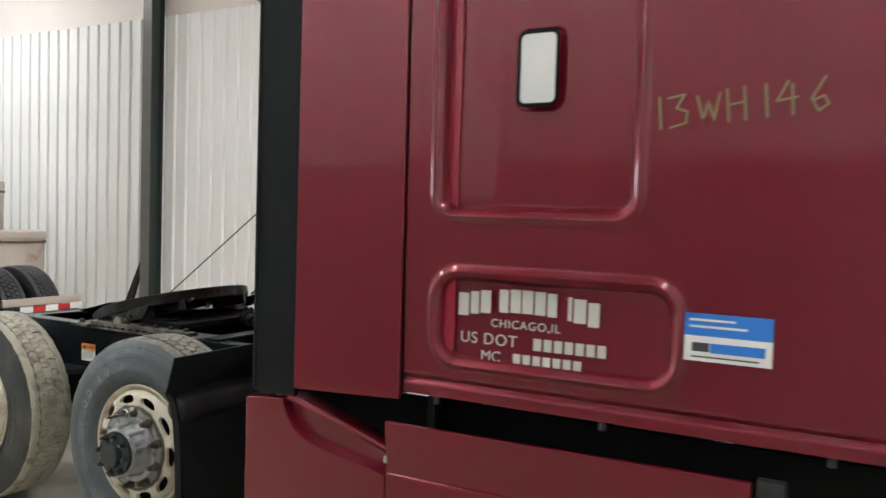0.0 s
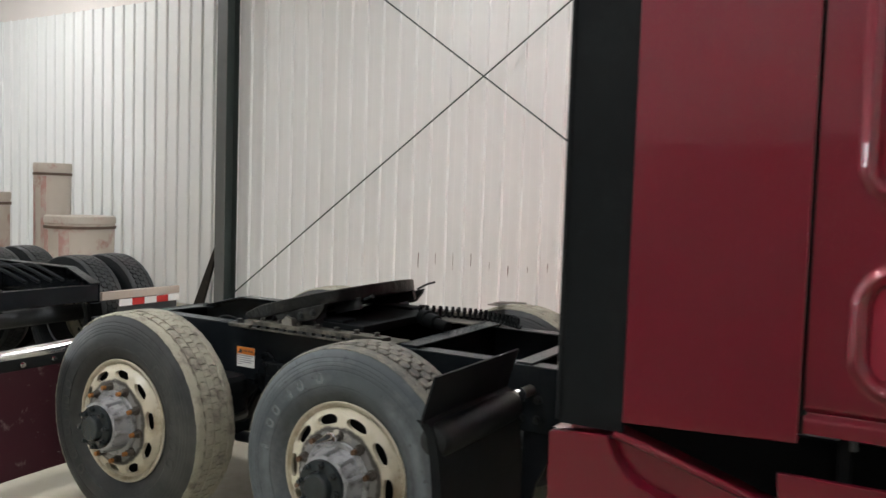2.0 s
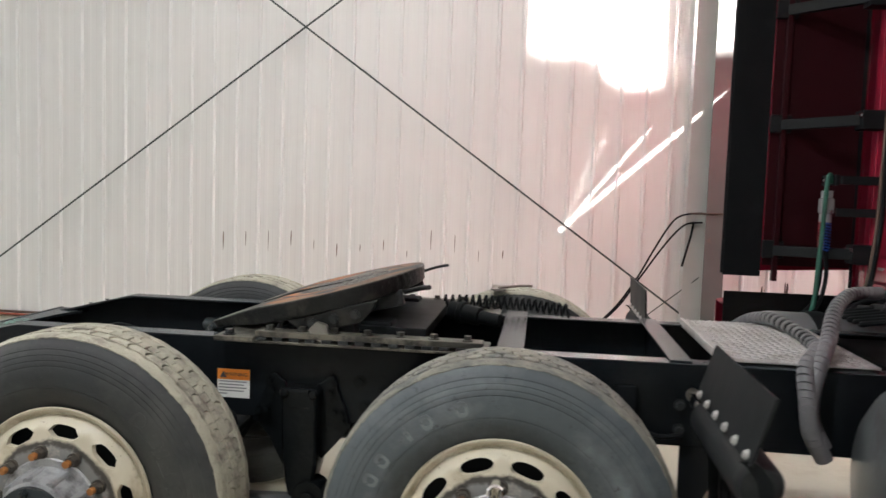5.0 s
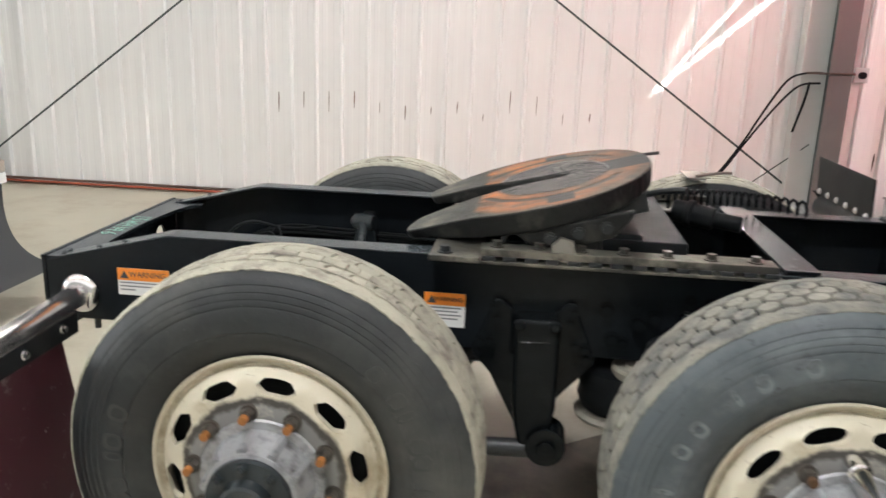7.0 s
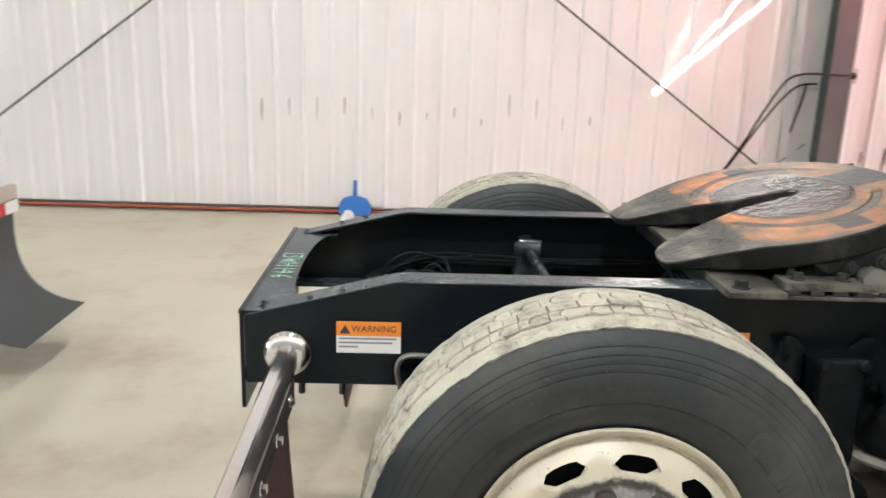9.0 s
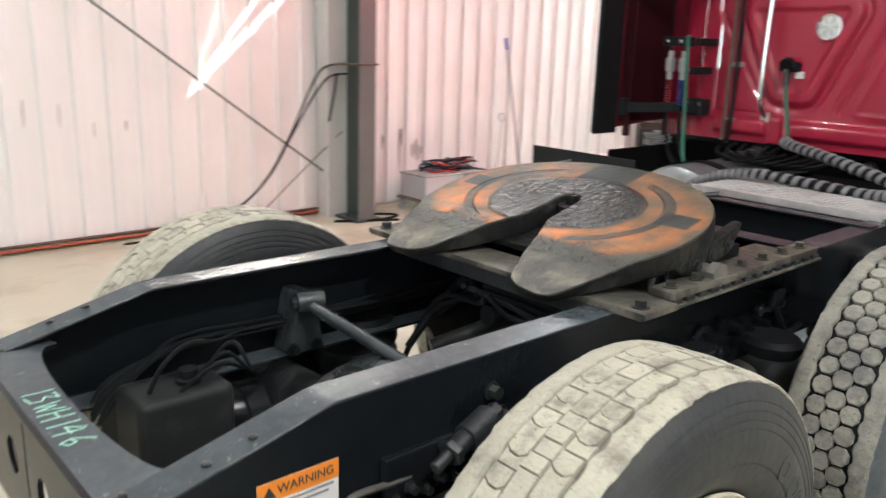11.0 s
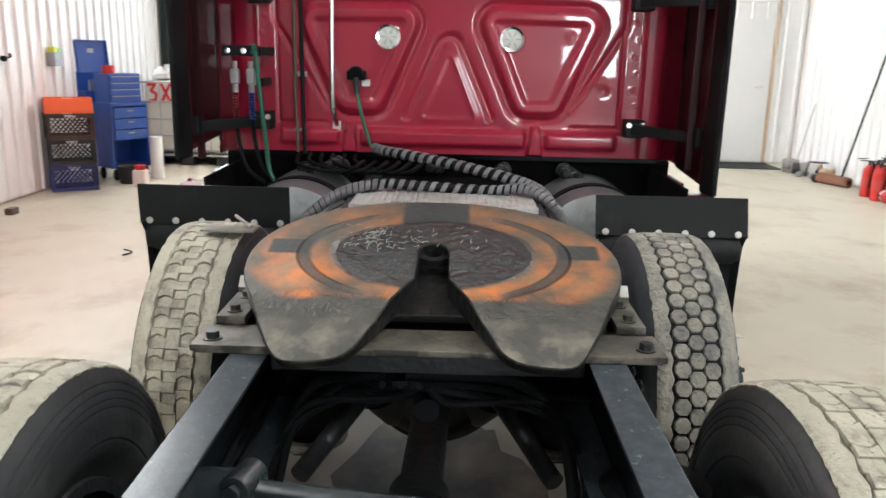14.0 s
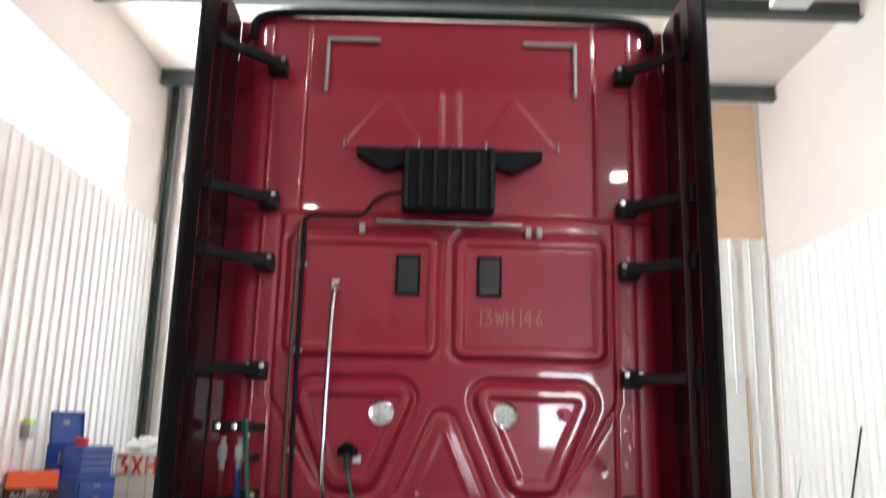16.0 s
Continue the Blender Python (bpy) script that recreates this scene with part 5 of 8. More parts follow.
# suspension hangers on the rails' outer faces
for s in (-1, 1):
    e = new("suspension_hanger")
    e.parent = truck
    e["label"] = "black cast suspension hanger bolted to the rail"
    bm = B()
    F = Matrix.Translation((0.618, s * 0.432, 0.72)) @ Matrix.Rotation(radians(90), 4, "X") @ (Matrix() if s < 0 else Matrix.Diagonal((1, 1, -1, 1)))
    outl = [(-0.046, 0.072), (0.068, 0.074), (0.074, 0.058), (0.072, -0.02), (0.074, -0.12), (0.074, -0.18), (0.066, -0.24), (0.058, -0.30), (0.034, -0.325), (0.0, -0.325), (-0.020, -0.30), (-0.036, -0.23), (-0.045, -0.16), (-0.046, -0.08), (-0.049, 0.0), (-0.052, 0.056)]
    prism(bm, outl, 0, 0.085, F)
    soften(bm, 0.014, 3)
    part("leg", bm, M_HANGER, e, "glossy black hanger leg")
    # shoulders and a cast mark on the leg
    for dx in (-0.036, 0.058):
        bm = B()
        lathe(bm, [(0.0, 0.0), (0.014, 0.0), (0.017, 0.006), (0.012, 0.013), (0.0, 0.015)], 14, "z", F @ pose(dx, 0.058, 0.083))
        part("shoulder", bm, M_HANGER, e)
    bm = B()
    prism(bm, [(-0.028, 0.006), (0.046, 0.008), (0.046, 0.013), (-0.028, 0.011)], 0.083, 0.0865, F)
    soften(bm, 0.002, 1)
    part("cast_mark", bm, M_HANGER, e)
    bm = B()
    prism(bm, [(-0.150, -0.050), (0.174, -0.050), (0.171, -0.066), (0.074, -0.180), (0.060, -0.235), (0.045, -0.29), (-0.020, -0.29), (-0.048, -0.235), (-0.110, -0.115), (-0.145, -0.075)], -0.03, 0.020, F)
    soften(bm, 0.006, 2)
    part("gusset", bm, M_HANGER, e)
    for k2, xa in ((-1, 0.512), (1, 0.725)):
        bm = B()
        wing = [(0.055, -0.11), (0.055, 0.060), (0.070, 0.066), (0.088, 0.085), (0.110, 0.086), (0.128, 0.03), (0.150, -0.02), (0.165, -0.065), (0.130, -0.10), (0.055, -0.13)]
        prism(bm, [(k2 * x, y) for x, y in wing], 0, 0.022, Matrix.Translation((0.62, s * 0.431, 0.74)) @ Matrix.Rotation(radians(90), 4, "X") @ (Matrix() if s < 0 else Matrix.Diagonal((1, 1, -1, 1))))
        soften(bm, 0.009, 2)
        part("flange", bm, M_HANGER, e)
        for dx, dz in ((0.0, 0.800), (-0.008 * k2, 0.770), (0.008 * k2, 0.705), (0.034 * k2, 0.700), (0.040 * k2, 0.672)):
            bolt(e, (xa + dx, s * 0.453, dz), 0.011, 0.024, (0, s, 0), M_HANGER)
    bm = B()
    cyl(bm, (0.672, s * 0.45, 0.440), (0.672, s * 0.545, 0.440), 0.055, 24)
    cyl(bm, (0.672, s * 0.545, 0.440), (0.672, s * 0.560, 0.440), 0.026, 12)
    soften(bm, 0.005, 2)
    part("bush", bm, M_HANGER, e)
    bm = B()
    cyl(bm, (0.40, s * 0.50, 0.405), (0.67, s * 0.50, 0.415), 0.026, 16)
    part("arm", bm, M_GREASE, e)
rng = random.Random(17)
for k in range(26):
    x, z = 0.50 + 0.028 * k + rng.uniform(-0.01, 0.01), 0.70 + 0.19 * rng.random()
    if abs(x - 0.62) > 0.19:
        bolt(truck, (x, -0.430, z), rng.choice((0.010, 0.013, 0.016)), rng.choice((0.018, 0.03)), (0, -1, 0), M_HANGER)
for k, x in enumerate((1.10, 1.68)):
    bm = B()
    box(bm, (x - 0.035, -0.462, 0.80 - 0.02 * (k % 2)), (x + 0.035, -0.430, 0.86), 0.010)
    part("rail_clamp", bm, M_BLACK, truck)
    bm = B()
    pipe(bm, [(x, -0.452, 0.80), (x + 0.03, -0.462, 0.74), (x + 0.10, -0.455, 0.70), (x + 0.18, -0.45, 0.71)], 0.009, 8)
    part("air_line", bm, M_RUBBER, truck)
for x in (1.02, 1.08, 1.15, 1.85, 1.92):
    for z in (0.72, 0.80):
        bolt(truck, (x, -0.430, z), 0.013, 0.02, (0, -1, 0), M_GREASE)
bm = B()
lathe(bm, [(0.0, 0.0), (0.075, 0.0), (0.085, 0.02), (0.085, 0.035), (0.07, 0.05), (0.0, 0.05)], 24, "z", pose(1.0, -0.50, 0.70))
part("air_bag_cap", bm, M_RUBBER, truck)

# ---- warning labels ----
def words(text, size, m, at, name="lettering", parent=None, depth=0.0006, spread=1.0):
    cu = bpy.data.curves.new(name, "FONT")
    cu.body, cu.size, cu.extrude, cu.align_x, cu.align_y, cu.space_character = text, size, depth, "CENTER", "CENTER", spread
    o = bpy.data.objects.new(name, cu)
    dg = bpy.context.evaluated_depsgraph_get()
    scene.collection.objects.link(o)
    dg.update()
    me = bpy.data.meshes.new_from_object(o.evaluated_get(bpy.context.evaluated_depsgraph_get()))
    bpy.data.objects.remove(o)
    me.materials.clear()
    me.materials.append(m)
    ob = new(name, me)
    if parent is not None:
        ob.parent = parent
    ob.matrix_basis = at
    return ob


M_FINEPRINT = mat("fine_print", (0.20, 0.20, 0.21), 0.6, var=0.3, scale=300)


def warning(x, z, w, hgt, side=-1, tilt=0.0):
    """A two-part label on the rail's outer face."""
    y = side * (RAIL_O + 0.001)
    F = Matrix.Translation((x, y, z)) @ pose(0, 0, 0, 90, 0, 0) @ pose(0, 0, 0, 0, 0, tilt)
    e = new("warning_label")
    e.parent = truck
    e.matrix_basis = F
    e["label"] = "orange and white warning label on the rail"
    bm = B()
    box(bm, (-w / 2, -hgt / 2, 0), (w / 2, hgt / 2, 0.0008))
    part("backing", bm, M_WHITE, e, flat=True)
    bm = B()
    box(bm, (-w / 2, hgt / 2 - 0.036, 0.0008), (w / 2, hgt / 2, 0.0016))
    part("band", bm, M_ORANGE, e, flat=True)
    words("WARNING", 0.0225 * w / 0.155, M_PRINT, pose(0.013 * w / 0.155, hgt / 2 - 0.018, 0.0018), parent=e, spread=1.0, depth=0.0008)
    bm = B()
    tri = [(-w / 2 + 0.008, hgt / 2 - 0.030), (-w / 2 + 0.034, hgt / 2 - 0.030), (-w / 2 + 0.021, hgt / 2 - 0.008)]
    prism(bm, tri, 0.0016, 0.0022)
    part("triangle", bm, M_PRINT, e, flat=True)
    rows_ = int((hgt - 0.040) / 0.0105)
    for k in range(rows_):
        bm = B()
        ln = w - 0.016 - (0.6 * w if k == rows_ - 1 else 0.01 * (k % 2))
        yy = hgt / 2 - 0.043 - 0.0105 * k
        box(bm, (-w / 2 + 0.006, yy - 0.0021, 0.0008), (-w / 2 + 0.006 + ln, yy + 0.0021, 0.0014))
        part("text_bar", bm, M_FINEPRINT, e, flat=True)
    return e


warning(-0.495, 0.790, 0.155, 0.080)
warning(0.374, 0.774, 0.114, 0.098)

# ---- rear mudflap hanger ----
M_BAR = mat("polished_bar", (0.80, 0.77, 0.78), 0.16, metal=0.95, var=0.05, scale=14, stain=(0.50, 0.46, 0.46), stain_at=(0.60, 0.80), sscale=16)
for s in (-1, 1):
    e = new("mudflap_hanger")
    e.parent = truck
    e["label"] = "chrome mudflap hanger with scuffed maroon flap"
    bm = B()
    yy0, yy1 = s * 0.435, s * 1.215
    prof = [(-0.026, -0.026), (-0.027, 0.004), (-0.013, 0.026), (0.010, 0.027), (0.026, 0.006), (0.026, -0.026)]
    A = [bm.verts.new((-0.690 + x, yy0, 0.748 + z)) for x, z in prof]
    C = [bm.verts.new((-0.690 + x, yy1, 0.720 + z)) for x, z in prof]
    for i in range(6):
        bm.faces.new((A[i], A[(i + 1) % 6], C[(i + 1) % 6], C[i]))
    bm.faces.new(A)
    bm.faces.new(C)
    soften(bm, 0.004, 2)
    part("arm", bm, M_BAR, e, "polished steel bar")
    bm = B()
    lathe(bm, [(0.0, 0), (0.055, 0), (0.058, 0.004), (0.05, 0.014), (0.035, 0.020), (0.0, 0.02)], 28, "y", pose(-0.690, s * 0.432, 0.745, 0, 0, 180 if s < 0 else 0))
    part("rosette", bm, M_CHROME, e)
    bm = B()
    box(bm, (-0.675, min(s * 0.50, s * 1.21), 0.652), (-0.663, max(s * 0.50, s * 1.21), 0.712), 0.003)
    part("clamp_bar", bm, M_DARKRUB, e)
    for k in range(4):
        bolt(e, (-0.663, s * (0.58 + 0.17 * k), 0.690 - 0.006 * k), 0.010, 0.014, (1, 0, 0), M_CHROME)
    bm = B()
    rows_ = []
    for k in range(13):
        z = 0.700 - 0.048 * k
        q = k / 12
        x = -0.677 - 0.015 * q + 0.05 * q * q
        inner = 0.585 - 0.055 * min(1, q * 2.2) + 0.02 * q * q
        rows_.append([bm.verts.new((x + d + 0.03 * ((y - 0.55) / 0.6) ** 2 * q, s * y, z)) for y in (inner, 0.75, 0.95, 1.16) for d in (0, 0.010)])
    for a, b in zip(rows_, rows_[1:]):
        for i in range(0, 6, 2):
            bm.faces.new((a[i], a[i + 2], b[i + 2], b[i]))
            bm.faces.new((a[i + 3], a[i + 1], b[i + 1], b[i + 3]))
        bm.faces.new((a[1], a[0], b[0], b[1]))
        bm.faces.new((a[6], a[7], b[7], b[6]))
    for a in (rows_[0], rows_[-1]):
        for i in range(0, 6, 2):
            bm.faces.new((a[i], a[i + 1], a[i + 3], a[i + 2]))
    part("flap", bm, M_MAROON, e, "scuffed maroon plastic flap")

# ---- deck plate with raised treads ----
bm = B()
box(bm, (1.990, -0.395, 0.940), (2.46, 0.395, 0.948), 0.002)
deck = part("deck_plate", bm, M_ALU, truck, "bright aluminium tread plate deck")
bm = B()
k = 0
for i in range(16):
    for j in range(29):
        cx, cy = 2.010 + i * 0.0280, -0.385 + j * 0.0275
        a = 0.8 if (i + j) % 2 else -0.8
        vs = box(bm, (-0.0120, -0.0034, 0.948), (0.0120, 0.0034, 0.9508), 0, Matrix.Translation((cx, cy, 0)) @ Matrix.Rotation(a, 4, "Z"))
tagged(part("raised_treads", bm, M_ALU, deck), kind="stuff")
bm = B()
box(bm, (1.980, -0.395, 0.925), (1.992, 0.395, 0.956), 0.003)
part("deck_edge", bm, M_ALU, truck)

# ---- quarter fenders ahead of the front drive wheels ----
for s in (-1, 1):
    e = new("quarter_fender")
    e.parent = truck
    e["label"] = "black plastic quarter fender with a bolted flat strip"
    m = pose(1.872, s * 0.92, 0.897, 0, 17 if s < 0 else -3, 0)
    bm = B()
    box(bm, (-0.004, -0.305, -0.022), (0.004, 0.305, 0.140), 0.002, m)
    part("strip", bm, M_DARKRUB, e)
    for k in range(6):
        bolt(e, m @ Vector((-0.004, -0.265 + 0.106 * k, -0.008)), 0.0095, 0.009, m.to_3x3() @ Vector((-1, 0, 0)), M_ALU)
    bm = B()
    prof = [(1.868, 0.885), (1.885, 0.872), (1.908, 0.84), (1.922, 0.77), (1.932, 0.68), (1.938, 0.56), (1.942, 0.42), (1.942, 0.27)]
    ring = []
    for i, (x, z) in enumerate(prof):
        ring.append([bm.verts.new((x + d, s * y, z)) for y in (0.62, 0.64, 1.19, 1.215) for d in (0.0 if y in (0.64, 1.19) else -0.025, 0.008)])
    for A, C in zip(ring, ring[1:]):
        for i in range(0, 6, 2):
            bm.faces.new((A[i], A[i + 2], C[i + 2], C[i]))
            bm.faces.new((A[i + 3], A[i + 1], C[i + 1], C[i + 3]))
        bm.faces.new((A[1], A[0], C[0], C[1]))
        bm.faces.new((A[6], A[7], C[7], C[6]))
    for A in (ring[0], ring[-1]):
        for i in range(0, 6, 2):
            bm.faces.new((A[i], A[i + 1], A[i + 3], A[i + 2]))
    fen = part("fender_panel", bm, M_RUBBER, e)
    bm = B()
    lathe(bm, [(0.0, -0.297), (0.026, -0.294), (0.046, -0.284), (0.056, -0.262), (0.058, -0.10), (0.058, 0.10), (0.056, 0.262), (0.046, 0.284), (0.026, 0.294), (0.0, 0.297)], 24, "y", pose(1.898, s * 0.915, 0.820))
    part("rolled_edge", bm, M_DARKRUB, fen)
    for k in range(4):
        bm = B()
        box(bm, (-0.005, -0.010, -0.10), (0.0, 0.010, 0.10), 0.002, pose(1.905, s * (0.82 + 0.09 * k), 0.60, 35 * s, 6, 0))
        part("rib", bm, M_DARKRUB, fen)
    bm = B()
    prism(bm, [(1.86, 0.672), (2.035, 0.672), (1.985, 0.585), (1.925, 0.47), (1.895, 0.36), (1.86, 0.36)], 0.40, 0.425, Matrix.Rotation(radians(90), 4, "X") @ Matrix.Diagonal((1, 1, -s, 1)))
    soften(bm, 0.004, 2)
    part("fender_bracket", bm, M_BLACK, e)
    bm = B()
    cyl(bm, (1.888, s * 0.43, 0.835), (1.888, s * 0.64, 0.840), 0.022, 16)
    part("stay", bm, M_STEEL, e)
    bm = B()
    cyl(bm, (1.888, s * 0.54, 0.838), (1.888, s * 0.60, 0.839), 0.030, 16)
    part("stay_clamp", bm, M_CHROME, e)

M_CHALK = mat("pale_green_marker", (0.30, 0.62, 0.48), 0.7, var=0.1)


def chalk(text, size, at, m=None, wide=0.034):
    """Hand-drawn figures out of thick strokes."""
    strokes = {"1": [[(0.2, 0), (0.2, 1)]], "3": [[(0, 0.95), (0.45, 1), (0.2, 0.6), (0.5, 0.45), (0.45, 0.1), (0, 0.0)]], "W": [[(0, 0.9), (0.12, 0.1), (0.28, 0.7), (0.42, 0.1), (0.6, 0.9)]],
               "H": [[(0, 0), (0, 1)], [(0, 0.5), (0.45, 0.55)], [(0.45, 0), (0.45, 1)]], "4": [[(0.3, 1), (0, 0.45), (0.5, 0.5)], [(0.4, 0.9), (0.38, 0)]], "6": [[(0.4, 1), (0.05, 0.4), (0.2, 0.02), (0.45, 0.2), (0.35, 0.45), (0.08, 0.35)]],
               "X": [[(0, 0), (0.5, 1)], [(0, 1), (0.5, 0)]]}
    bm = B()
    x = 0
    for ch in text:
        for st in strokes[ch]:
            pts = [((x + px) * size, py * size, 0.0) for px, py in st]
            for a, b in zip(pts, pts[1:]):
                d = Vector(b) - Vector(a)
                n = Vector((-d.y, d.x, 0)).normalized() * size * wide
                e = d.normalized() * size * 0.03
                vs = [bm.verts.new(Vector(p) + q) for p, q in ((a, n - e), (b, n + e), (b, -n + e), (a, -n - e))]
                bm.faces.new(vs)
        x += 0.46 if ch == "1" else 0.80
    return part("chalk_marking", bm, m or M_CHALK, truck, "hand-written figures in pale green marker", at=at, flat=True)


chalk("13WH146", 0.056, Matrix.Translation((-0.780, 0.10, 0.8515)) @ Matrix(((0, 1, 0, 0), (-1, 0, 0, 0), (0, 0, 1, 0), (0, 0, 0, 1))))

# ---- cab and sleeper ----
def sd_poly(Y, Z, pts):
    """Signed distance to a polygon, negative inside, on arrays."""
    d = np.full(Y.shape, 1e9)
    inside = np.zeros(Y.shape, bool)
    n = len(pts)
    for i in range(n):
        (ax, ay), (bx, by) = pts[i], pts[(i + 1) % n]
        ex, ey = bx - ax, by - ay
        wx, wy = Y - ax, Z - ay
        t = np.clip((wx * ex + wy * ey) / (ex * ex + ey * ey), 0, 1)
        d = np.minimum(d, np.hypot(wx - t * ex, wy - t * ey))
        c = ((ay > Z) != (by > Z)) & (Y < (bx - ax) * (Z - ay) / (by - ay + 1e-12) + ax)
        inside ^= c
    return np.where(inside, -d, d)


def sd_line(Y, Z, pts):
    d = np.full(Y.shape, 1e9)
    for (ax, ay), (bx, by) in zip(pts, pts[1:]):
        ex, ey = bx - ax, by - ay
        wx, wy = Y - ax, Z - ay
        t = np.clip((wx * ex + wy * ey) / (ex * ex + ey * ey), 0, 1)
        d = np.minimum(d, np.hypot(wx - t * ex, wy - t * ey))
    return d


def step(d, w):
    """1 well inside, 0 outside, smooth over the width w about d = 0."""
    t = np.clip(0.5 - d / w, 0, 1)
    return t * t * (3 - 2 * t)


def gauss(d, w):
    return np.exp(-(d / w) ** 2)


def sheet(us, vs, place, thick):
    """A pressed sheet over a grid, closed by a plain back."""
    bm = B()
    U, V = np.meshgrid(us, vs)
    P = place(U, V)
    grid = [[bm.verts.new(tuple(P[:, j, i])) for i in range(len(us))] for j in range(len(vs))]
    for j in range(len(vs) - 1):
        for i in range(len(us) - 1):
            bm.faces.new((grid[j][i], grid[j][i + 1], grid[j + 1][i + 1], grid[j + 1][i]))
    rim = grid[0] + [r[-1] for r in grid[1:]] + grid[-1][-2::-1] + [r[0] for r in grid[-2:0:-1]]
    low = [bm.verts.new(v.co + Vector(thick)) for v in rim]
    n = len(rim)
    for i in range(n):
        bm.faces.new((rim[i], low[i], low[(i + 1) % n], rim[(i + 1) % n]))
    bm.faces.new(low[::-1])
    return bm


CAB_B, CAB_T, BACK_X = 1.055, 3.83, 2.935


def back_relief(Y, Z):
    A = np.abs(Y)
    h = np.zeros(Y.shape)
    # two shields round the lamps
    d = sd_poly(A, Z, [(0.245, 1.715), (0.675, 1.710), (0.515, 1.345), (0.405, 1.345)]) - 0.088
    h += -0.016 * gauss(d - 0.014, 0.016) + 0.018 * step(d + 0.012, 0.030) - 0.014 * step(d + 0.072, 0.030)
    # pointed arch between them
    d = sd_poly(Y, Z, [(0.0, 1.590), (0.155, 1.240), (-0.155, 1.240)]) - 0.055
    lim = step(1.228 - Z, 0.02)
    h += (-0.013 * gauss(d - 0.010, 0.015)) * lim
    d2 = sd_poly(Y, Z, [(0.0, 1.535), (0.115, 1.255), (-0.115, 1.255)]) - 0.022
    h += 0.0035 * gauss(d2, 0.015)
    # upper twin panels
    d = sd_poly(A, Z, [(0.105, 2.515), (0.775, 2.515), (0.775, 1.995), (0.105, 1.995)]) - 0.070
    h += -0.012 * gauss(d - 0.010, 0.013) + 0.016 * step(d + 0.012, 0.026) - 0.014 * step(d + 0.062, 0.022)
    # side beads that run down and in
    d = sd_line(A, Z, [(0.895, 2.66), (0.895, 1.715), (0.630, 1.285)])
    h += -0.011 * gauss(d, 0.012)
    d = sd_line(A, Z, [(0.885, 1.70), (0.885, 1.205), (0.640, 1.205)])
    h += -0.007 * gauss(d, 0.007)
    # horizontal joint under the roof part, and its pressings
    h += -0.014 * gauss(Z - 2.685, 0.010)
    d = sd_poly(A, Z, [(0.345, 3.33), (0.545, 3.08), (0.195, 3.11)]) - 0.03
    h += 0.009 * step(d, 0.03)
    h += 0.008 * gauss(A - 0.045, 0.012) * step(Z - 3.40, 0.05) * step(3.08 - Z, 0.05)
    h += -0.008 * gauss(A - 0.80, 0.006) * step(2.70 - Z, 0.01)
    # ledge at the foot
    d = sd_poly(Y, Z, [(-0.855, 1.112), (-0.525, 1.112), (-0.525, 1.158), (-0.855, 1.158)]) - 0.014
    d = np.minimum(d, sd_poly(Y, Z, [(-0.385, 1.112), (0.435, 1.112), (0.435, 1.158), (-0.385, 1.158)]) - 0.014)
    d = np.minimum(d, sd_poly(Y, Z, [(0.585, 1.112), (0.855, 1.112), (0.855, 1.158), (0.585, 1.158)]) - 0.014)
    h += 0.024 * step(d, 0.026) + 0.012 * step(Z - 1.185, 0.02)
    for c in (-0.455, 0.510):
        d = sd_poly(Y, Z, [(c - 0.030, 1.065), (c + 0.030, 1.065), (c + 0.014, 1.195), (c - 0.014, 1.195)]) - 0.008
        h += 0.026 * step(d, 0.016)
    # rivet dimples on the side flanges and along the foot
    for k in range(30):
        z = 1.24 + 0.083 * k
        if z < 2.6:
            h += 0.0045 * gauss(np.hypot(A - 0.945 - 0.022 * (k % 2), Z - z), 0.009)
    for k in range(14):
        h += 0.0035 * gauss(np.hypot(A - 0.10 - 0.07 * k, Z - 1.183), 0.007)
    h += 0.006 * gauss(A - 0.990, 0.006)
    # small dents
    for (dy, dz, q) in ((-0.80, 1.40, -0.006), (-0.77, 1.44, 0.004), (-0.62, 1.66, 0.003), (0.30, 2.10, -0.003)):
        h += q * gauss(np.hypot(Y - dy, Z - dz), 0.022)
    return h


def back_place(Y, Z):
    A = np.abs(Y)
    x = BACK_X - back_relief(Y, Z)
    x = x + 0.20 * np.clip((A - 1.03) / 0.185, 0, 1) ** 2.6
    return np.stack([x, Y, Z])


ys = np.linspace(-1.195, 1.195, 300)
zs = np.linspace(CAB_B, CAB_T, 330)
part("back_panel", sheet(ys, zs, back_place, (0.03, 0, 0)), M_RED_LIT, truck, "glossy red pressed steel back wall of the sleeper")


def side_place(sign):
    def place(X, Z):
        h = np.zeros(X.shape)
        d = sd_poly(X, Z, [(3.118, 2.60), (3.620, 2.60), (3.620, 1.685), (3.118, 1.685)]) - 0.072
        h += -0.034 * step(d + 0.026, 0.019) + 0.015 * gauss(d, 0.012)
        d = sd_poly(X, Z, [(3.137, 1.350), (3.722, 1.350), (3.722, 1.240), (3.137, 1.240)]) - 0.092
        h += -0.034 * step(d + 0.026, 0.019) + 0.015 * gauss(d, 0.012)
        d = sd_poly(X, Z, [(3.335, 2.140), (3.412, 2.140), (3.412, 1.970), (3.335, 1.970)]) - 0.034
        h += -0.016 * step(d, 0.006)
        h += -0.014 * gauss(Z - 1.085, 0.010)
        bow = 0.012 * (1 - ((Z - 2.3) / 1.3) ** 2) - 0.10 * np.clip((Z - 3.3) / 0.55, 0, 1) ** 2.5
        return np.stack([X, sign * (1.208 + bow + h), Z])
    return place


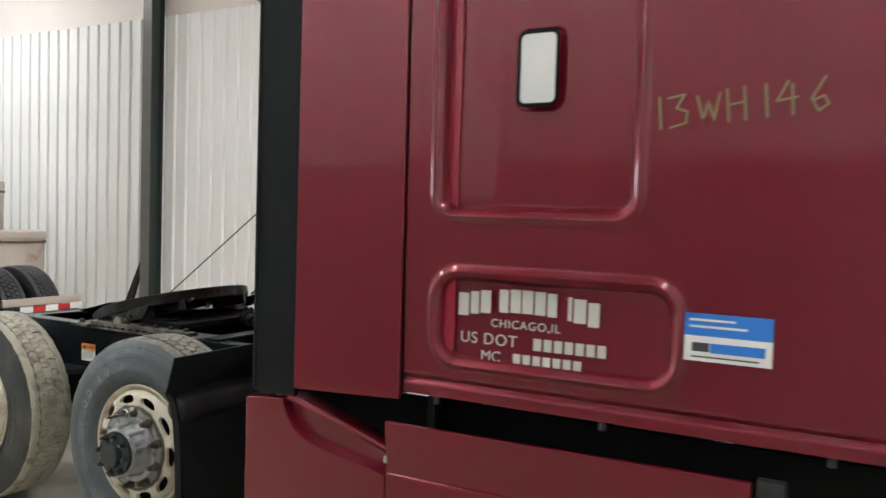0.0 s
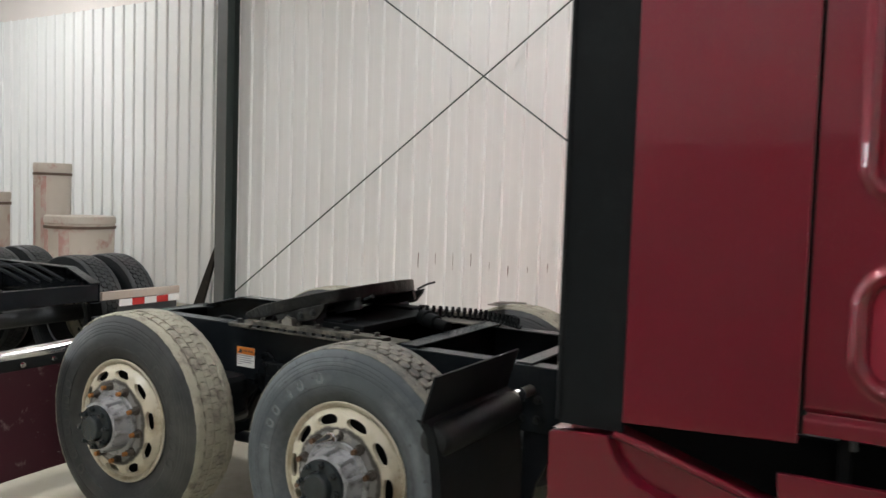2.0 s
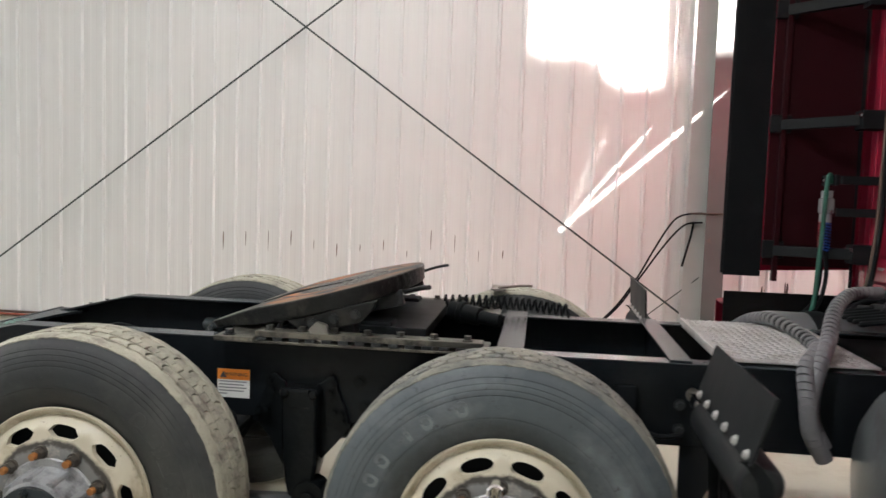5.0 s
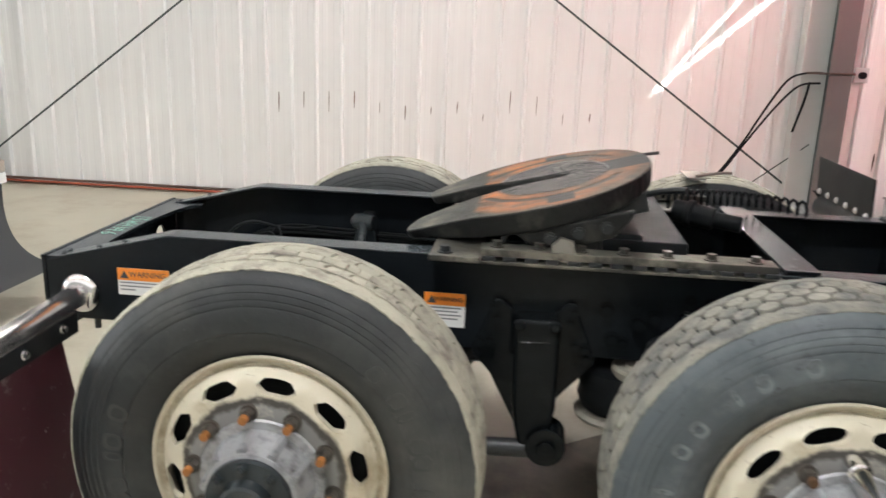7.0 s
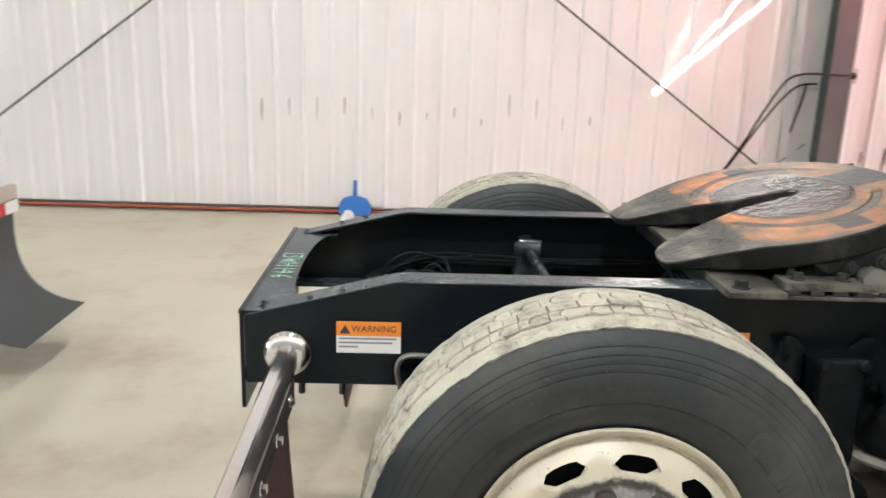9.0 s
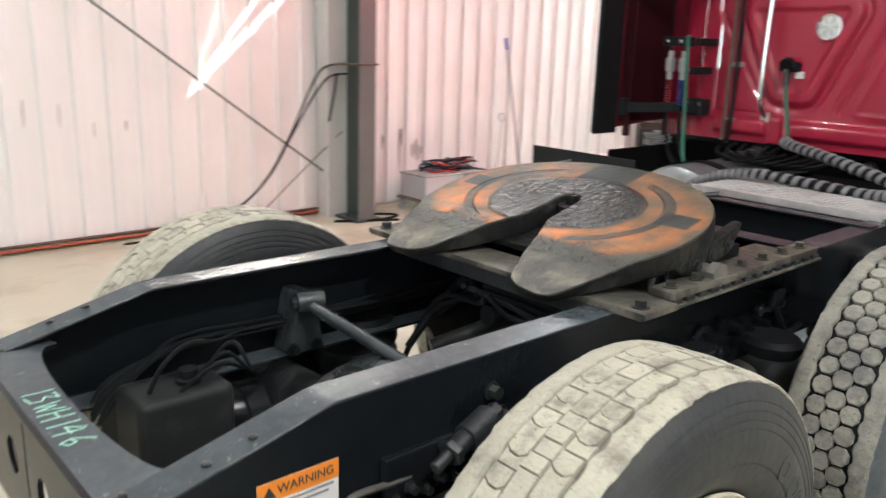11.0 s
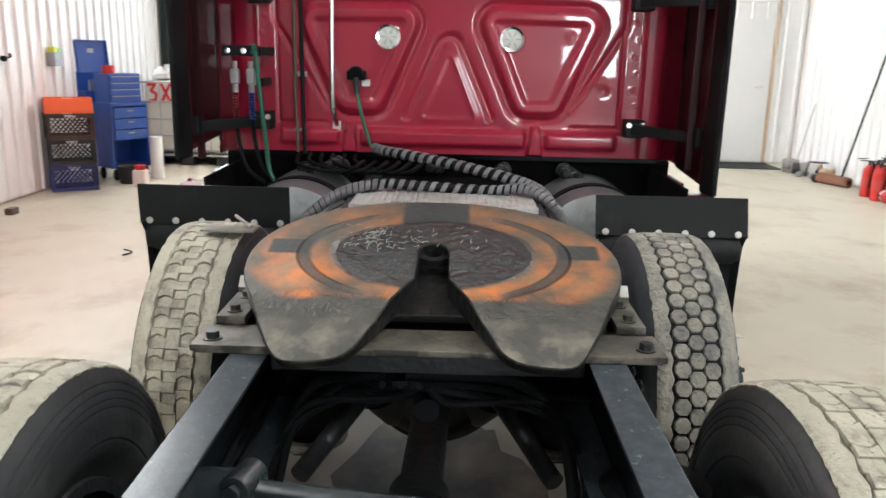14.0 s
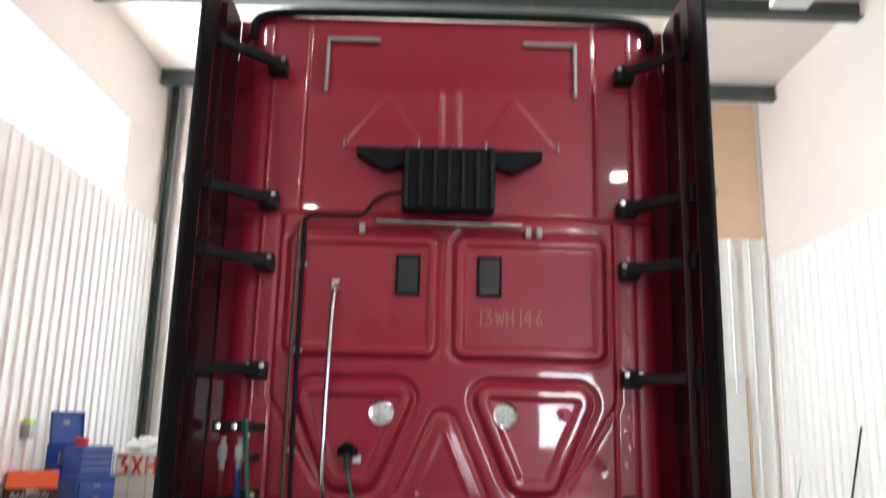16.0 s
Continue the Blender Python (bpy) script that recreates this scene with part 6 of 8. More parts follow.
for s in (-1, 1):
    xs_ = np.concatenate([np.linspace(2.941, 3.90, 215), np.linspace(3.92, 5.60, 60)])
    zs_ = np.concatenate([np.linspace(CAB_B - 0.02, 2.75, 340), np.linspace(2.77, CAB_T, 60)])
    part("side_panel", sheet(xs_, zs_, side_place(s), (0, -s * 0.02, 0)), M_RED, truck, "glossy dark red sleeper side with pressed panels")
bm = B()
box(bm, (2.98, -1.12, CAB_T - 0.04), (5.60, 1.12, CAB_T + 0.01), 0.015)
part("roof", bm, M_RED, truck, "red sleeper roof")
bm = B()
box(bm, (5.57, -1.19, CAB_B), (5.60, 1.19, CAB_T - 0.01))
part("front_wall", bm, M_RED, truck)
bm = B()
box(bm, (2.97, -1.17, CAB_B - 0.03), (5.58, 1.17, CAB_B + 0.0))
part("cab_floor", bm, M_BLACK, truck)
for x in (3.1, 5.3):
    for s in (-1, 1):
        bm = B()
        box(bm, (x - 0.06, s * 0.39 - 0.05, 0.925), (x + 0.06, s * 0.39 + 0.05, CAB_B - 0.02), 0.008)
        part("cab_mount", bm, M_RUBBER, truck)
# small vent windows in the sides, the dark gasket round each
for s in (-1, 1):
    y = s * 1.208
    bm = B()
    out = []
    for cx, cz, a0 in ((3.412, 2.140, 0), (3.335, 2.140, 90), (3.335, 1.970, 180), (3.412, 1.970, 270)):
        for q in range(7):
            a = radians(a0 + 15 * q)
            out.append((cx + 0.022 * math.cos(a), cz + 0.022 * math.sin(a)))
    prism(bm, out, -0.004, 0.004, Matrix.Translation((0, y, 0)) @ Matrix.Rotation(radians(90), 4, "X"))
    # right glass coloured pale to imitate the white it reflects
    part("vent_window", bm, mat("pale_reflection_glass", (0.62, 0.64, 0.63), 0.10, var=0.02, coat=0.5) if s < 0 else M_RUBBER, truck, "small pale vent window with rounded corners")
    bm = B()
    pipe(bm, [(x, y - s * -0.003, z) for x, z in out + out[:2]], 0.006, 6, steps=1)
    part("window_gasket", bm, M_RUBBER, truck)

# side extenders with rubber edges and their arms
for s in (-1, 1):
    bm = B()
    low = 0.960 if s < 0 else 1.068
    prism(bm, [(2.500, low + 0.030), (2.932, low + 0.052), (2.932, 3.83), (2.500, 3.83)], -0.012, 0.012, Matrix.Translation((0, s * 1.216, 0)) @ Matrix.Rotation(radians(90), 4, "X"))
    soften(bm, 0.003, 1)
    ext = part("side_extender", bm, M_RED, truck, "red side extender panel behind the sleeper")
    bm = B()
    box(bm, (2.318, s * 1.214 - 0.010, low), (2.502, s * 1.214 + 0.010, 3.84), 0.005)
    part("rubber_edge", bm, M_RUBBER, ext, "black rubber trailing edge")
    bm = B()
    pipe(bm, [(2.318, s * 1.218, low + 0.01), (2.318, s * 1.218, 2.0), (2.318, s * 1.214, 3.83)], 0.011, 8)
    part("edge_bead", bm, M_RUBBER, ext)
    bm = B()
    box(bm, (2.31, s * 1.232 - 0.004, 2.66), (2.50, s * 1.232 + 0.004, 2.70), 0.002)
    part("joint_strip", bm, M_GREY, ext)
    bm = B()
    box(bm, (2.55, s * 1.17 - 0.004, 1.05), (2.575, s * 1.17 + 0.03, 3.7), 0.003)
    part("stiffener", bm, M_RED_SHADED, ext)
    # thin added sheet that carries the shaded red of the inner face
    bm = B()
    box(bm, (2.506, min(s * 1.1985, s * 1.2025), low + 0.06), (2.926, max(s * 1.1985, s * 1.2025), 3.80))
    part("inner_face_shade", bm, M_RED_SHADED, ext, "inner face in red darkened to maroon for shade")
    for z in (1.215, 1.84, 2.40, 2.735, 3.50):
        e = new("extender_arm")
        e.parent = truck
        e["label"] = "black folding arm of the side extender"
        bm = B()
        box(bm, (2.83, s * 0.955 - 0.05, z - 0.045), (2.935, s * 0.955 + 0.05, z + 0.045), 0.008)
        part("foot", bm, M_DARKRUB, e)
        bm = B()
        a, b = Vector((2.86, s * 0.93, z)), Vector((2.55, s * 1.19, z - 0.01))
        d = (b - a)
        m = Matrix.Translation((a + b) / 2) @ d.to_track_quat("X", "Z").to_matrix().to_4x4()
        box(bm, (-d.length / 2, -0.018, -0.026), (d.length / 2, 0.018, 0.026), 0.005, m)
        part("arm", bm, M_DARKRUB, e)
        bm = B()
        box(bm, (2.50, s * 1.185 - 0.015, z - 0.05), (2.60, s * 1.185 + 0.018, z + 0.04), 0.006)
        part("pad", bm, M_DARKRUB, e)
        for dy in (-0.035, 0.035):
            bolt(e, (2.83, s * 0.955 + dy, z + 0.02), 0.010, 0.012, (-1, 0, 0), M_CHROME)
bm = B()
pipe(bm, [(2.93, -1.12, 3.70), (2.90, -1.05, 3.82), (2.90, -0.6, 3.845), (2.90, 0.6, 3.845), (2.90, 1.05, 3.82), (2.93, 1.12, 3.70)], 0.026, 10)
part("roof_trim", bm, M_RUBBER, truck, "black rubber trim along the roof edge")

# skirts
def skirt(outline, s, label):
    bm = B()
    prism(bm, outline, -0.010, 0.010, Matrix.Translation((0, s * 1.235, 0)) @ Matrix.Rotation(radians(90), 4, "X"))
    soften(bm, 0.006, 2)
    return part("side_skirt", bm, M_RED, truck, label)


for s in (-1, 1):
    dip = [(2.473, 0.937), (2.492, 0.895), (2.522, 0.855), (2.555, 0.832), (2.60, 0.815), (2.67, 0.802), (2.742, 0.790), (2.81, 0.778), (2.866, 0.766), (2.900, 0.757)]
    brow = [(2.478, 0.955), (2.59, 0.925), (2.695, 0.893), (2.80, 0.860), (2.893, 0.830), (2.900, 0.815)]
    sk = skirt([(2.298, 0.30), (2.298, 0.938), (2.40, 0.950), (2.468, 0.952)] + dip + [(2.905, 0.30)], s, "red chassis skirt panel with a leaf-shaped recess")
    bm = B()
    prism(bm, brow[:1] + dip + brow[::-1][:-1], -0.004, 0.004, Matrix.Translation((0, s * 1.200, 0)) @ Matrix.Rotation(radians(90), 4, "X"))
    part("recess", bm, M_RED, sk)
    bm = B()
    for (x0, z0), (x1, z1) in zip(dip, dip[1:]):
        bm.faces.new([bm.verts.new(p) for p in ((x0, s * 1.200, z0 + 0.006), (x1, s * 1.200, z1 + 0.006), (x1, s * 1.243, z1), (x0, s * 1.243, z0))])
        bm.faces.new([bm.verts.new(p) for p in ((x0, s * 1.200, z0), (x1, s * 1.200, z1), (x1, s * 1.243, z1 - 0.006), (x0, s * 1.243, z0 - 0.006))])
    bmesh.ops.remove_doubles(bm, verts=bm.verts, dist=1e-5)
    part("recess_edge", bm, M_RED, sk)
    bm = B()
    pipe(bm, [(x, s * (1.222 - 0.016 * i / 5), z) for i, (x, z) in enumerate(brow)], 0.011, 8)
    part("brow_edge", bm, M_RED, sk)
    bm = B()
    up = [(2.300, 0.940), (2.40, 0.951)] + brow[:-1]
    for (x0, z0), (x1, z1) in zip(up, up[1:]):
        for dz in (0.004, -0.004):
            bm.faces.new([bm.verts.new(p) for p in ((x0, s * 1.225, z0 + dz), (x1, s * 1.225, z1 + dz), (x1, s * 1.115, z1 + dz - 0.006), (x0, s * 1.115, z0 + dz - 0.006))])
    bmesh.ops.remove_doubles(bm, verts=bm.verts, dist=1e-5)
    part("top_flange", bm, M_RED, sk)
    bm = B()
    box(bm, (2.885, s * 1.222 - 0.012, 0.795), (2.910, s * 1.222 + 0.012, 0.820), 0.004)
    part("clip", bm, M_GREY, sk)
    sk = skirt([(2.912, 0.30), (2.906, 0.775), (2.892, 0.937), (4.02, 0.948), (4.02, 0.30)], s, "red chassis skirt panel")
    bm = B()
    box(bm, (2.912, min(s * 1.242, s * 1.262), 0.30), (4.02, max(s * 1.242, s * 1.262), 0.775), 0.010)
    part("lower_panel", bm, M_RED, sk)
    bm = B()
    box(bm, (4.03, min(s * 1.20, s * 1.235), 0.90), (4.10, max(s * 1.20, s * 1.235), 0.955), 0.004)
    part("skirt_bracket", bm, M_GREASE, truck)
    for x in (3.05, 3.6, 4.2):
        bm = B()
        cyl(bm, (x, s * 1.18, 1.005), (x, s * 1.18, 1.04), 0.012, 10)
        part("underside_stud", bm, M_GREASE, truck)
    # fuel tank with straps, standing on its hangers
    bm = B()
    lathe(bm, [(0.0, 2.33), (0.12, 2.335), (0.24, 2.355), (0.285, 2.39), (0.292, 2.43), (0.292, 3.80), (0.285, 3.85), (0.22, 3.89), (0.0, 3.90)], 44, "x", pose(0, s * 0.725, 0.665))
    tank = part("fuel_tank", bm, M_TANK, truck, "round aluminium fuel tank with black straps")
    for x in (2.62, 3.50):
        bm = B()
        lathe(bm, [(0.293, x - 0.035), (0.300, x - 0.035), (0.300, x + 0.035), (0.293, x + 0.035)], 44, "x", pose(0, s * 0.725, 0.665), True)
        part("strap", bm, M_RUBBER, tank)
        bm = B()
        box(bm, (x - 0.045, min(s * 0.425, s * 0.46), 0.42), (x + 0.045, max(s * 0.425, s * 0.46), 0.90), 0.006)
        part("tank_bracket", bm, M_BLACK, truck)
# near-black box added for the shade between rails ahead of the deck, with valves and air lines
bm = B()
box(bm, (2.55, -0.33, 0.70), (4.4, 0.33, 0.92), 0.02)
part("dark_filler_box", bm, M_SHADE_BLACK, truck)
for k, (y, z) in enumerate(((0.62, 1.02), (0.55, 1.0), (0.70, 0.98), (-0.25, 1.0), (-0.62, 1.0), (-0.70, 0.98), (0.1, 1.0))):
    bm = B()
    lathe(bm, [(0.0, 0.0), (0.016, 0.0), (0.020, 0.012), (0.020, 0.05), (0.030, 0.055), (0.030, 0.10), (0.040, 0.105), (0.040, 0.13), (0.0, 0.13)], 16, "x", pose(2.76 + 0.02 * k, y, z - 0.02, 0, 0, 25 * (k % 3 - 1)))
    part("valve", bm, M_GREASE, truck)
for k in range(6):
    bm = B()
    y0 = 0.78 - 0.06 * k
    pipe(bm, [(2.92, y0, 1.04), (2.80, y0 - 0.02, 1.0 + 0.015 * (k % 2)), (2.68, y0 - 0.18, 0.985), (2.62, y0 - 0.30, 1.0), (2.75, y0 - 0.36, 1.03)], 0.010, 8)
    part("air_line", bm, M_RUBBER, truck)

# near-black sheets added under the sleeper and behind the skirts to imitate the shade there
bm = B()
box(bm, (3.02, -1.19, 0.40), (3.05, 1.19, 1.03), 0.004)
part("under_cab_shade_sheet", bm, M_SHADE_BLACK, truck)
for s in (-1, 1):
    bm = B()
    box(bm, (2.955, min(s * 1.10, s * 1.196), 1.045), (2.985, max(s * 1.10, s * 1.196), CAB_T - 0.02), 0.004)
    part("corner_post", bm, M_RED, truck)
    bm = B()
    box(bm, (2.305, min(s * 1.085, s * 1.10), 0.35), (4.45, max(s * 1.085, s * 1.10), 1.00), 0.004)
    part("skirt_shade_sheet", bm, M_SHADE_BLACK, truck)
    bm = B()
    box(bm, (2.927, min(s * 1.196, s * 1.200), 1.03), (2.946, max(s * 1.196, s * 1.200), CAB_T - 0.03))
    part("seam_strip", bm, M_RUBBER, truck)

# things on the back wall
def lamp_unit(y, z):
    e = new("work_lamp")
    e.parent = truck
    e["label"] = "round clear work lamp with chrome ring"
    bm = B()
    lathe(bm, [(0.050, 0.0), (0.066, 0.0), (0.068, -0.008), (0.062, -0.018), (0.050, -0.016)], 32, "x", pose(BACK_X + 0.0, y, z), True)
    part("ring", bm, M_CHROME, e)
    bm = B()
    lathe(bm, [(0.0, -0.017), (0.018, -0.016), (0.050, -0.011), (0.050, 0.0), (0.0, 0.0)], 32, "x", pose(BACK_X - 0.004, y, z))
    part("lens", bm, mat("clear_lens", (0.60, 0.62, 0.60), 0.30, metal=0.1, var=0.3, scale=45, bump=0.5, bscale=70), e)
    for k in range(12):
        bm = B()
        box(bm, (-0.0015, 0.016, -0.0018), (0.0015, 0.047, 0.0018), 0, pose(BACK_X - 0.0185, y, z, 30 * k, 0, 0))
        part("lens_rib", bm, M_WHITE if k % 2 else M_GREY, e, flat=True)
    return e


lamp_unit(0.314, 1.645)
lamp_unit(-0.316, 1.645)
for y0 in (0.204, -0.226):
    bm = B()
    box(bm, (BACK_X - 0.016, y0 - 0.062, 2.255), (BACK_X + 0.004, y0 + 0.062, 2.465), 0.012, None, 3)
    win_ = part("rear_window", bm, mat("dark_glass", (0.010, 0.012, 0.013), 0.30, var=0.1), truck, "small dark rear window")
    bm = B()
    pipe(bm, [(BACK_X - 0.015, y0 + a * 0.058, 2.36 + b * 0.101) for a, b in ((1, 0), (1, 0.9), (0.85, 1), (-0.85, 1), (-1, 0.9), (-1, -0.9), (-0.85, -1), (0.85, -1), (1, -0.9), (1, 0))], 0.007, 6, steps=2)
    part("gasket", bm, M_RUBBER, win_)
vent = new("roof_vent_unit")
vent.parent = truck
vent["label"] = "black ribbed plastic vent unit with side wings"
bm = B()
box(bm, (2.81, -0.245, 2.69), (2.93, 0.245, 3.035), 0.012)
part("housing", bm, M_RUBBER, vent)
for k in range(7):
    y = -0.225 + 0.075 * k
    bm = B()
    box(bm, (2.785, y - 0.010, 2.695), (2.815, y + 0.010, 3.03), 0.004)
    part("rib", bm, M_DARKRUB, vent)
bm = B()
box(bm, (2.80, -0.060, 2.80), (2.83, 0.060, 2.92), 0.004)
part("boss", bm, M_RUBBER, vent)
for s in (-1, 1):
    bm = B()
    outl = [(s * 0.24, 3.04), (s * 0.50, 3.05), (s * 0.50, 3.00), (s * 0.34, 2.915), (s * 0.24, 2.95)]
    prism(bm, outl, -0.03, 0.03, Matrix.Translation((2.89, 0, 0)) @ Matrix(((0, 0, 1, 0), (1, 0, 0, 0), (0, 1, 0, 0), (0, 0, 0, 1))))
    soften(bm, 0.006, 2)
    part("wing", bm, M_RUBBER, vent)
bm = B()
cyl(bm, (2.875, -0.39, 2.628), (2.875, 0.38, 2.632), 0.017, 14)
part("cross_bar", bm, M_CHROME, truck, "bright cross bar on the sleeper back")
for y in (0.455, -0.43, -0.49):
    bm = B()
    box(bm, (2.90, y - 0.016, 2.575), (2.94, y + 0.016, 2.63), 0.004)
    part("bar_clip", bm, M_GREY, truck)
for s in (-1, 1):
    bm = B()
    box(bm, (2.90, min(s * 0.40, s * 0.69), 3.68), (2.925, max(s * 0.40, s * 0.69), 3.70), 0.004)
    box(bm, (2.90, s * 0.69 - 0.010, 3.38), (2.925, s * 0.69 + 0.010, 3.70), 0.004)
    part("corner_rail", bm, M_GREY, truck, "bright angled rail near the roof")
for y in (0.575, 0.167, -0.199, -0.595):
    bm = B()
    box(bm, (2.915, y - 0.006, 3.06), (2.94, y + 0.006, 3.11), 0.002)
    part("clip", bm, M_CHROME, truck)
# chrome grab pipe
bm = B()
pipe(bm, [(2.925, 0.572, 2.30), (2.905, 0.574, 2.285), (2.875, 0.584, 2.20), (2.870, 0.592, 1.80), (2.868, 0.594, 1.35), (2.880, 0.588, 1.25), (2.912, 0.582, 1.205), (2.928, 0.580, 1.19)], 0.0135, 12)
grab = part("grab_pipe", bm, M_CHROME, truck, "bright vertical grab pipe")
for z in (2.30, 1.19):
    bm = B()
    box(bm, (2.915, 0.560, z - 0.025), (2.932, 0.602, z + 0.025), 0.004)
    part("foot", bm, M_ALU, grab)
bm = B()
pipe(bm, [(2.905, 0.785, 2.63), (2.90, 0.785, 2.4), (2.89, 0.788, 1.8), (2.88, 0.785, 1.35), (2.86, 0.775, 1.15), (2.84, 0.77, 1.06)], 0.010, 10)
part("brown_pipe", bm, M_BROWNPIPE, truck)
bm = B()
pipe(bm, [(2.87, 0.20, 2.80), (2.885, 0.32, 2.79), (2.89, 0.40, 2.74), (2.89, 0.46, 2.67), (2.89, 0.60, 2.665), (2.895, 0.74, 2.655), (2.90, 0.757, 2.55), (2.89, 0.755, 1.9), (2.885, 0.750, 1.4), (2.86, 0.74, 1.15), (2.84, 0.735, 1.05)], 0.011, 10)
part("black_line", bm, M_RUBBER, truck)
for z in (2.40, 1.95, 1.45, 1.16):
    bm = B()
    box(bm, (2.90, 0.735, z - 0.012), (2.935, 0.80, z + 0.012), 0.003)
    part("pipe_clip", bm, M_GREY, truck)
# electrical socket
bm = B()
box(bm, (2.885, 0.425, 1.425), (2.93, 0.525, 1.475), 0.010)
cyl(bm, (2.885, 0.475, 1.465), (2.86, 0.475, 1.455), 0.036, 20)
sock = part("cable_socket", bm, M_RUBBER, truck, "black electrical socket with green cable")
bm = B()
cyl(bm, (2.872, 0.475, 1.44), (2.872, 0.468, 1.36), 0.016, 12)
part("plug", bm, M_GREASE, sock)
bm = B()
pipe(bm, [(2.872, 0.468, 1.37), (2.86, 0.45, 1.28), (2.84, 0.42, 1.18), (2.80, 0.39, 1.11), (2.74, 0.36, 1.10)], 0.010, 8)
part("green_cable", bm, M_GREEN, sock)
bm = B()
box(bm, (2.926, 0.408, 1.395), (2.9275, 0.450, 1.43))
part("small_label", bm, M_WHITE, truck, "small white and yellow label", flat=True)
# gladhand bracket with air couplings
glad = new("air_coupling_bracket")
glad.parent = truck
glad["label"] = "black bracket holding red and blue air couplings"
for lo, hi in (((2.74, 0.93, 1.535), (2.76, 1.12, 1.585)), ((2.76, 0.90, 1.54), (2.94, 0.93, 1.58)), ((2.75, 0.92, 1.39), (2.94, 0.94, 1.43))):
    bm = B()
    box(bm, lo, hi, 0.004)
    part("bracket", bm, M_DARKRUB, glad)
for y, col in ((1.055, mat("dull_red_plastic", (0.24, 0.02, 0.025), 0.5)), (0.975, M_BLUE)):
    bm = B()
    box(bm, (2.715, y - 0.022, 1.40), (2.755, y + 0.022, 1.475), 0.010)
    cyl(bm, (2.735, y, 1.47), (2.735, y, 1.51), 0.014, 12)
    cyl(bm, (2.735, y, 1.40), (2.735, y, 1.36), 0.016, 12)
    part("gladhand", bm, M_GREY, glad)
    bm = B()
    pts = []
    for k in range(66):
        a = k * 0.95
        pts.append((2.735 + 0.014 * math.cos(a), y + 0.014 * math.sin(a), 1.365 - 0.0021 * k))
    pipe(bm, pts, 0.0042, 5, steps=1)
    part("spring_guard", bm, col, glad)
    bm = B()
    pipe(bm, [(2.735, y, 1.37), (2.735, y, 1.22), (2.74, y - 0.01, 1.10), (2.70, y - 0.06, 0.98), (2.62, y - 0.16, 0.93)], 0.010, 8)
    part("air_hose", bm, M_RUBBER, glad)
bm = B()
pipe(bm, [(2.735, 0.965, 1.545), (2.725, 0.955, 1.585), (2.71, 0.945, 1.55), (2.70, 0.93, 1.40), (2.68, 0.90, 1.15), (2.66, 0.875, 0.97), (2.60, 0.80, 0.90)], 0.011, 8)
part("green_cable", bm, M_GREEN, glad)
for y, z in ((1.09, 1.56), (1.01, 1.56), (0.95, 1.41)):
    bolt(glad, (2.74, y, z), 0.010, 0.010, (-1, 0, 0), M_CHROME)


def wrapped(pts, name):
    """A hose in a wound sleeve: pale wrap with dark gaps."""
    bm = B()
    line = pipe(bm, pts, 0.022, 12, steps=8)
    hose = part(name, bm, M_RUBBER, truck, "hose bundle in grey spiral wrap")
    bm = B()
    up = Vector((0, 0, 1))
    length = sum((q - p).length for p, q in zip(line, line[1:]))
    turns, prev = length / 0.031, None
    N_ = int(turns * 14)
    for k in range(N_):
        u = k / (N_ - 1) * (len(line) - 1.001)
        i = int(u)
        p = line[i].lerp(line[i + 1], u - i)
        d = (line[i + 1] - line[i]).normalized()
        a = d.cross(up).normalized()
        b = a.cross(d)
        ang = 2 * math.pi * k / 14
        o = a * math.cos(ang) + b * math.sin(ang)
        ring = [bm.verts.new(p + o * r + d * e) for r, e in ((0.021, -0.0115), (0.0262, -0.0105), (0.0262, 0.0105), (0.021, 0.0115))]
        if prev:
            for q in range(3):
                bm.faces.new((prev[q], prev[q + 1], ring[q + 1], ring[q]))
        prev = ring
    part("spiral_wrap", bm, M_HOSE, hose)
    return hose


wrapped([(2.74, 0.36, 1.10), (2.62, 0.30, 1.10), (2.50, 0.10, 1.085), (2.40, -0.12, 1.055), (2.32, -0.33, 1.015), (2.265, -0.44, 0.97), (2.228, -0.49, 0.89), (2.225, -0.50, 0.80), (2.27, -0.49, 0.71)], "wrapped_hose")
wrapped([(2.20, 0.62, 0.84), (2.24, 0.53, 0.915), (2.28, 0.42, 0.965), (2.32, 0.28, 0.985), (2.35, 0.06, 0.972), (2.33, -0.20, 0.965), (2.28, -0.36, 0.985), (2.215, -0.46, 0.945), (2.205, -0.525, 0.86), (2.215, -0.54, 0.77), (2.26, -0.53, 0.69)], "wrapped_hose")

chalk("13WH146", 0.105, Matrix.Translation((3.725, -1.2235, 1.865)) @ pose(0, 0, 0, 90, 0, 0) @ pose(0, 0, 0, 0, 0, 5) @ Matrix.Diagonal((0.90, 0.80, 1, 1)), mat("yellow_green_marker", (0.24, 0.185, 0.09), 0.7, var=0.15))
chalk("13WH146", 0.085, Matrix.Translation((BACK_X - 0.0045, -0.17, 2.10)) @ Matrix(((0, 0, -1, 0), (-1, 0, 0, 0), (0, 1, 0, 0), (0, 0, 0, 1))) @ Matrix.Diagonal((0.86, 1, 1, 1)), mat("faded_marker", (0.40, 0.26, 0.13), 0.7, var=0.15))

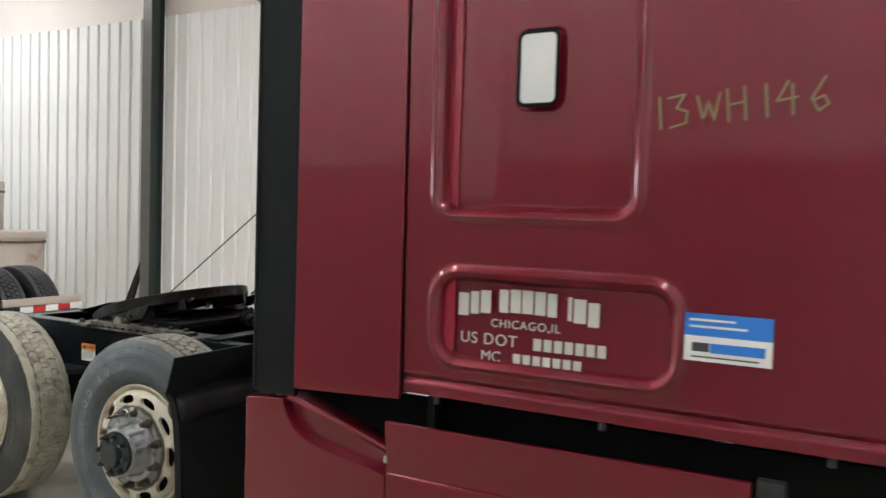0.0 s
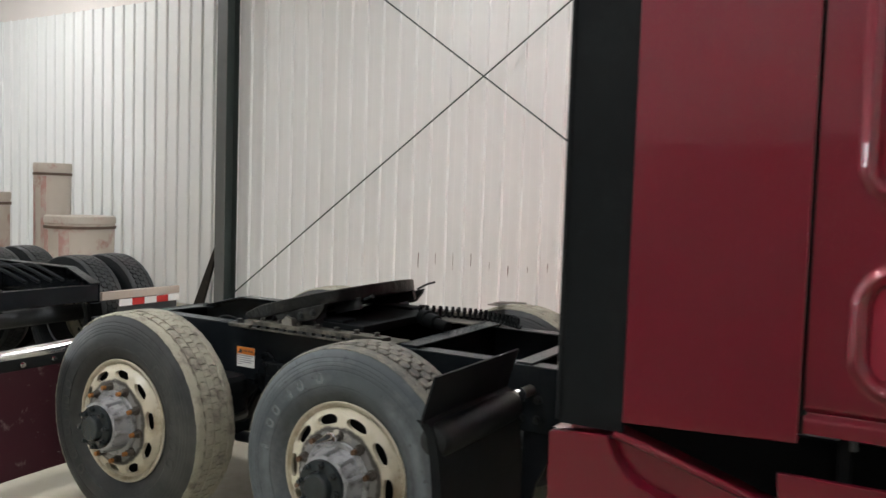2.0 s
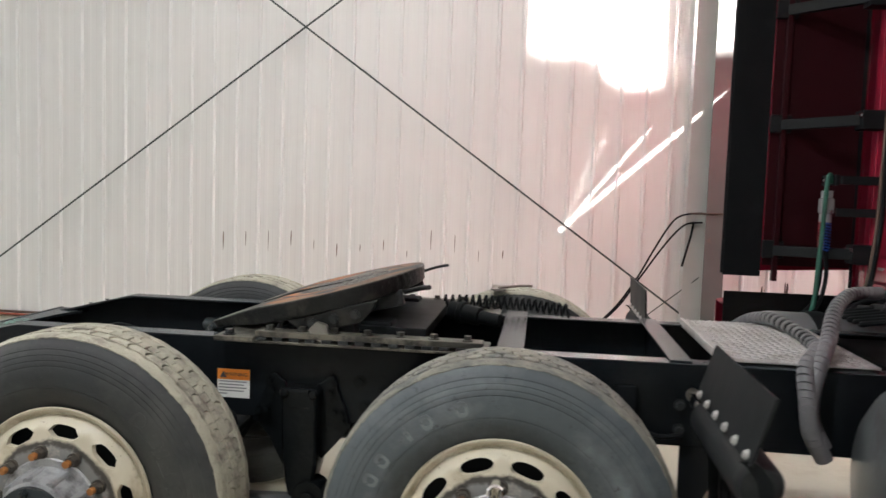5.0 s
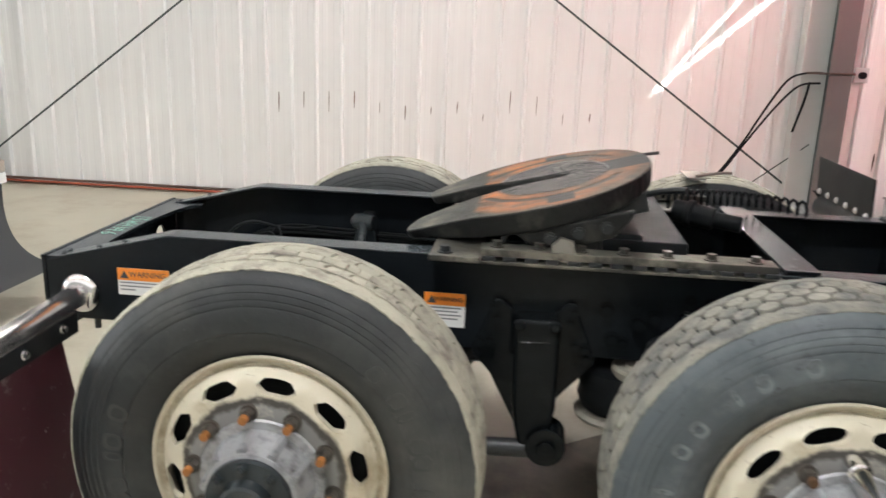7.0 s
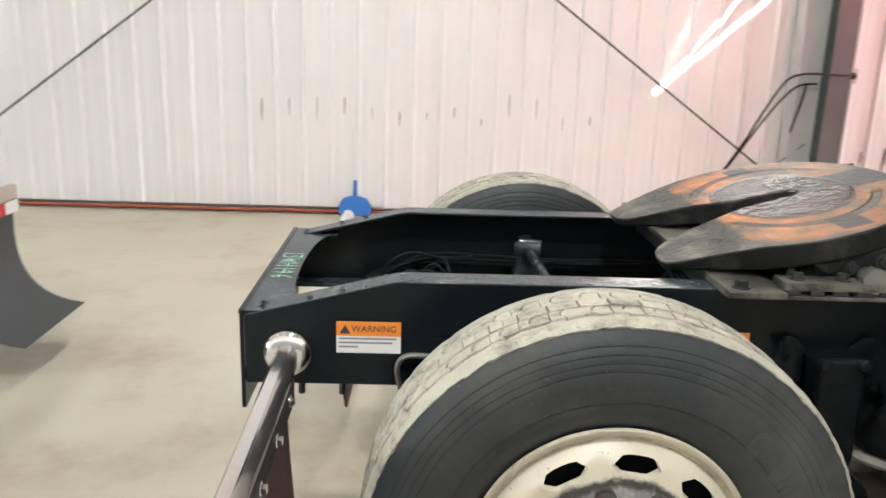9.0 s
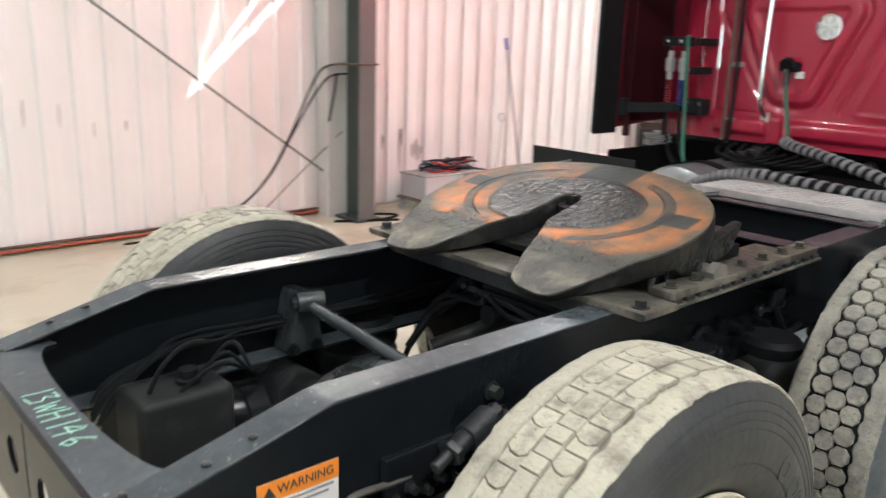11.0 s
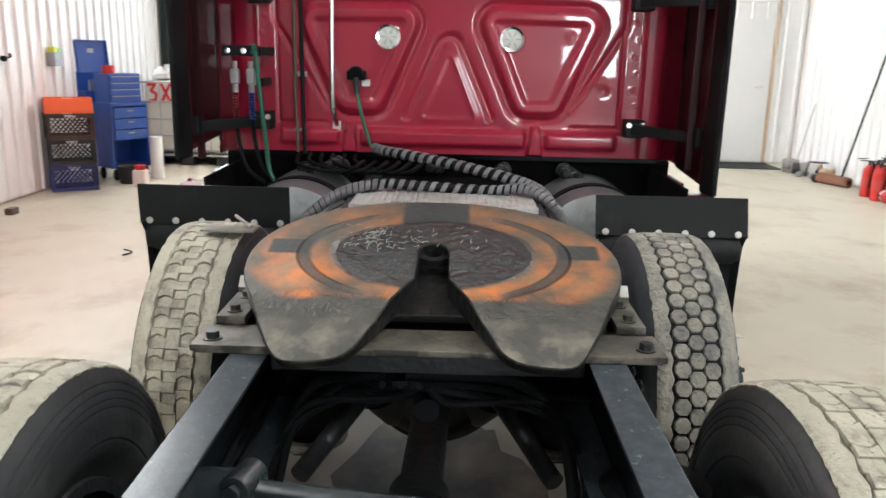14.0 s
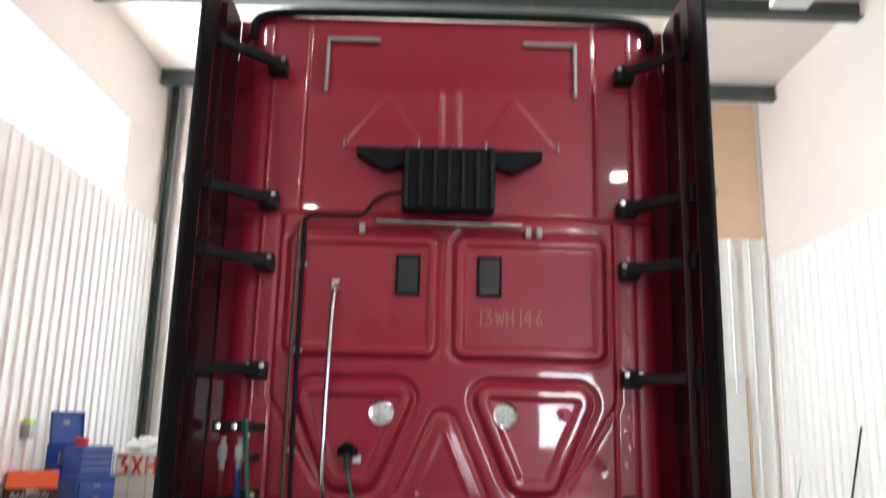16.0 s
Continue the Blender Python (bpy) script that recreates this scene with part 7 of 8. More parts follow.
# company lettering stands as plain bars; town and register words are lettered
SIDE = Matrix.Translation((0, -1.1995, 0)) @ pose(0, 0, 0, 90, 0, 0)
M_LETTER = mat("silver_lettering", (0.52, 0.50, 0.47), 0.4, var=0.08)
def bars(row, z, hgt, rise=0.0):
    for k, (x0, x1) in enumerate(row):
        bm = B()
        mid = (row[0][0] + row[-1][1]) / 2
        lift = rise * (1 - ((x0 + x1) / 2 - mid) ** 2 / (0.5 * (row[-1][1] - row[0][0])) ** 2)
        box(bm, (x0, z + lift - hgt / 2, 0), (x1, z + lift + hgt / 2, 0.001), 0)
        part("lettering_bar", bm, M_LETTER, truck, "silver bar standing for lettering", at=SIDE, flat=True)
bars([(3.13, 3.165), (3.172, 3.20), (3.206, 3.24), (3.27, 3.30), (3.306, 3.34), (3.345, 3.38), (3.386, 3.42), (3.426, 3.455), (3.49, 3.502), (3.508, 3.545), (3.552, 3.585)], 1.335, 0.070, 0.025)
words("CHICAGO,IL", 0.036, M_LETTER, SIDE @ pose(3.355, 1.287, 0.0005), parent=truck, spread=1.15)
words("US DOT", 0.050, M_LETTER, SIDE @ pose(3.235, 1.235, 0.0005), parent=truck, spread=1.1)
bars([(3.385 + 0.033 * k, 3.410 + 0.033 * k) for k in range(7)], 1.235, 0.036)
words("MC", 0.046, M_LETTER, SIDE @ pose(3.245, 1.183, 0.0005), parent=truck)
bars([(3.32 + 0.032 * k, 3.344 + 0.032 * k) for k in range(7)], 1.183, 0.034)
# blue and white sticker
st = new("sticker")
st.parent = truck
st["label"] = "blue and white rectangular sticker with small print"
st.matrix_basis = Matrix.Translation((3.830, -1.2225, 1.245)) @ pose(0, 0, 0, 90, 0, 0)
bm = B()
box(bm, (0, 0, 0), (0.222, 0.128, 0.0008))
part("backing", bm, M_WHITE, st, flat=True)
M_STICKBLUE = mat("sticker_blue", (0.02, 0.18, 0.60), 0.45, var=0.05)
for lo, hi, m in (((0, 0.068), (0.222, 0.128), M_STICKBLUE), ((0.02, 0.026), (0.065, 0.050), M_PRINT), ((0.067, 0.024), (0.205, 0.050), M_STICKBLUE), ((0.012, 0.108), (0.13, 0.114), M_WHITE), ((0.012, 0.090), (0.16, 0.096), M_WHITE), ((0.02, 0.010), (0.19, 0.014), M_PRINT)):
    bm = B()
    z0 = 0.0016 if m is M_WHITE else 0.0008
    box(bm, (*lo, z0), (*hi, z0 + 0.0008))
    part("print_bar" if m is not M_STICKBLUE else "blue_block", bm, m, st, flat=True)

# ---- along the left wall ----
def rod(name, pts, r, m, label, category, group="", kind=""):
    bm = B()
    pipe(bm, pts, r, 8, steps=1 if len(pts) == 2 else 6)
    return tagged(part(name, bm, m, None), label, category, group, kind)


Y_ROD = WALL_L - 0.105
rod("brace_rod", [(-4.60, Y_ROD, 0.177), (2.82, Y_ROD, 5.643)], 0.009, M_COLUMN, "thin dark steel cross-brace rod before the ribbed wall", "brace", "wall bracing", "structure")
rod("brace_rod", [(2.84, Y_ROD - 0.02, 0.276), (-4.60, Y_ROD - 0.02, 5.566)], 0.009, M_COLUMN, "thin dark steel cross-brace rod before the ribbed wall", "brace", "wall bracing", "structure")
rod("brace_rod", [(2.80, 4.28, 0.745), (2.40, 4.34, 0.395), (2.02, 4.40, 0.05)], 0.005, M_COLUMN, "thin dark guy wire beside the column", "brace", "wall bracing", "structure")
for k, (z, m) in enumerate(((0.030, M_AIRHOSE), (0.058, M_BROWNPIPE))):
    rod("floor_pipe", [(-4.5, WALL_L - 0.045, z), (-2.0, WALL_L - 0.05, z), (0.4, WALL_L - 0.045, z), (2.8, WALL_L - 0.05, z)], 0.012, m, "thin orange-brown hose lying along the foot of the wall", "hose", "wall hoses")
rod("hanging_cable", [(2.79, 4.20, 1.316), (2.68, 4.24, 1.306), (2.575, 4.25, 1.265), (2.487, 4.25, 1.148), (2.37, 4.25, 0.932), (2.255, 4.25, 0.71), (2.06, 4.25, 0.42), (1.82, 4.25, 0.215), (1.40, 4.25, 0.05), (1.0, 4.25, 0.022)], 0.0085, M_RUBBER, "black cable hanging from the steel column to the floor", "cable", "column cables")
rod("hanging_cable", [(2.79, 4.20, 1.235), (2.66, 4.24, 1.215), (2.56, 4.26, 1.12), (2.44, 4.27, 0.955), (2.28, 4.27, 0.71), (2.08, 4.27, 0.415), (1.80, 4.28, 0.185), (1.36, 4.29, 0.03), (0.9, 4.30, 0.014)], 0.0085, M_RUBBER, "black cable hanging from the steel column to the floor", "cable", "column cables")
rod("short_cable", [(2.72, 4.24, 1.24), (2.70, 4.24, 1.10), (2.66, 4.24, 0.93), (2.64, 4.24, 0.84)], 0.010, M_RUBBER, "short black cable end hanging by the column", "cable", "column cables")
rod("cable_bracket", [(2.69, 4.24, 1.310), (2.775, 4.02, 1.316), (2.80, 3.985, 1.318), (2.96, 3.985, 1.32)], 0.009, M_BROWNPIPE, "thin rusty bracket rod across the steel column", "bracket")
rod("floor_cable", [(2.6, 4.1, 0.012), (2.9, 3.95, 0.012), (3.2, 4.0, 0.012), (3.05, 4.15, 0.012), (2.75, 4.05, 0.014), (3.1, 3.85, 0.012)], 0.011, M_RUBBER, "loose black cable coiled on the floor", "cable")


def outlet(x, z, label, cover=M_GREY, run=0.40):
    e = thing("outlet_box", label, "outlet", "", "", (x, WALL_L, z))
    bm = B()
    box(bm, (-0.055, -0.075, -0.06), (0.055, -0.019, 0.06), 0.006)
    part("housing", bm, cover, e)
    bm = B()
    cyl(bm, (0.0, -0.075, 0.0), (0.0, -0.115, 0.0), 0.028, 16)
    part("socket", bm, M_RUBBER, e)
    bm = B()
    cyl(bm, (0.0, -0.048, 0.06), (0.0, -0.048, run), 0.012, 10)
    part("conduit", bm, cover, e)
    return e


outlet(3.17, 1.30, "pale electrical outlet box beside the column", M_FLASH, 2.4)
e = outlet(6.66, 1.42, "pale electrical outlet on the ribbed wall", M_WHITE)
bm = B()
pipe(bm, [(0.0, -0.11, 0.0), (0.05, -0.14, 0.02), (0.10, -0.10, 0.05), (0.16, -0.06, 0.02)], 0.008, 7)
part("plug_lead", bm, M_RUBBER, e)
e = thing("glove_box", "grey wall box with yellow and green packets on top", "box", "", "", (7.72, WALL_L, 1.42))
bm = B()
box(bm, (-0.09, -0.12, -0.09), (0.09, -0.019, 0.06), 0.006)
part("box", bm, M_GREY, e)
bm = B()
box(bm, (-0.08, -0.11, 0.06), (0.0, -0.03, 0.12), 0.008)
part("packet", bm, mat("yellow_card", (0.62, 0.66, 0.06), 0.5), e)
bm = B()
box(bm, (0.005, -0.11, 0.06), (0.08, -0.03, 0.105), 0.008)
part("packet", bm, mat("green_card", (0.16, 0.50, 0.10), 0.5), e)
# rust runs and scrapes on the liner
rng = random.Random(21)
M_RUN = mat("rust_run", (0.22, 0.17, 0.14), 0.8, var=0.5, scale=30)
M_SCAR = mat("dark_scrape", (0.06, 0.04, 0.035), 0.8, var=0.3, scale=30)
marks = [(-1.7 + 0.2286 * k, 0.76 + 0.10 * rng.random(), 0.06 + 0.19 * rng.random()) for k in range(13)]
marks += [(3.40, 0.52, 0.15), (3.43, 0.60, 0.05), (3.60, 0.30, 0.42), (3.62, 0.55, 0.16), (3.76, 0.42, 0.14), (3.80, 0.40, 0.20), (3.84, 0.38, 0.16), (3.88, 0.45, 0.08), (3.70, 0.48, 0.10)]
for x, z, hgt in marks:
    bm = B()
    w = (0.003 if x < 3 else 0.007) + 0.004 * rng.random()
    o = [(x - w * 0.4, z), (x + w * 0.3, z + 0.1 * hgt), (x + w, z + 0.7 * hgt), (x + w * 0.6, z + hgt), (x - w * 0.5, z + 0.95 * hgt), (x - w, z + 0.5 * hgt)]
    prism(bm, o, 0.0020, 0.0030, Matrix.Translation((0, WALL_L, 0)) @ Matrix.Rotation(radians(90), 4, "X"))
    part("rust_run", bm, M_RUN if x < 3 else M_SCAR, wall_left, flat=True)


# ---- battery cart ----
cart = thing("charger_cart", "low wheeled dolly with grey and black battery boxes and cables", "cart", "", "", (3.84, 4.08, 0))
bm = B()
box(bm, (-0.43, -0.20, 0.105), (0.43, 0.20, 0.130), 0.004)
part("deck", bm, mat("weathered_plank", (0.13, 0.10, 0.075), 0.8, var=0.35, scale=9), cart, "weathered wooden deck")
for sx in (-0.39, 0.39):
    for sy in (-0.16, 0.16):
        bm = B()
        lathe(bm, [(0.0, -0.016), (0.030, -0.016), (0.042, -0.010), (0.042, 0.010), (0.030, 0.016), (0.0, 0.016)], 20, "y", pose(sx, sy, 0.042))
        part("caster", bm, mat("grey_caster", (0.40, 0.39, 0.37), 0.5), cart)
        bm = B()
        box(bm, (sx - 0.022, sy - 0.024, 0.045), (sx + 0.022, sy - 0.017, 0.106), 0.002)
        part("caster_fork", bm, M_GREY, cart)
        bm = B()
        box(bm, (sx - 0.022, sy + 0.017, 0.045), (sx + 0.022, sy + 0.024, 0.106), 0.002)
        part("caster_fork", bm, M_GREY, cart)
bm = B()
box(bm, (-0.40, -0.175, 0.130), (0.06, 0.175, 0.345), 0.006)
part("grey_box", bm, mat("cart_box_grey", (0.42, 0.43, 0.44), 0.5, var=0.1), cart, "pale grey sheet metal box")
bm = B()
box(bm, (0.07, -0.165, 0.130), (0.37, 0.165, 0.310), 0.010)
part("battery", bm, M_BLACKBOX, cart, "black vehicle battery")
bm = B()
box(bm, (-0.41, -0.19, 0.335), (0.40, 0.19, 0.350), 0.003)
part("lid", bm, mat("cart_lid", (0.30, 0.29, 0.28), 0.6, var=0.3, stain=(0.12, 0.08, 0.06), stain_at=(0.5, 0.6)), cart)
M_DUSKY = mat("slate_cable", (0.06, 0.065, 0.09), 0.5)
rng = random.Random(8)
for k in range(15):
    bm = B()
    pts = []
    a0 = rng.random() * 6
    rx, ry, cx = rng.uniform(0.08, 0.26), rng.uniform(0.06, 0.16), rng.uniform(-0.16, 0.16)
    for q in range(9):
        a = a0 + q * 0.65
        pts.append((cx + rx * math.cos(a), ry * math.sin(a), 0.360 + 0.006 * k + 0.014 * math.sin(3 * a + k)))
    if k == 3:
        pts += [(0.38, -0.19, 0.34), (0.42, -0.22, 0.24), (0.30, -0.23, 0.17), (0.12, -0.21, 0.20)]
    pipe(bm, pts, 0.009, 7)
    part("cable", bm, M_REDPLASTIC if k % 5 == 1 else (M_DUSKY if k % 2 else M_RUBBER), cart)
for x, m in ((-0.05, M_REDPLASTIC), (0.10, M_GREASE), (0.02, M_REDPLASTIC)):
    bm = B()
    box(bm, (x - 0.05, -0.08, 0.37), (x + 0.05, -0.04, 0.405), 0.012)
    part("clamp", bm, m, cart)


# ---- brooms and poles ----
def stick(name, a, b, r, m, label, category):
    e = thing(name, label, category, "", "", a)
    d = Vector(b) - Vector(a)
    bm = B()
    cyl(bm, (0, 0, 0), d, r, 12)
    part("handle", bm, m, e)
    return e, d


BROOM = 12
e, d = stick("push_broom", (4.86, 4.06, 0.075), (4.92, 4.445, 1.57), 0.012, M_GREY, "push broom with grey handle, blue grip and blue bristles", "broom")
bm = B()
cyl(bm, d * 0.925, d, 0.016, 12)
part("grip", bm, mat("violet_grip", (0.06, 0.04, 0.32), 0.5), e)
bm = B()
box(bm, (-0.23, -0.04, -0.018), (0.23, 0.04, 0.018), 0.008, pose(0, 0, 0, 0, 0, BROOM))
part("head", bm, mat("broom_block", (0.20, 0.22, 0.26), 0.6), e)
bm = B()
rng = random.Random(2)
for k in range(260):
    x, y = rng.uniform(-0.225, 0.225), rng.uniform(-0.04, 0.04)
    p = pose(0, 0, 0, 0, 0, BROOM) @ Vector((x, y, -0.012))
    q = pose(0, 0, 0, 0, 0, BROOM) @ Vector((x * 1.05, y * 1.5, -0.074))
    cyl(bm, p, q, 0.0035, 4)
tagged(part("bristles", bm, mat("blue_bristle", (0.02, 0.10, 0.36), 0.7), e), kind="stuff")
e, d = stick("steel_hook", (4.70, 4.30, 0.0), (4.90, 4.43, 0.72), 0.006, M_GREY, "thin steel rod with a looped handle leaning on the wall", "tool")
bm = B()
pipe(bm, [d, d + Vector((0.03, 0, 0.03)), d + Vector((0.02, 0, 0.085)), d + Vector((-0.03, 0, 0.09)), d + Vector((-0.04, 0, 0.04)), d], 0.006, 7)
part("loop", bm, M_GREY, e)
e = thing("dustpan", "blue plastic dustpan standing against the wall", "dustpan", "", "", (-0.92, 4.40, 0))
bm = B()
o = [(-0.13, 0.0), (0.13, 0.0), (0.14, 0.08), (0.10, 0.15), (0.03, 0.17), (-0.03, 0.17), (-0.10, 0.15), (-0.14, 0.08)]
prism(bm, o, -0.012, 0.012, pose(0, 0.02, 0.002, 78, 0, 0))
soften(bm, 0.006, 2)
part("pan", bm, mat("blue_plastic", (0.02, 0.16, 0.50), 0.45), e)
bm = B()
cyl(bm, (0, 0.045, 0.165), (0, 0.075, 0.30), 0.016, 12)
part("handle", bm, mat("blue_plastic_grip", (0.02, 0.14, 0.46), 0.45), e)
bm = B()
box(bm, (5.97, 4.09, 0), (6.09, 4.17, 0.065), 0.008)
tagged(part("wood_block", bm, M_BROWNPIPE), "small brown block lying on the concrete floor", "block")
rod("floor_wire", [(4.63, 2.50, 0.006), (4.70, 2.46, 0.008), (4.76, 2.50, 0.006), (4.80, 2.56, 0.006)], 0.005, M_RUBBER, "short bent piece of black wire on the floor", "wire")


# ---- crates ----
def crate(x, y, z, m, h, turn, label):
    """A milk crate: frame, corner posts and a lattice in each side."""
    e = thing("milk_crate", label, "crate", "stacked crates")
    e.matrix_basis = pose(x, y, z, 0, 0, turn)
    W, D = 0.24, 0.165
    bm = B()
    box(bm, (-W, -D, 0), (W, D, 0.012), 0.003)
    part("bottom", bm, m, e)
    for k in range(4):
        w, d = (W, D) if k % 2 == 0 else (D, W)
        R_ = Matrix.Rotation(math.pi / 2 * k, 4, "Z")
        bm = B()
        for lo, hi in (((-w, 0.012), (w, 0.05)), ((-w, h - 0.045), (-0.055, h)), ((0.055, h - 0.045), (w, h)), ((-0.055, h - 0.012), (0.055, h)), ((-w, 0.05), (-w + 0.04, h - 0.04)), ((w - 0.04, 0.05), (w, h - 0.04))):
            box(bm, (lo[0], -d, lo[1]), (hi[0], -d + 0.012, hi[1]), 0.003)
        bmesh.ops.transform(bm, matrix=R_, verts=bm.verts)
        side = part("side", bm, m, e)
        if h > 0.2:
            n = 8 if w > 0.2 else 6
            for q in range(n):
                for s in (-1, 1):
                    bm = B()
                    x0 = -w + 0.045 + (2 * w - 0.09) * (q + 0.5) / n
                    L_ = (h - 0.10) * 0.62
                    box(bm, (-0.005, -0.004, -L_), (0.005, 0.004, L_), 0, pose(x0, -d + 0.006, h * 0.5, 0, s * 42, 0))
                    for nrm, co in (((0, 0, 1), (0, 0, h - 0.042)), ((0, 0, -1), (0, 0, 0.048)), ((1, 0, 0), (w - 0.02, 0, 0)), ((-1, 0, 0), (-w + 0.02, 0, 0))):
                        bmesh.ops.bisect_plane(bm, geom=bm.verts[:] + bm.edges[:] + bm.faces[:], plane_co=co, plane_no=nrm, clear_outer=True)
                    bmesh.ops.transform(bm, matrix=R_, verts=bm.verts)
                    if len(bm.faces):
                        part("slat", bm, m, side, flat=True)
        else:
            bm = B()
            box(bm, (-w + 0.03, -d + 0.002, 0.04), (w - 0.03, -d + 0.010, h - 0.03))
            bmesh.ops.transform(bm, matrix=R_, verts=bm.verts)
            part("web", bm, m, side)
    return e


CX, CY = 7.47, 4.21
crate(CX, CY, 0.0, M_NAVYBOX, 0.28, -60, "navy blue plastic milk crate on the floor")
crate(CX, CY, 0.282, M_BLACKBOX, 0.28, -61, "black plastic milk crate in the stack")
crate(CX - 0.01, CY, 0.564, M_BROWNBOX, 0.28, -58, "dark brown plastic milk crate in the stack")
crate(CX, CY, 0.846, M_ORANGEBOX, 0.16, -62, "orange plastic crate on top of the stack")

# ---- tool chest ----
chest = thing("tool_chest", "blue steel tool chest on a drawer cart with open lid", "tool chest", "", "", (8.72, 4.08, 0))
chest.matrix_basis = pose(8.34, 4.0, 0, 0, 0, 55) @ Matrix.Diagonal((0.82, 0.80, 1.04, 1))
bm = B()
box(bm, (-0.22, -0.30, 0.14), (0.22, 0.30, 0.17), 0.004)
box(bm, (-0.22, 0.27, 0.14), (0.22, 0.30, 0.86), 0.004)
box(bm, (-0.22, -0.30, 0.14), (0.22, -0.27, 0.86), 0.004)
box(bm, (0.20, -0.30, 0.14), (0.22, 0.30, 0.86), 0.004)
box(bm, (-0.22, -0.30, 0.84), (0.22, 0.30, 0.88), 0.006)
part("cart_body", bm, M_BLUE, chest)
for k in range(3):
    bm = B()
    box(bm, (-0.235, -0.26, 0.46 + 0.125 * k), (-0.20, 0.26, 0.575 + 0.125 * k), 0.006)
    dr = part("drawer", bm, M_BLUE, chest)
    bm = B()
    box(bm, (-0.250, -0.05, 0.53 + 0.125 * k), (-0.235, 0.05, 0.545 + 0.125 * k), 0.003)
    part("handle", bm, M_GREY, dr)
bm = B()
box(bm, (-0.18, -0.24, 0.88), (0.20, 0.28, 1.20), 0.006)
part("top_chest", bm, M_BLUE, chest)
for k in range(4):
    bm = B()
    box(bm, (-0.197, -0.22, 0.90 + 0.072 * k), (-0.175, 0.26, 0.960 + 0.072 * k), 0.005)
    dr = part("drawer", bm, M_BLUE, chest)
    bm = B()
    box(bm, (-0.205, -0.20, 0.946 + 0.072 * k), (-0.196, 0.24, 0.955 + 0.072 * k), 0.003)
    part("pull_strip", bm, M_GREY, dr)
bm = B()
LID = pose(0.41, 0.15, 1.20, 0, 8, 0)
box(bm, (-0.005, -0.26, 0.0), (0.005, 0.24, 0.36), 0.003, LID)
lid = part("lid", bm, M_BLUE, chest, "raised blue lid")
for lo, hi in (((-0.05, -0.26, 0.0), (-0.006, -0.252, 0.36)), ((-0.05, 0.232, 0.0), (-0.006, 0.24, 0.36)), ((-0.05, -0.26, 0.352), (-0.006, 0.24, 0.36))):
    bm = B()
    box(bm, lo, hi, 0.002, LID)
    part("lid_edge", bm, M_BLUE, lid)
bm = B()
box(bm, (-0.012, -0.05, 0.22), (-0.006, 0.05, 0.27), 0.003, LID)
part("badge", bm, M_GREY, lid)
bm = B()
box(bm, (0.24, -0.12, 0.86), (0.44, 0.40, 1.0), 0.006)
box(bm, (0.425, -0.12, 1.0), (0.44, 0.40, 1.21), 0.004)
part("side_bin", bm, M_BLUE, chest)
rng = random.Random(12)
for k in range(7):
    bm = B()
    y0 = -0.16 + 0.055 * k
    box(bm, (0.29, y0 + 0.10, 1.0), (0.31, y0 + 0.13, 1.10 + 0.08 * rng.random()), 0.004)
    part("hand_tool", bm, (M_GREY, M_BLACKBOX, M_STEEL)[k % 3], chest)
bm = B()
lathe(bm, [(0.0, 0.0), (0.085, 0.0), (0.09, 0.02), (0.09, 0.09), (0.0, 0.09)], 24, "z", pose(-0.05, 0.18, 1.20))
part("red_tin", bm, M_REDPLASTIC, chest)
for sx in (-0.17, 0.17):
    for sy in (-0.25, 0.25):
        bm = B()
        lathe(bm, [(0.0, -0.02), (0.05, -0.02), (0.065, -0.012), (0.065, 0.012), (0.05, 0.02), (0.0, 0.02)], 20, "y", pose(sx, sy, 0.065))
        part("caster", bm, M_RUBBER, chest)
        bm = B()
        box(bm, (sx - 0.02, sy - 0.03, 0.07), (sx + 0.02, sy - 0.021, 0.142), 0.002)
        part("fork", bm, M_GREY, chest)
e = thing("oil_pan", "black round oil pan on the floor by the tool cart", "oil pan", "", "", (7.98, 3.78, 0))
bm = B()
lathe(bm, [(0.0, 0.0), (0.125, 0.0), (0.15, 0.20), (0.157, 0.205), (0.14, 0.20), (0.115, 0.015), (0.0, 0.015)], 28, "z")
part("tray", bm, M_BLACKBOX, e)

# ---- intermediate bulk container ----
ibc = thing("ibc_tote", "caged off-white liquid tote on a pallet with red spray figures", "tote", "", "", (10.0, 3.62, 0))
bm = B()
box(bm, (-0.46, -0.56, 0.16), (0.46, 0.56, 1.12), 0.07, None, 4)
part("bottle", bm, mat("tote_plastic", (0.56, 0.54, 0.46), 0.5, var=0.08, scale=3), ibc)
for z in (0.20, 0.40, 0.62, 0.85, 1.10):
    bm = B()
    pts = [(-0.49, -0.59, z), (0.49, -0.59, z), (0.49, 0.59, z), (-0.49, 0.59, z), (-0.49, -0.59, z)]
    pipe(bm, pts, 0.010, 6, steps=1)
    part("cage_ring", bm, M_GREY, ibc)
for k in range(6):
    y = -0.55 + 0.22 * k
    for x in (-0.492, 0.492):
        bm = B()
        cyl(bm, (x, y, 0.16), (x, y, 1.12), 0.009, 8)
        part("cage_bar", bm, M_GREY, ibc)
for k in range(3):
    bm = B()
    box(bm, (-0.5, -0.58 + 0.49 * k, 0.0), (0.5, -0.40 + 0.49 * k, 0.12), 0.008)
    part("pallet_foot", bm, M_BLACKBOX, ibc)
bm = B()
box(bm, (-0.5, -0.6, 0.12), (0.5, 0.6, 0.15), 0.006)
part("pallet_deck", bm, M_GREY, ibc)
M_SPRAY = mat("red_spray", (0.62, 0.030, 0.03), 0.6, var=0.2, scale=20)
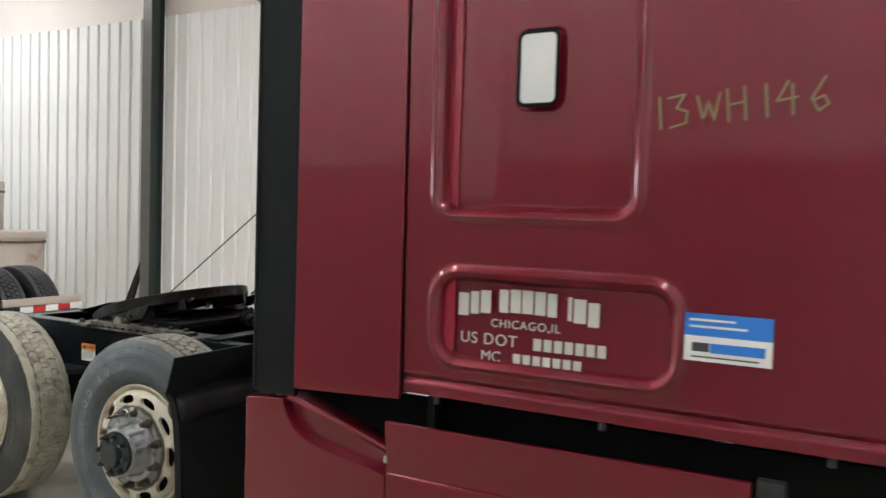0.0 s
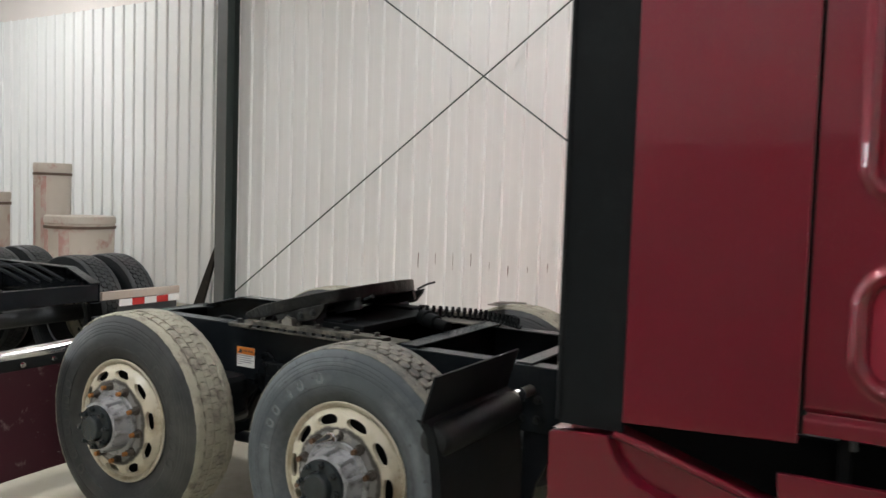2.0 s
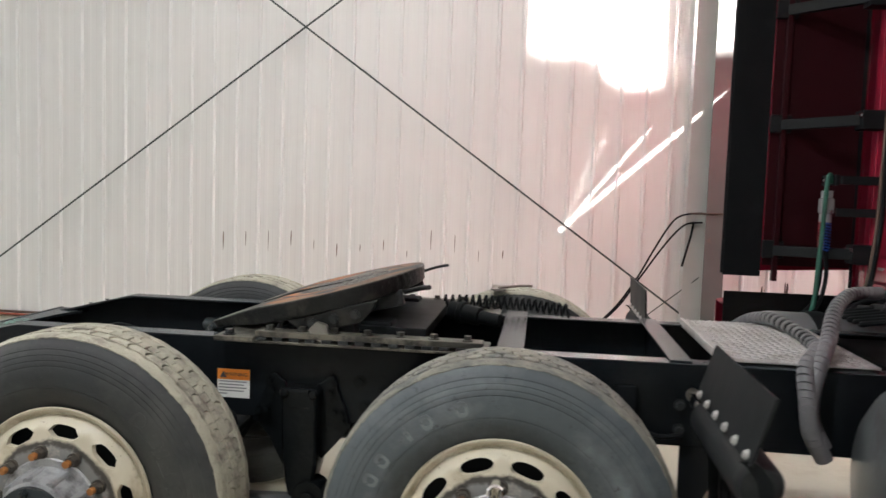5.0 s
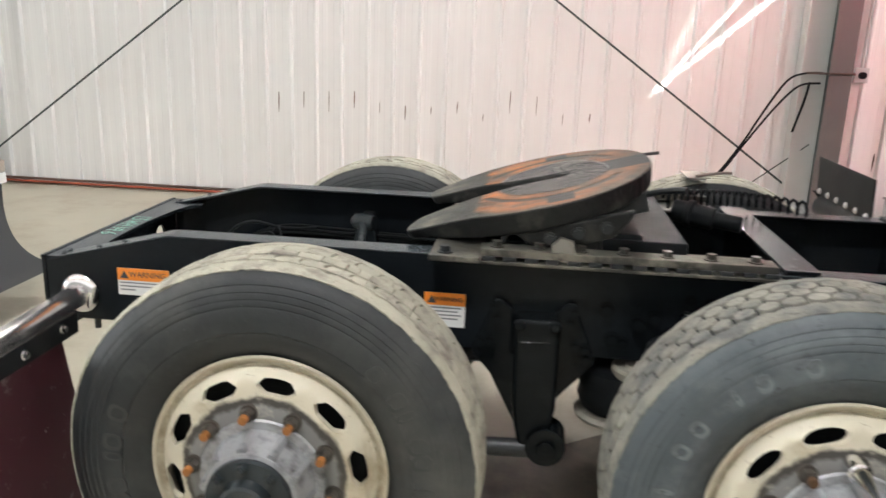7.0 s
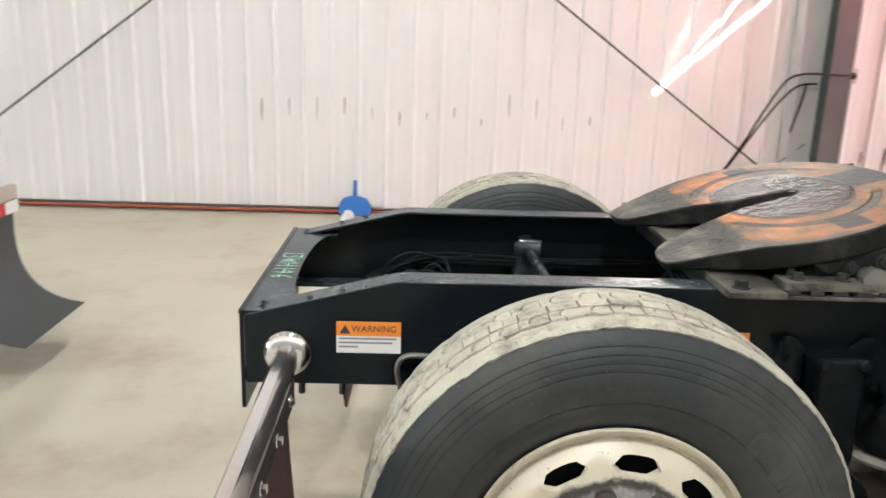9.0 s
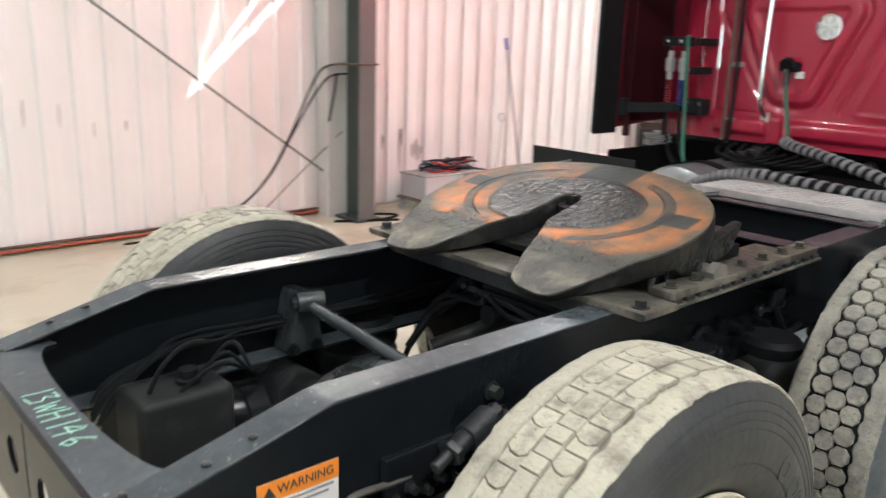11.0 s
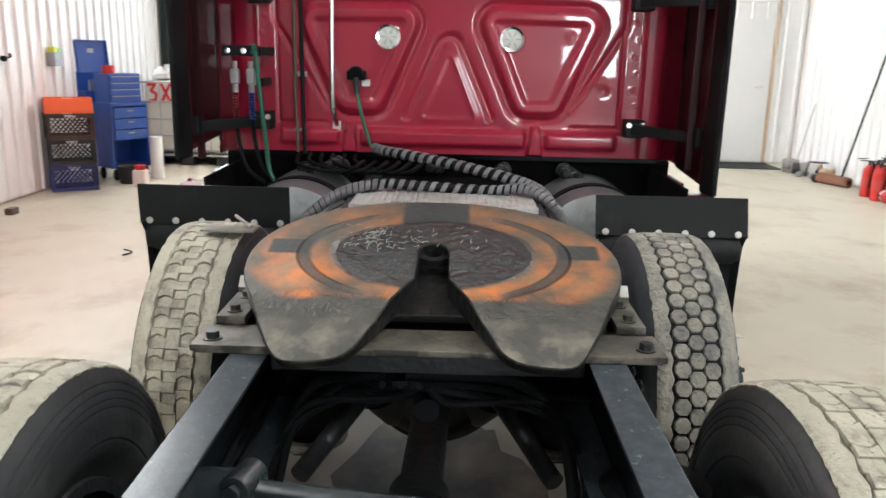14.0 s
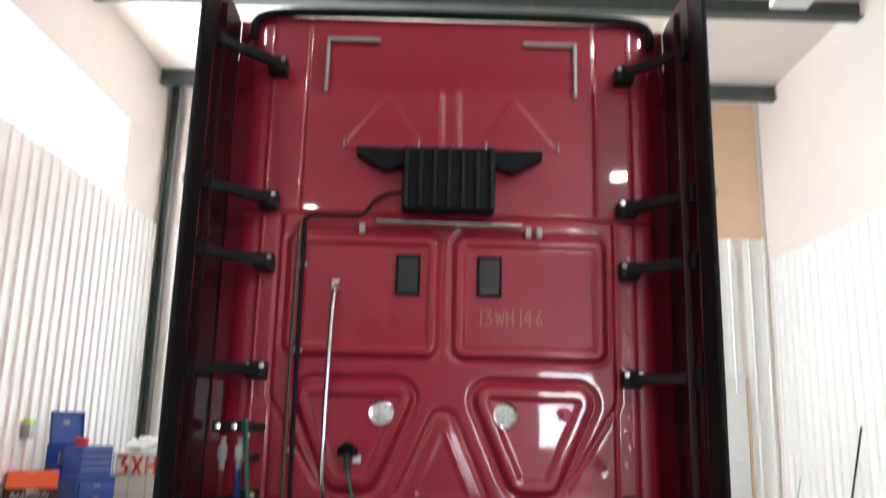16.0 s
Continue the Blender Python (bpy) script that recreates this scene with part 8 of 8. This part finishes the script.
mk = chalk("3XH", 0.235, Matrix.Translation((-0.466, 0.50, 0.845)) @ Matrix(((0, 0, -1, 0), (-1, 0, 0, 0), (0, 1, 0, 0), (0, 0, 0, 1))), M_SPRAY, 0.085)
mk.parent = ibc
mk_solid = mk.modifiers.new("stroke", "SOLIDIFY")
mk_solid.thickness, mk_solid.offset = 0.002, 0
mk["label"] = "red sprayed figures 3 X H"
bm = B()
rng = random.Random(4)
for q in range(3):
    vs = bmesh.ops.create_icosphere(bm, subdivisions=2, radius=0.12, matrix=Matrix.Translation((-0.25 + 0.05 * q, 0.34 - 0.07 * q, 1.20 + 0.03 * q)) @ Matrix.Diagonal((1.2, 1.2, 0.7, 1)))["verts"]
    for v in vs:
        v.co += Vector((rng.gauss(0, .018), rng.gauss(0, .018), rng.gauss(0, .018)))
tagged(part("plastic_bag", bm, M_WHITE, at=(10.0, 3.62, 0)), "crumpled white plastic bag on the caged tote", "bag")
for k in range(5):
    e = thing("rag", "crumpled rag lying on the caged tote", "rag", "rags on the tote")
    bm = B()
    vs = bmesh.ops.create_icosphere(bm, subdivisions=2, radius=0.09, matrix=Matrix.Diagonal((1.3, 1.3, 0.45, 1)))["verts"]
    for v in vs:
        v.co += Vector((rng.gauss(0, .012), rng.gauss(0, .012), rng.gauss(0, .008)))
    part("cloth", bm, (M_WHITE, M_GREY, M_BLACKBOX, M_WHITE, M_REDPLASTIC)[k], e)
    e.location = (9.72 + 0.05 * k, 3.62 - 0.13 * k, 1.155)

# ---- jug and roll ----
e = thing("plastic_jug", "translucent white plastic jug with red lid on the floor", "jug", "", "", (7.72, 3.56, 0))
bm = B()
box(bm, (-0.075, -0.075, 0), (0.075, 0.075, 0.20), 0.025, None, 3)
part("body", bm, mat("jug_plastic", (0.62, 0.52, 0.47), 0.4, var=0.08, stain=(0.45, 0.18, 0.14), stain_at=(0.55, 0.7)), e)
bm = B()
lathe(bm, [(0.055, 0.19), (0.058, 0.215), (0.064, 0.22), (0.064, 0.25), (0.0, 0.255)], 24, "z")
part("lid", bm, M_REDPLASTIC, e)
e = thing("film_roll", "upright white roll of plastic film on the floor", "roll", "", "", (8.40, 3.62, 0))
bm = B()
lathe(bm, [(0.0, 0.0), (0.075, 0.0), (0.075, 0.50), (0.025, 0.50), (0.025, 0.47), (0.0, 0.47)], 28, "z")
part("film", bm, M_WHITE, e)

# ---- front right corner ----
door = thing("door_1", "white steel personnel door with bare wooden jamb", "door", "", "structure")
bm = B()
box(bm, (WALL_F - 0.02, DOOR_Y[0], 0.02), (WALL_F + 0.025, DOOR_Y[1], 2.40), 0.004)
part("leaf", bm, mat("door_white", (0.66, 0.66, 0.64), 0.45, var=0.05, scale=3), door)
for y in (DOOR_Y[0] - 0.05, DOOR_Y[1] + 0.005):
    bm = B()
    box(bm, (WALL_F - 0.035, y, 0), (WALL_F + 0.02, y + 0.045, 2.45), 0.004)
    part("jamb", bm, M_WOOD, door)
bm = B()
box(bm, (WALL_F - 0.035, DOOR_Y[0] - 0.05, 2.41), (WALL_F + 0.02, DOOR_Y[1] + 0.05, 2.46), 0.004)
part("head", bm, M_WHITE, door)
bm = B()
cyl(bm, (WALL_F - 0.02, DOOR_Y[0] + 0.14, 1.18), (WALL_F - 0.08, DOOR_Y[0] + 0.14, 1.18), 0.020, 16)
box(bm, (WALL_F - 0.09, DOOR_Y[0] + 0.12, 1.165), (WALL_F - 0.07, DOOR_Y[0] + 0.26, 1.195), 0.006)
part("lever_handle", bm, M_CHROME, door)
bm = B()
box(bm, (WALL_F - 0.75, DOOR_Y[0] - 0.05, 0), (WALL_F - 0.06, DOOR_Y[1], 0.012), 0.003)
tagged(part("door_mat", bm, M_DARKRUB), "dark grey mat before the personnel door", "mat")
# white vehicle door in the front doorway
vd = thing("overhead_door", "closed white sectional vehicle door in the end wall", "door", "", "structure")
for k in range(7):
    bm = B()
    box(bm, (WALL_F + 0.06, DOOR_F[0], 0.6 * k), (WALL_F + 0.10, DOOR_F[1], 0.6 * k + 0.594), 0.006)
    part("section", bm, M_PANEL, vd)


def extinguisher(x, y, turn, lying=False):
    e = thing("fire_extinguisher", "red fire extinguisher with black hose and valve" + (", lying on its side" if lying else ", standing by the wall"), "extinguisher", "fire extinguishers")
    e.matrix_basis = pose(x, y, 0.068 if lying else 0, 90 if lying else 0, 0, turn)
    bm = B()
    lathe(bm, [(0.0, 0.0), (0.060, 0.0), (0.066, 0.012), (0.067, 0.30), (0.058, 0.345), (0.028, 0.375), (0.020, 0.385), (0.0, 0.385)], 28, "z")
    part("cylinder", bm, M_REDPLASTIC, e)
    bm = B()
    cyl(bm, (0, 0, 0.38), (0, 0, 0.43), 0.016, 12)
    box(bm, (-0.012, -0.10, 0.425), (0.012, 0.03, 0.437), 0.003)
    box(bm, (-0.012, -0.09, 0.455), (0.012, 0.03, 0.465), 0.003, pose(0, 0, 0, 6, 0, 0))
    part("valve", bm, M_BLACKBOX, e)
    bm = B()
    pipe(bm, [(0.015, 0.02, 0.41), (0.06, 0.04, 0.40), (0.078, 0.03, 0.30), (0.076, 0.01, 0.12)], 0.009, 7)
    part("hose", bm, M_RUBBER, e)
    bm = B()
    lathe(bm, [(0.0675, 0.12), (0.0685, 0.12), (0.0685, 0.24), (0.0675, 0.24)], 28, "z")
    part("label_band", bm, M_WHITE if lying else mat("extinguisher_label", (0.46, 0.05, 0.04), 0.5), e)


for k, (x, y) in enumerate(((8.40, -5.13), (8.26, -5.10), (8.12, -5.14), (7.97, -5.09), (8.32, -4.98), (8.05, -4.97))):
    extinguisher(x, y, 40 * k)
extinguisher(7.78, -4.98, 75, True)
e, d = stick("long_pole", (9.10, -5.02, 0.0), (8.74, -5.205, 1.68), 0.013, M_RUBBER, "long black pole leaning against the white wall", "pole")
e, d = stick("thin_rod", (10.60, -5.05, 0.0), (10.50, -5.20, 0.97), 0.008, M_GREY, "thin grey rod leaning against the wall", "rod")
# scrap parts in the corner
rng = random.Random(17)
for k in range(9):
    e = thing("scrap_part", "discarded dirty metal part on the floor in the corner", "scrap metal", "scrap pile")
    x, y = 10.35 - 0.11 * k + rng.uniform(-.05, .05), -5.0 + rng.uniform(-0.08, 0.16)
    bm = B()
    r = rng.uniform(0.06, 0.12)
    if k % 3 == 0:
        lathe(bm, [(r * 0.4, 0), (r, 0), (r, r * 1.4), (r * 0.85, r * 1.6), (r * 0.4, r * 1.6)], 22, "z", None, True)
    elif k % 3 == 1:
        box(bm, (-r * 1.3, -r * 0.6, 0), (r * 1.3, r * 0.6, r), r * 0.2, None, 2)
        cyl(bm, (r, 0, r * 0.6), (r * 2, 0, r * 0.8), r * 0.3, 12)
    else:
        cyl(bm, (-r * 1.4, 0, r * 0.8), (r * 1.4, 0.05, r * 0.8), r * 0.8, 20)
        cyl(bm, (-r * 1.7, 0, r * 0.8), (-r * 1.4, 0, r * 0.8), r * 0.5, 16)
    part("casting", bm, (M_STEEL, M_GREASE, M_GREY)[(k * 2) % 3], e)
    e.matrix_basis = pose(x, y, 0, 0, 0, rng.uniform(0, 180))
e = thing("steel_bucket", "dented bright steel pot among the scrap", "pot", "", "", (9.75, -5.02, 0))
bm = B()
lathe(bm, [(0.0, 0.0), (0.12, 0.0), (0.135, 0.02), (0.14, 0.22), (0.148, 0.225), (0.135, 0.22), (0.13, 0.03), (0.0, 0.02)], 28, "z")
part("pot", bm, M_CHROME, e)
e = thing("rusty_exhaust_pipe", "rusty brown exhaust pipe lying on the floor", "pipe", "", "", (9.15, -4.97, 0))
e.matrix_basis = pose(9.15, -4.97, 0.07, 0, 0, 20)
bm = B()
lathe(bm, [(0.045, -0.26), (0.068, -0.25), (0.070, 0.24), (0.058, 0.26), (0.05, 0.26), (0.05, -0.24)], 24, "x", None, True)
part("pipe", bm, mat("rusty_pipe", (0.20, 0.085, 0.05), 0.75, var=0.3, scale=12), e)
e = thing("oil_filter", "brass-coloured dented canister on the floor", "canister", "", "", (9.42, -5.0, 0))
bm = B()
lathe(bm, [(0.0, 0.0), (0.09, 0.0), (0.10, 0.02), (0.10, 0.15), (0.08, 0.18), (0.0, 0.18)], 24, "z")
part("canister", bm, mat("dull_brass", (0.38, 0.28, 0.17), 0.4, metal=0.7), e)

# ---- lamps under the roof ----
# includes a fixture for the added lamp at (0.0, -2.9)
for hx, hy, watts in HIGH_BAYS:
    e = thing("high_bay_light", "long white high-bay ceiling light", "ceiling light", "high-bay lights", "", (hx, hy, 5.5))
    bm = B()
    box(bm, (-0.62, -0.18, 0.0), (0.62, 0.18, 0.07), 0.01)
    part("housing", bm, M_WHITE, e)
    for sx in (-0.5, 0.5):
        bm = B()
        cyl(bm, (sx, 0, 0.07), (sx, 0, EAVE - 5.5), 0.006, 6)
        part("hanger", bm, M_GREY, e)
for x in (-10.0, -7.0, -4.66, -1.5, 1.0, 2.93, 5.5, 8.0, 10.6):
    bm = B()
    box(bm, (x - 0.09, WALL_R, EAVE - 0.26), (x + 0.09, WALL_L, EAVE - 0.24), 0.002)
    box(bm, (x - 0.006, WALL_R, EAVE - 0.24), (x + 0.006, WALL_L, EAVE - 0.02))
    tagged(part("roof_beam", bm, M_COLUMN), "dark steel roof beam", "beam", "roof beams", "structure")

# ---- the second tractor, standing behind the first ----
T2 = thing("semi_truck", "black bare rear frame of a second tractor with dual tyres", "truck", "", "", (0, 0.30, 0))
XE = -2.28
for s in (-1, 1):
    bm = B()
    t = 0.01
    xs = [XE, XE - 0.30, -9.0]
    def top2(x):
        return 0.84 if x == XE else 0.95
    rings = [[bm.verts.new((x, s * y, z)) for y, z in ((0.345, top2(x)), (0.43, top2(x)), (0.43, 0.68), (0.345, 0.68), (0.345, 0.69), (0.42, 0.69), (0.42, top2(x) - t), (0.345, top2(x) - t))] for x in xs]
    for A, C in zip(rings, rings[1:]):
        for i in range(8):
            j = (i + 1) % 8
            bm.faces.new((A[i], A[j], C[j], C[i]))
    bm.faces.new(rings[0])
    bm.faces.new(rings[-1])
    bmesh.ops.recalc_face_normals(bm, faces=bm.faces)
    soften(bm, 0.006, 2)
    part("frame_rail", bm, M_BLACK, T2)
    # hanger, striped bar and curling flap
    e = new("mudflap_hanger")
    e.parent = T2
    e["label"] = "pale steel mudflap hanger with red and white reflective strip"
    y0, y1 = sorted((s * 0.44, s * 1.21))
    bm = B()
    box(bm, (XE - 0.03, y0, 0.70), (XE + 0.012, y1, 0.765), 0.006)
    part("bar", bm, mat("pale_worn_steel", (0.46, 0.40, 0.34), 0.5, metal=0.4, var=0.15), e)
    for k in range(5):
        bm = B()
        a, b = s * (0.60 + 0.122 * k), s * (0.60 + 0.122 * (k + 1))
        box(bm, (XE + 0.004, min(a, b), 0.640), (XE + 0.010, max(a, b), 0.695))
        part("reflector", bm, M_WHITE if k % 2 == 0 else M_REDPLASTIC, e, flat=True)
    bm = B()
    rows_ = []
    for k in range(15):
        q = k / 14
        x = XE - 0.02 - 0.02 * math.sin(q * 3) + 0.30 * q ** 2.6
        z = 0.66 - 0.47 * math.sin(q * 1.45) / math.sin(1.45)
        rows_.append([bm.verts.new((x + d, s * y, z)) for y in (0.60, 0.80, 1.0, 1.20) for d in (0, 0.009)])
    for a, b in zip(rows_, rows_[1:]):
        for i in range(0, 6, 2):
            bm.faces.new((a[i], a[i + 2], b[i + 2], b[i]))
            bm.faces.new((a[i + 3], a[i + 1], b[i + 1], b[i + 3]))
        bm.faces.new((a[1], a[0], b[0], b[1]))
        bm.faces.new((a[6], a[7], b[7], b[6]))
    for a in (rows_[0], rows_[-1]):
        for i in range(0, 6, 2):
            bm.faces.new((a[i], a[i + 1], a[i + 3], a[i + 2]))
    part("flap", bm, mat("grey_rubber_flap", (0.035, 0.037, 0.04), 0.55, var=0.2), e, "curled grey rubber mudflap")
    for ax in (XE - 0.72, XE - 2.02):
        for y in (0.735, 1.075):
            wheel(T2, ax, s * y, "clean", 17 * y * ax, hub=False, label="black dual wheel with clean tread", lug="clean", out=s)
for x in (XE - 0.02, XE - 1.3, XE - 2.6):
    bm = B()
    box(bm, (x - 0.05, -0.42, 0.70), (x + 0.01, 0.42, 0.83 if x > XE - 0.1 else 0.93), 0.005)
    part("crossmember", bm, M_BLACK, T2)
for ax in (XE - 0.72, XE - 2.02):
    bm = B()
    cyl(bm, (ax, -1.0, 0.51), (ax, 1.0, 0.51), 0.07, 20)
    part("axle", bm, M_GREASE, T2)
# its fifth wheel lies level
bm = B()
o = [(XE - 1.75 + 0.40 * math.cos(a), 0.45 * math.sin(a)) for a in [math.radians(18 * k) for k in range(-9, 10)]]
prism(bm, o, 1.00, 1.05)
soften(bm, 0.008, 2)
part("fifth_wheel", bm, M_GREASE, T2, "black greasy fifth wheel plate")
bm = B()
box(bm, (XE - 2.1, -0.36, 0.93), (XE - 1.3, 0.36, 1.0), 0.01)
part("slide_bed", bm, M_GREASE, T2)
for k in range(4):
    bm = B()
    pipe(bm, [(XE - 0.2, 0.25 - 0.1 * k, 0.86), (XE - 0.5, 0.2 - 0.1 * k, 0.96), (XE - 0.9, 0.25 - 0.08 * k, 0.93), (XE - 1.3, 0.2 - 0.1 * k, 0.98)], 0.014, 8)
    part("air_line", bm, M_RUBBER, T2)
bm = B()
box(bm, (-9.4, -1.2, 0.9), (-7.4, 1.2, 3.4), 0.08, None, 4)
part("cab_back", bm, M_BLACKBOX, T2, "dark cab of the second tractor")

# ---- stored tanks behind ----
M_PINKRUN = mat("pink_stained_plastic", (0.52, 0.30, 0.26), 0.6, var=0.3, scale=5, stain=(0.56, 0.48, 0.42), stain_at=(0.45, 0.6), sscale=4)


def drum(x, y, r, z0, h, label, name="plastic_drum"):
    e = thing(name, label, "drum", "stored drums", "", (x, y, z0))
    bm = B()
    lathe(bm, [(0.0, 0.0), (r * 0.94, 0.0), (r * 0.97, 0.02), (r * 0.95, h * 0.5), (r * 0.97, h - 0.10), (r, h - 0.09), (r, h - 0.02), (r * 0.97, h), (0.0, h)], 36, "z")
    part("shell", bm, M_BROWNCARD, e)
    bm = B()
    lathe(bm, [(r * 0.972, h - 0.16), (r * 1.012, h - 0.16), (r * 1.012, h - 0.125), (r * 0.972, h - 0.125)], 36, "z", None, True)
    for k in range(3):
        b3 = B()
        a = 3.6 + 0.8 * k
        run = [(r * 0.985 * math.cos(a + d), r * 0.985 * math.sin(a + d)) for d in (-0.16, -0.08, 0.0, 0.08, 0.16)]
        inner = [(x * 0.96, y * 0.96) for x, y in run[::-1]]
        prism(b3, run + inner, h * (0.15 + 0.12 * k), h - 0.17)
        part("pink_stain", b3, M_PINKRUN, e)
    part("band", bm, mat("brown_band", (0.13, 0.085, 0.06), 0.6, var=0.5, scale=9), e)
    return e


drum(-6.13, 3.30, 0.43, 0.0, 1.22, "stained cream plastic drum with a brown band")
drum(-6.65, 3.26, 0.235, 0.0, 1.89, "tall stained cream and pink cylinder standing on the floor")
drum(-6.9, 2.45, 0.34, 0.0, 1.50, "grey dented tall drum behind the second tractor")
e = thing("leaning_board", "dark board leaning beside the steel column", "board", "", "", (-4.88, 4.14, 0))
bm = B()
prism(bm, [(-0.10, 0.0), (0.07, 0.0), (0.075, 0.80), (0.045, 0.90), (0.01, 0.86)], -0.02, 0.02, pose(0, 0, 0, -14, 5, 0) @ Matrix.Rotation(radians(90), 4, "X"))
soften(bm, 0.004, 1)
part("plank", bm, mat("charred_board", (0.020, 0.016, 0.013), 0.8, var=0.4, scale=12, stain=(0.05, 0.038, 0.028), stain_at=(0.55, 0.7), sscale=9, specular=0.15), e)
e, d = stick("lying_timber", (-6.2, 4.2, 0.03), (-5.0, 4.1, 0.03), 0.025, M_WOOD, "short pale timber lying on the floor by the wall", "timber")
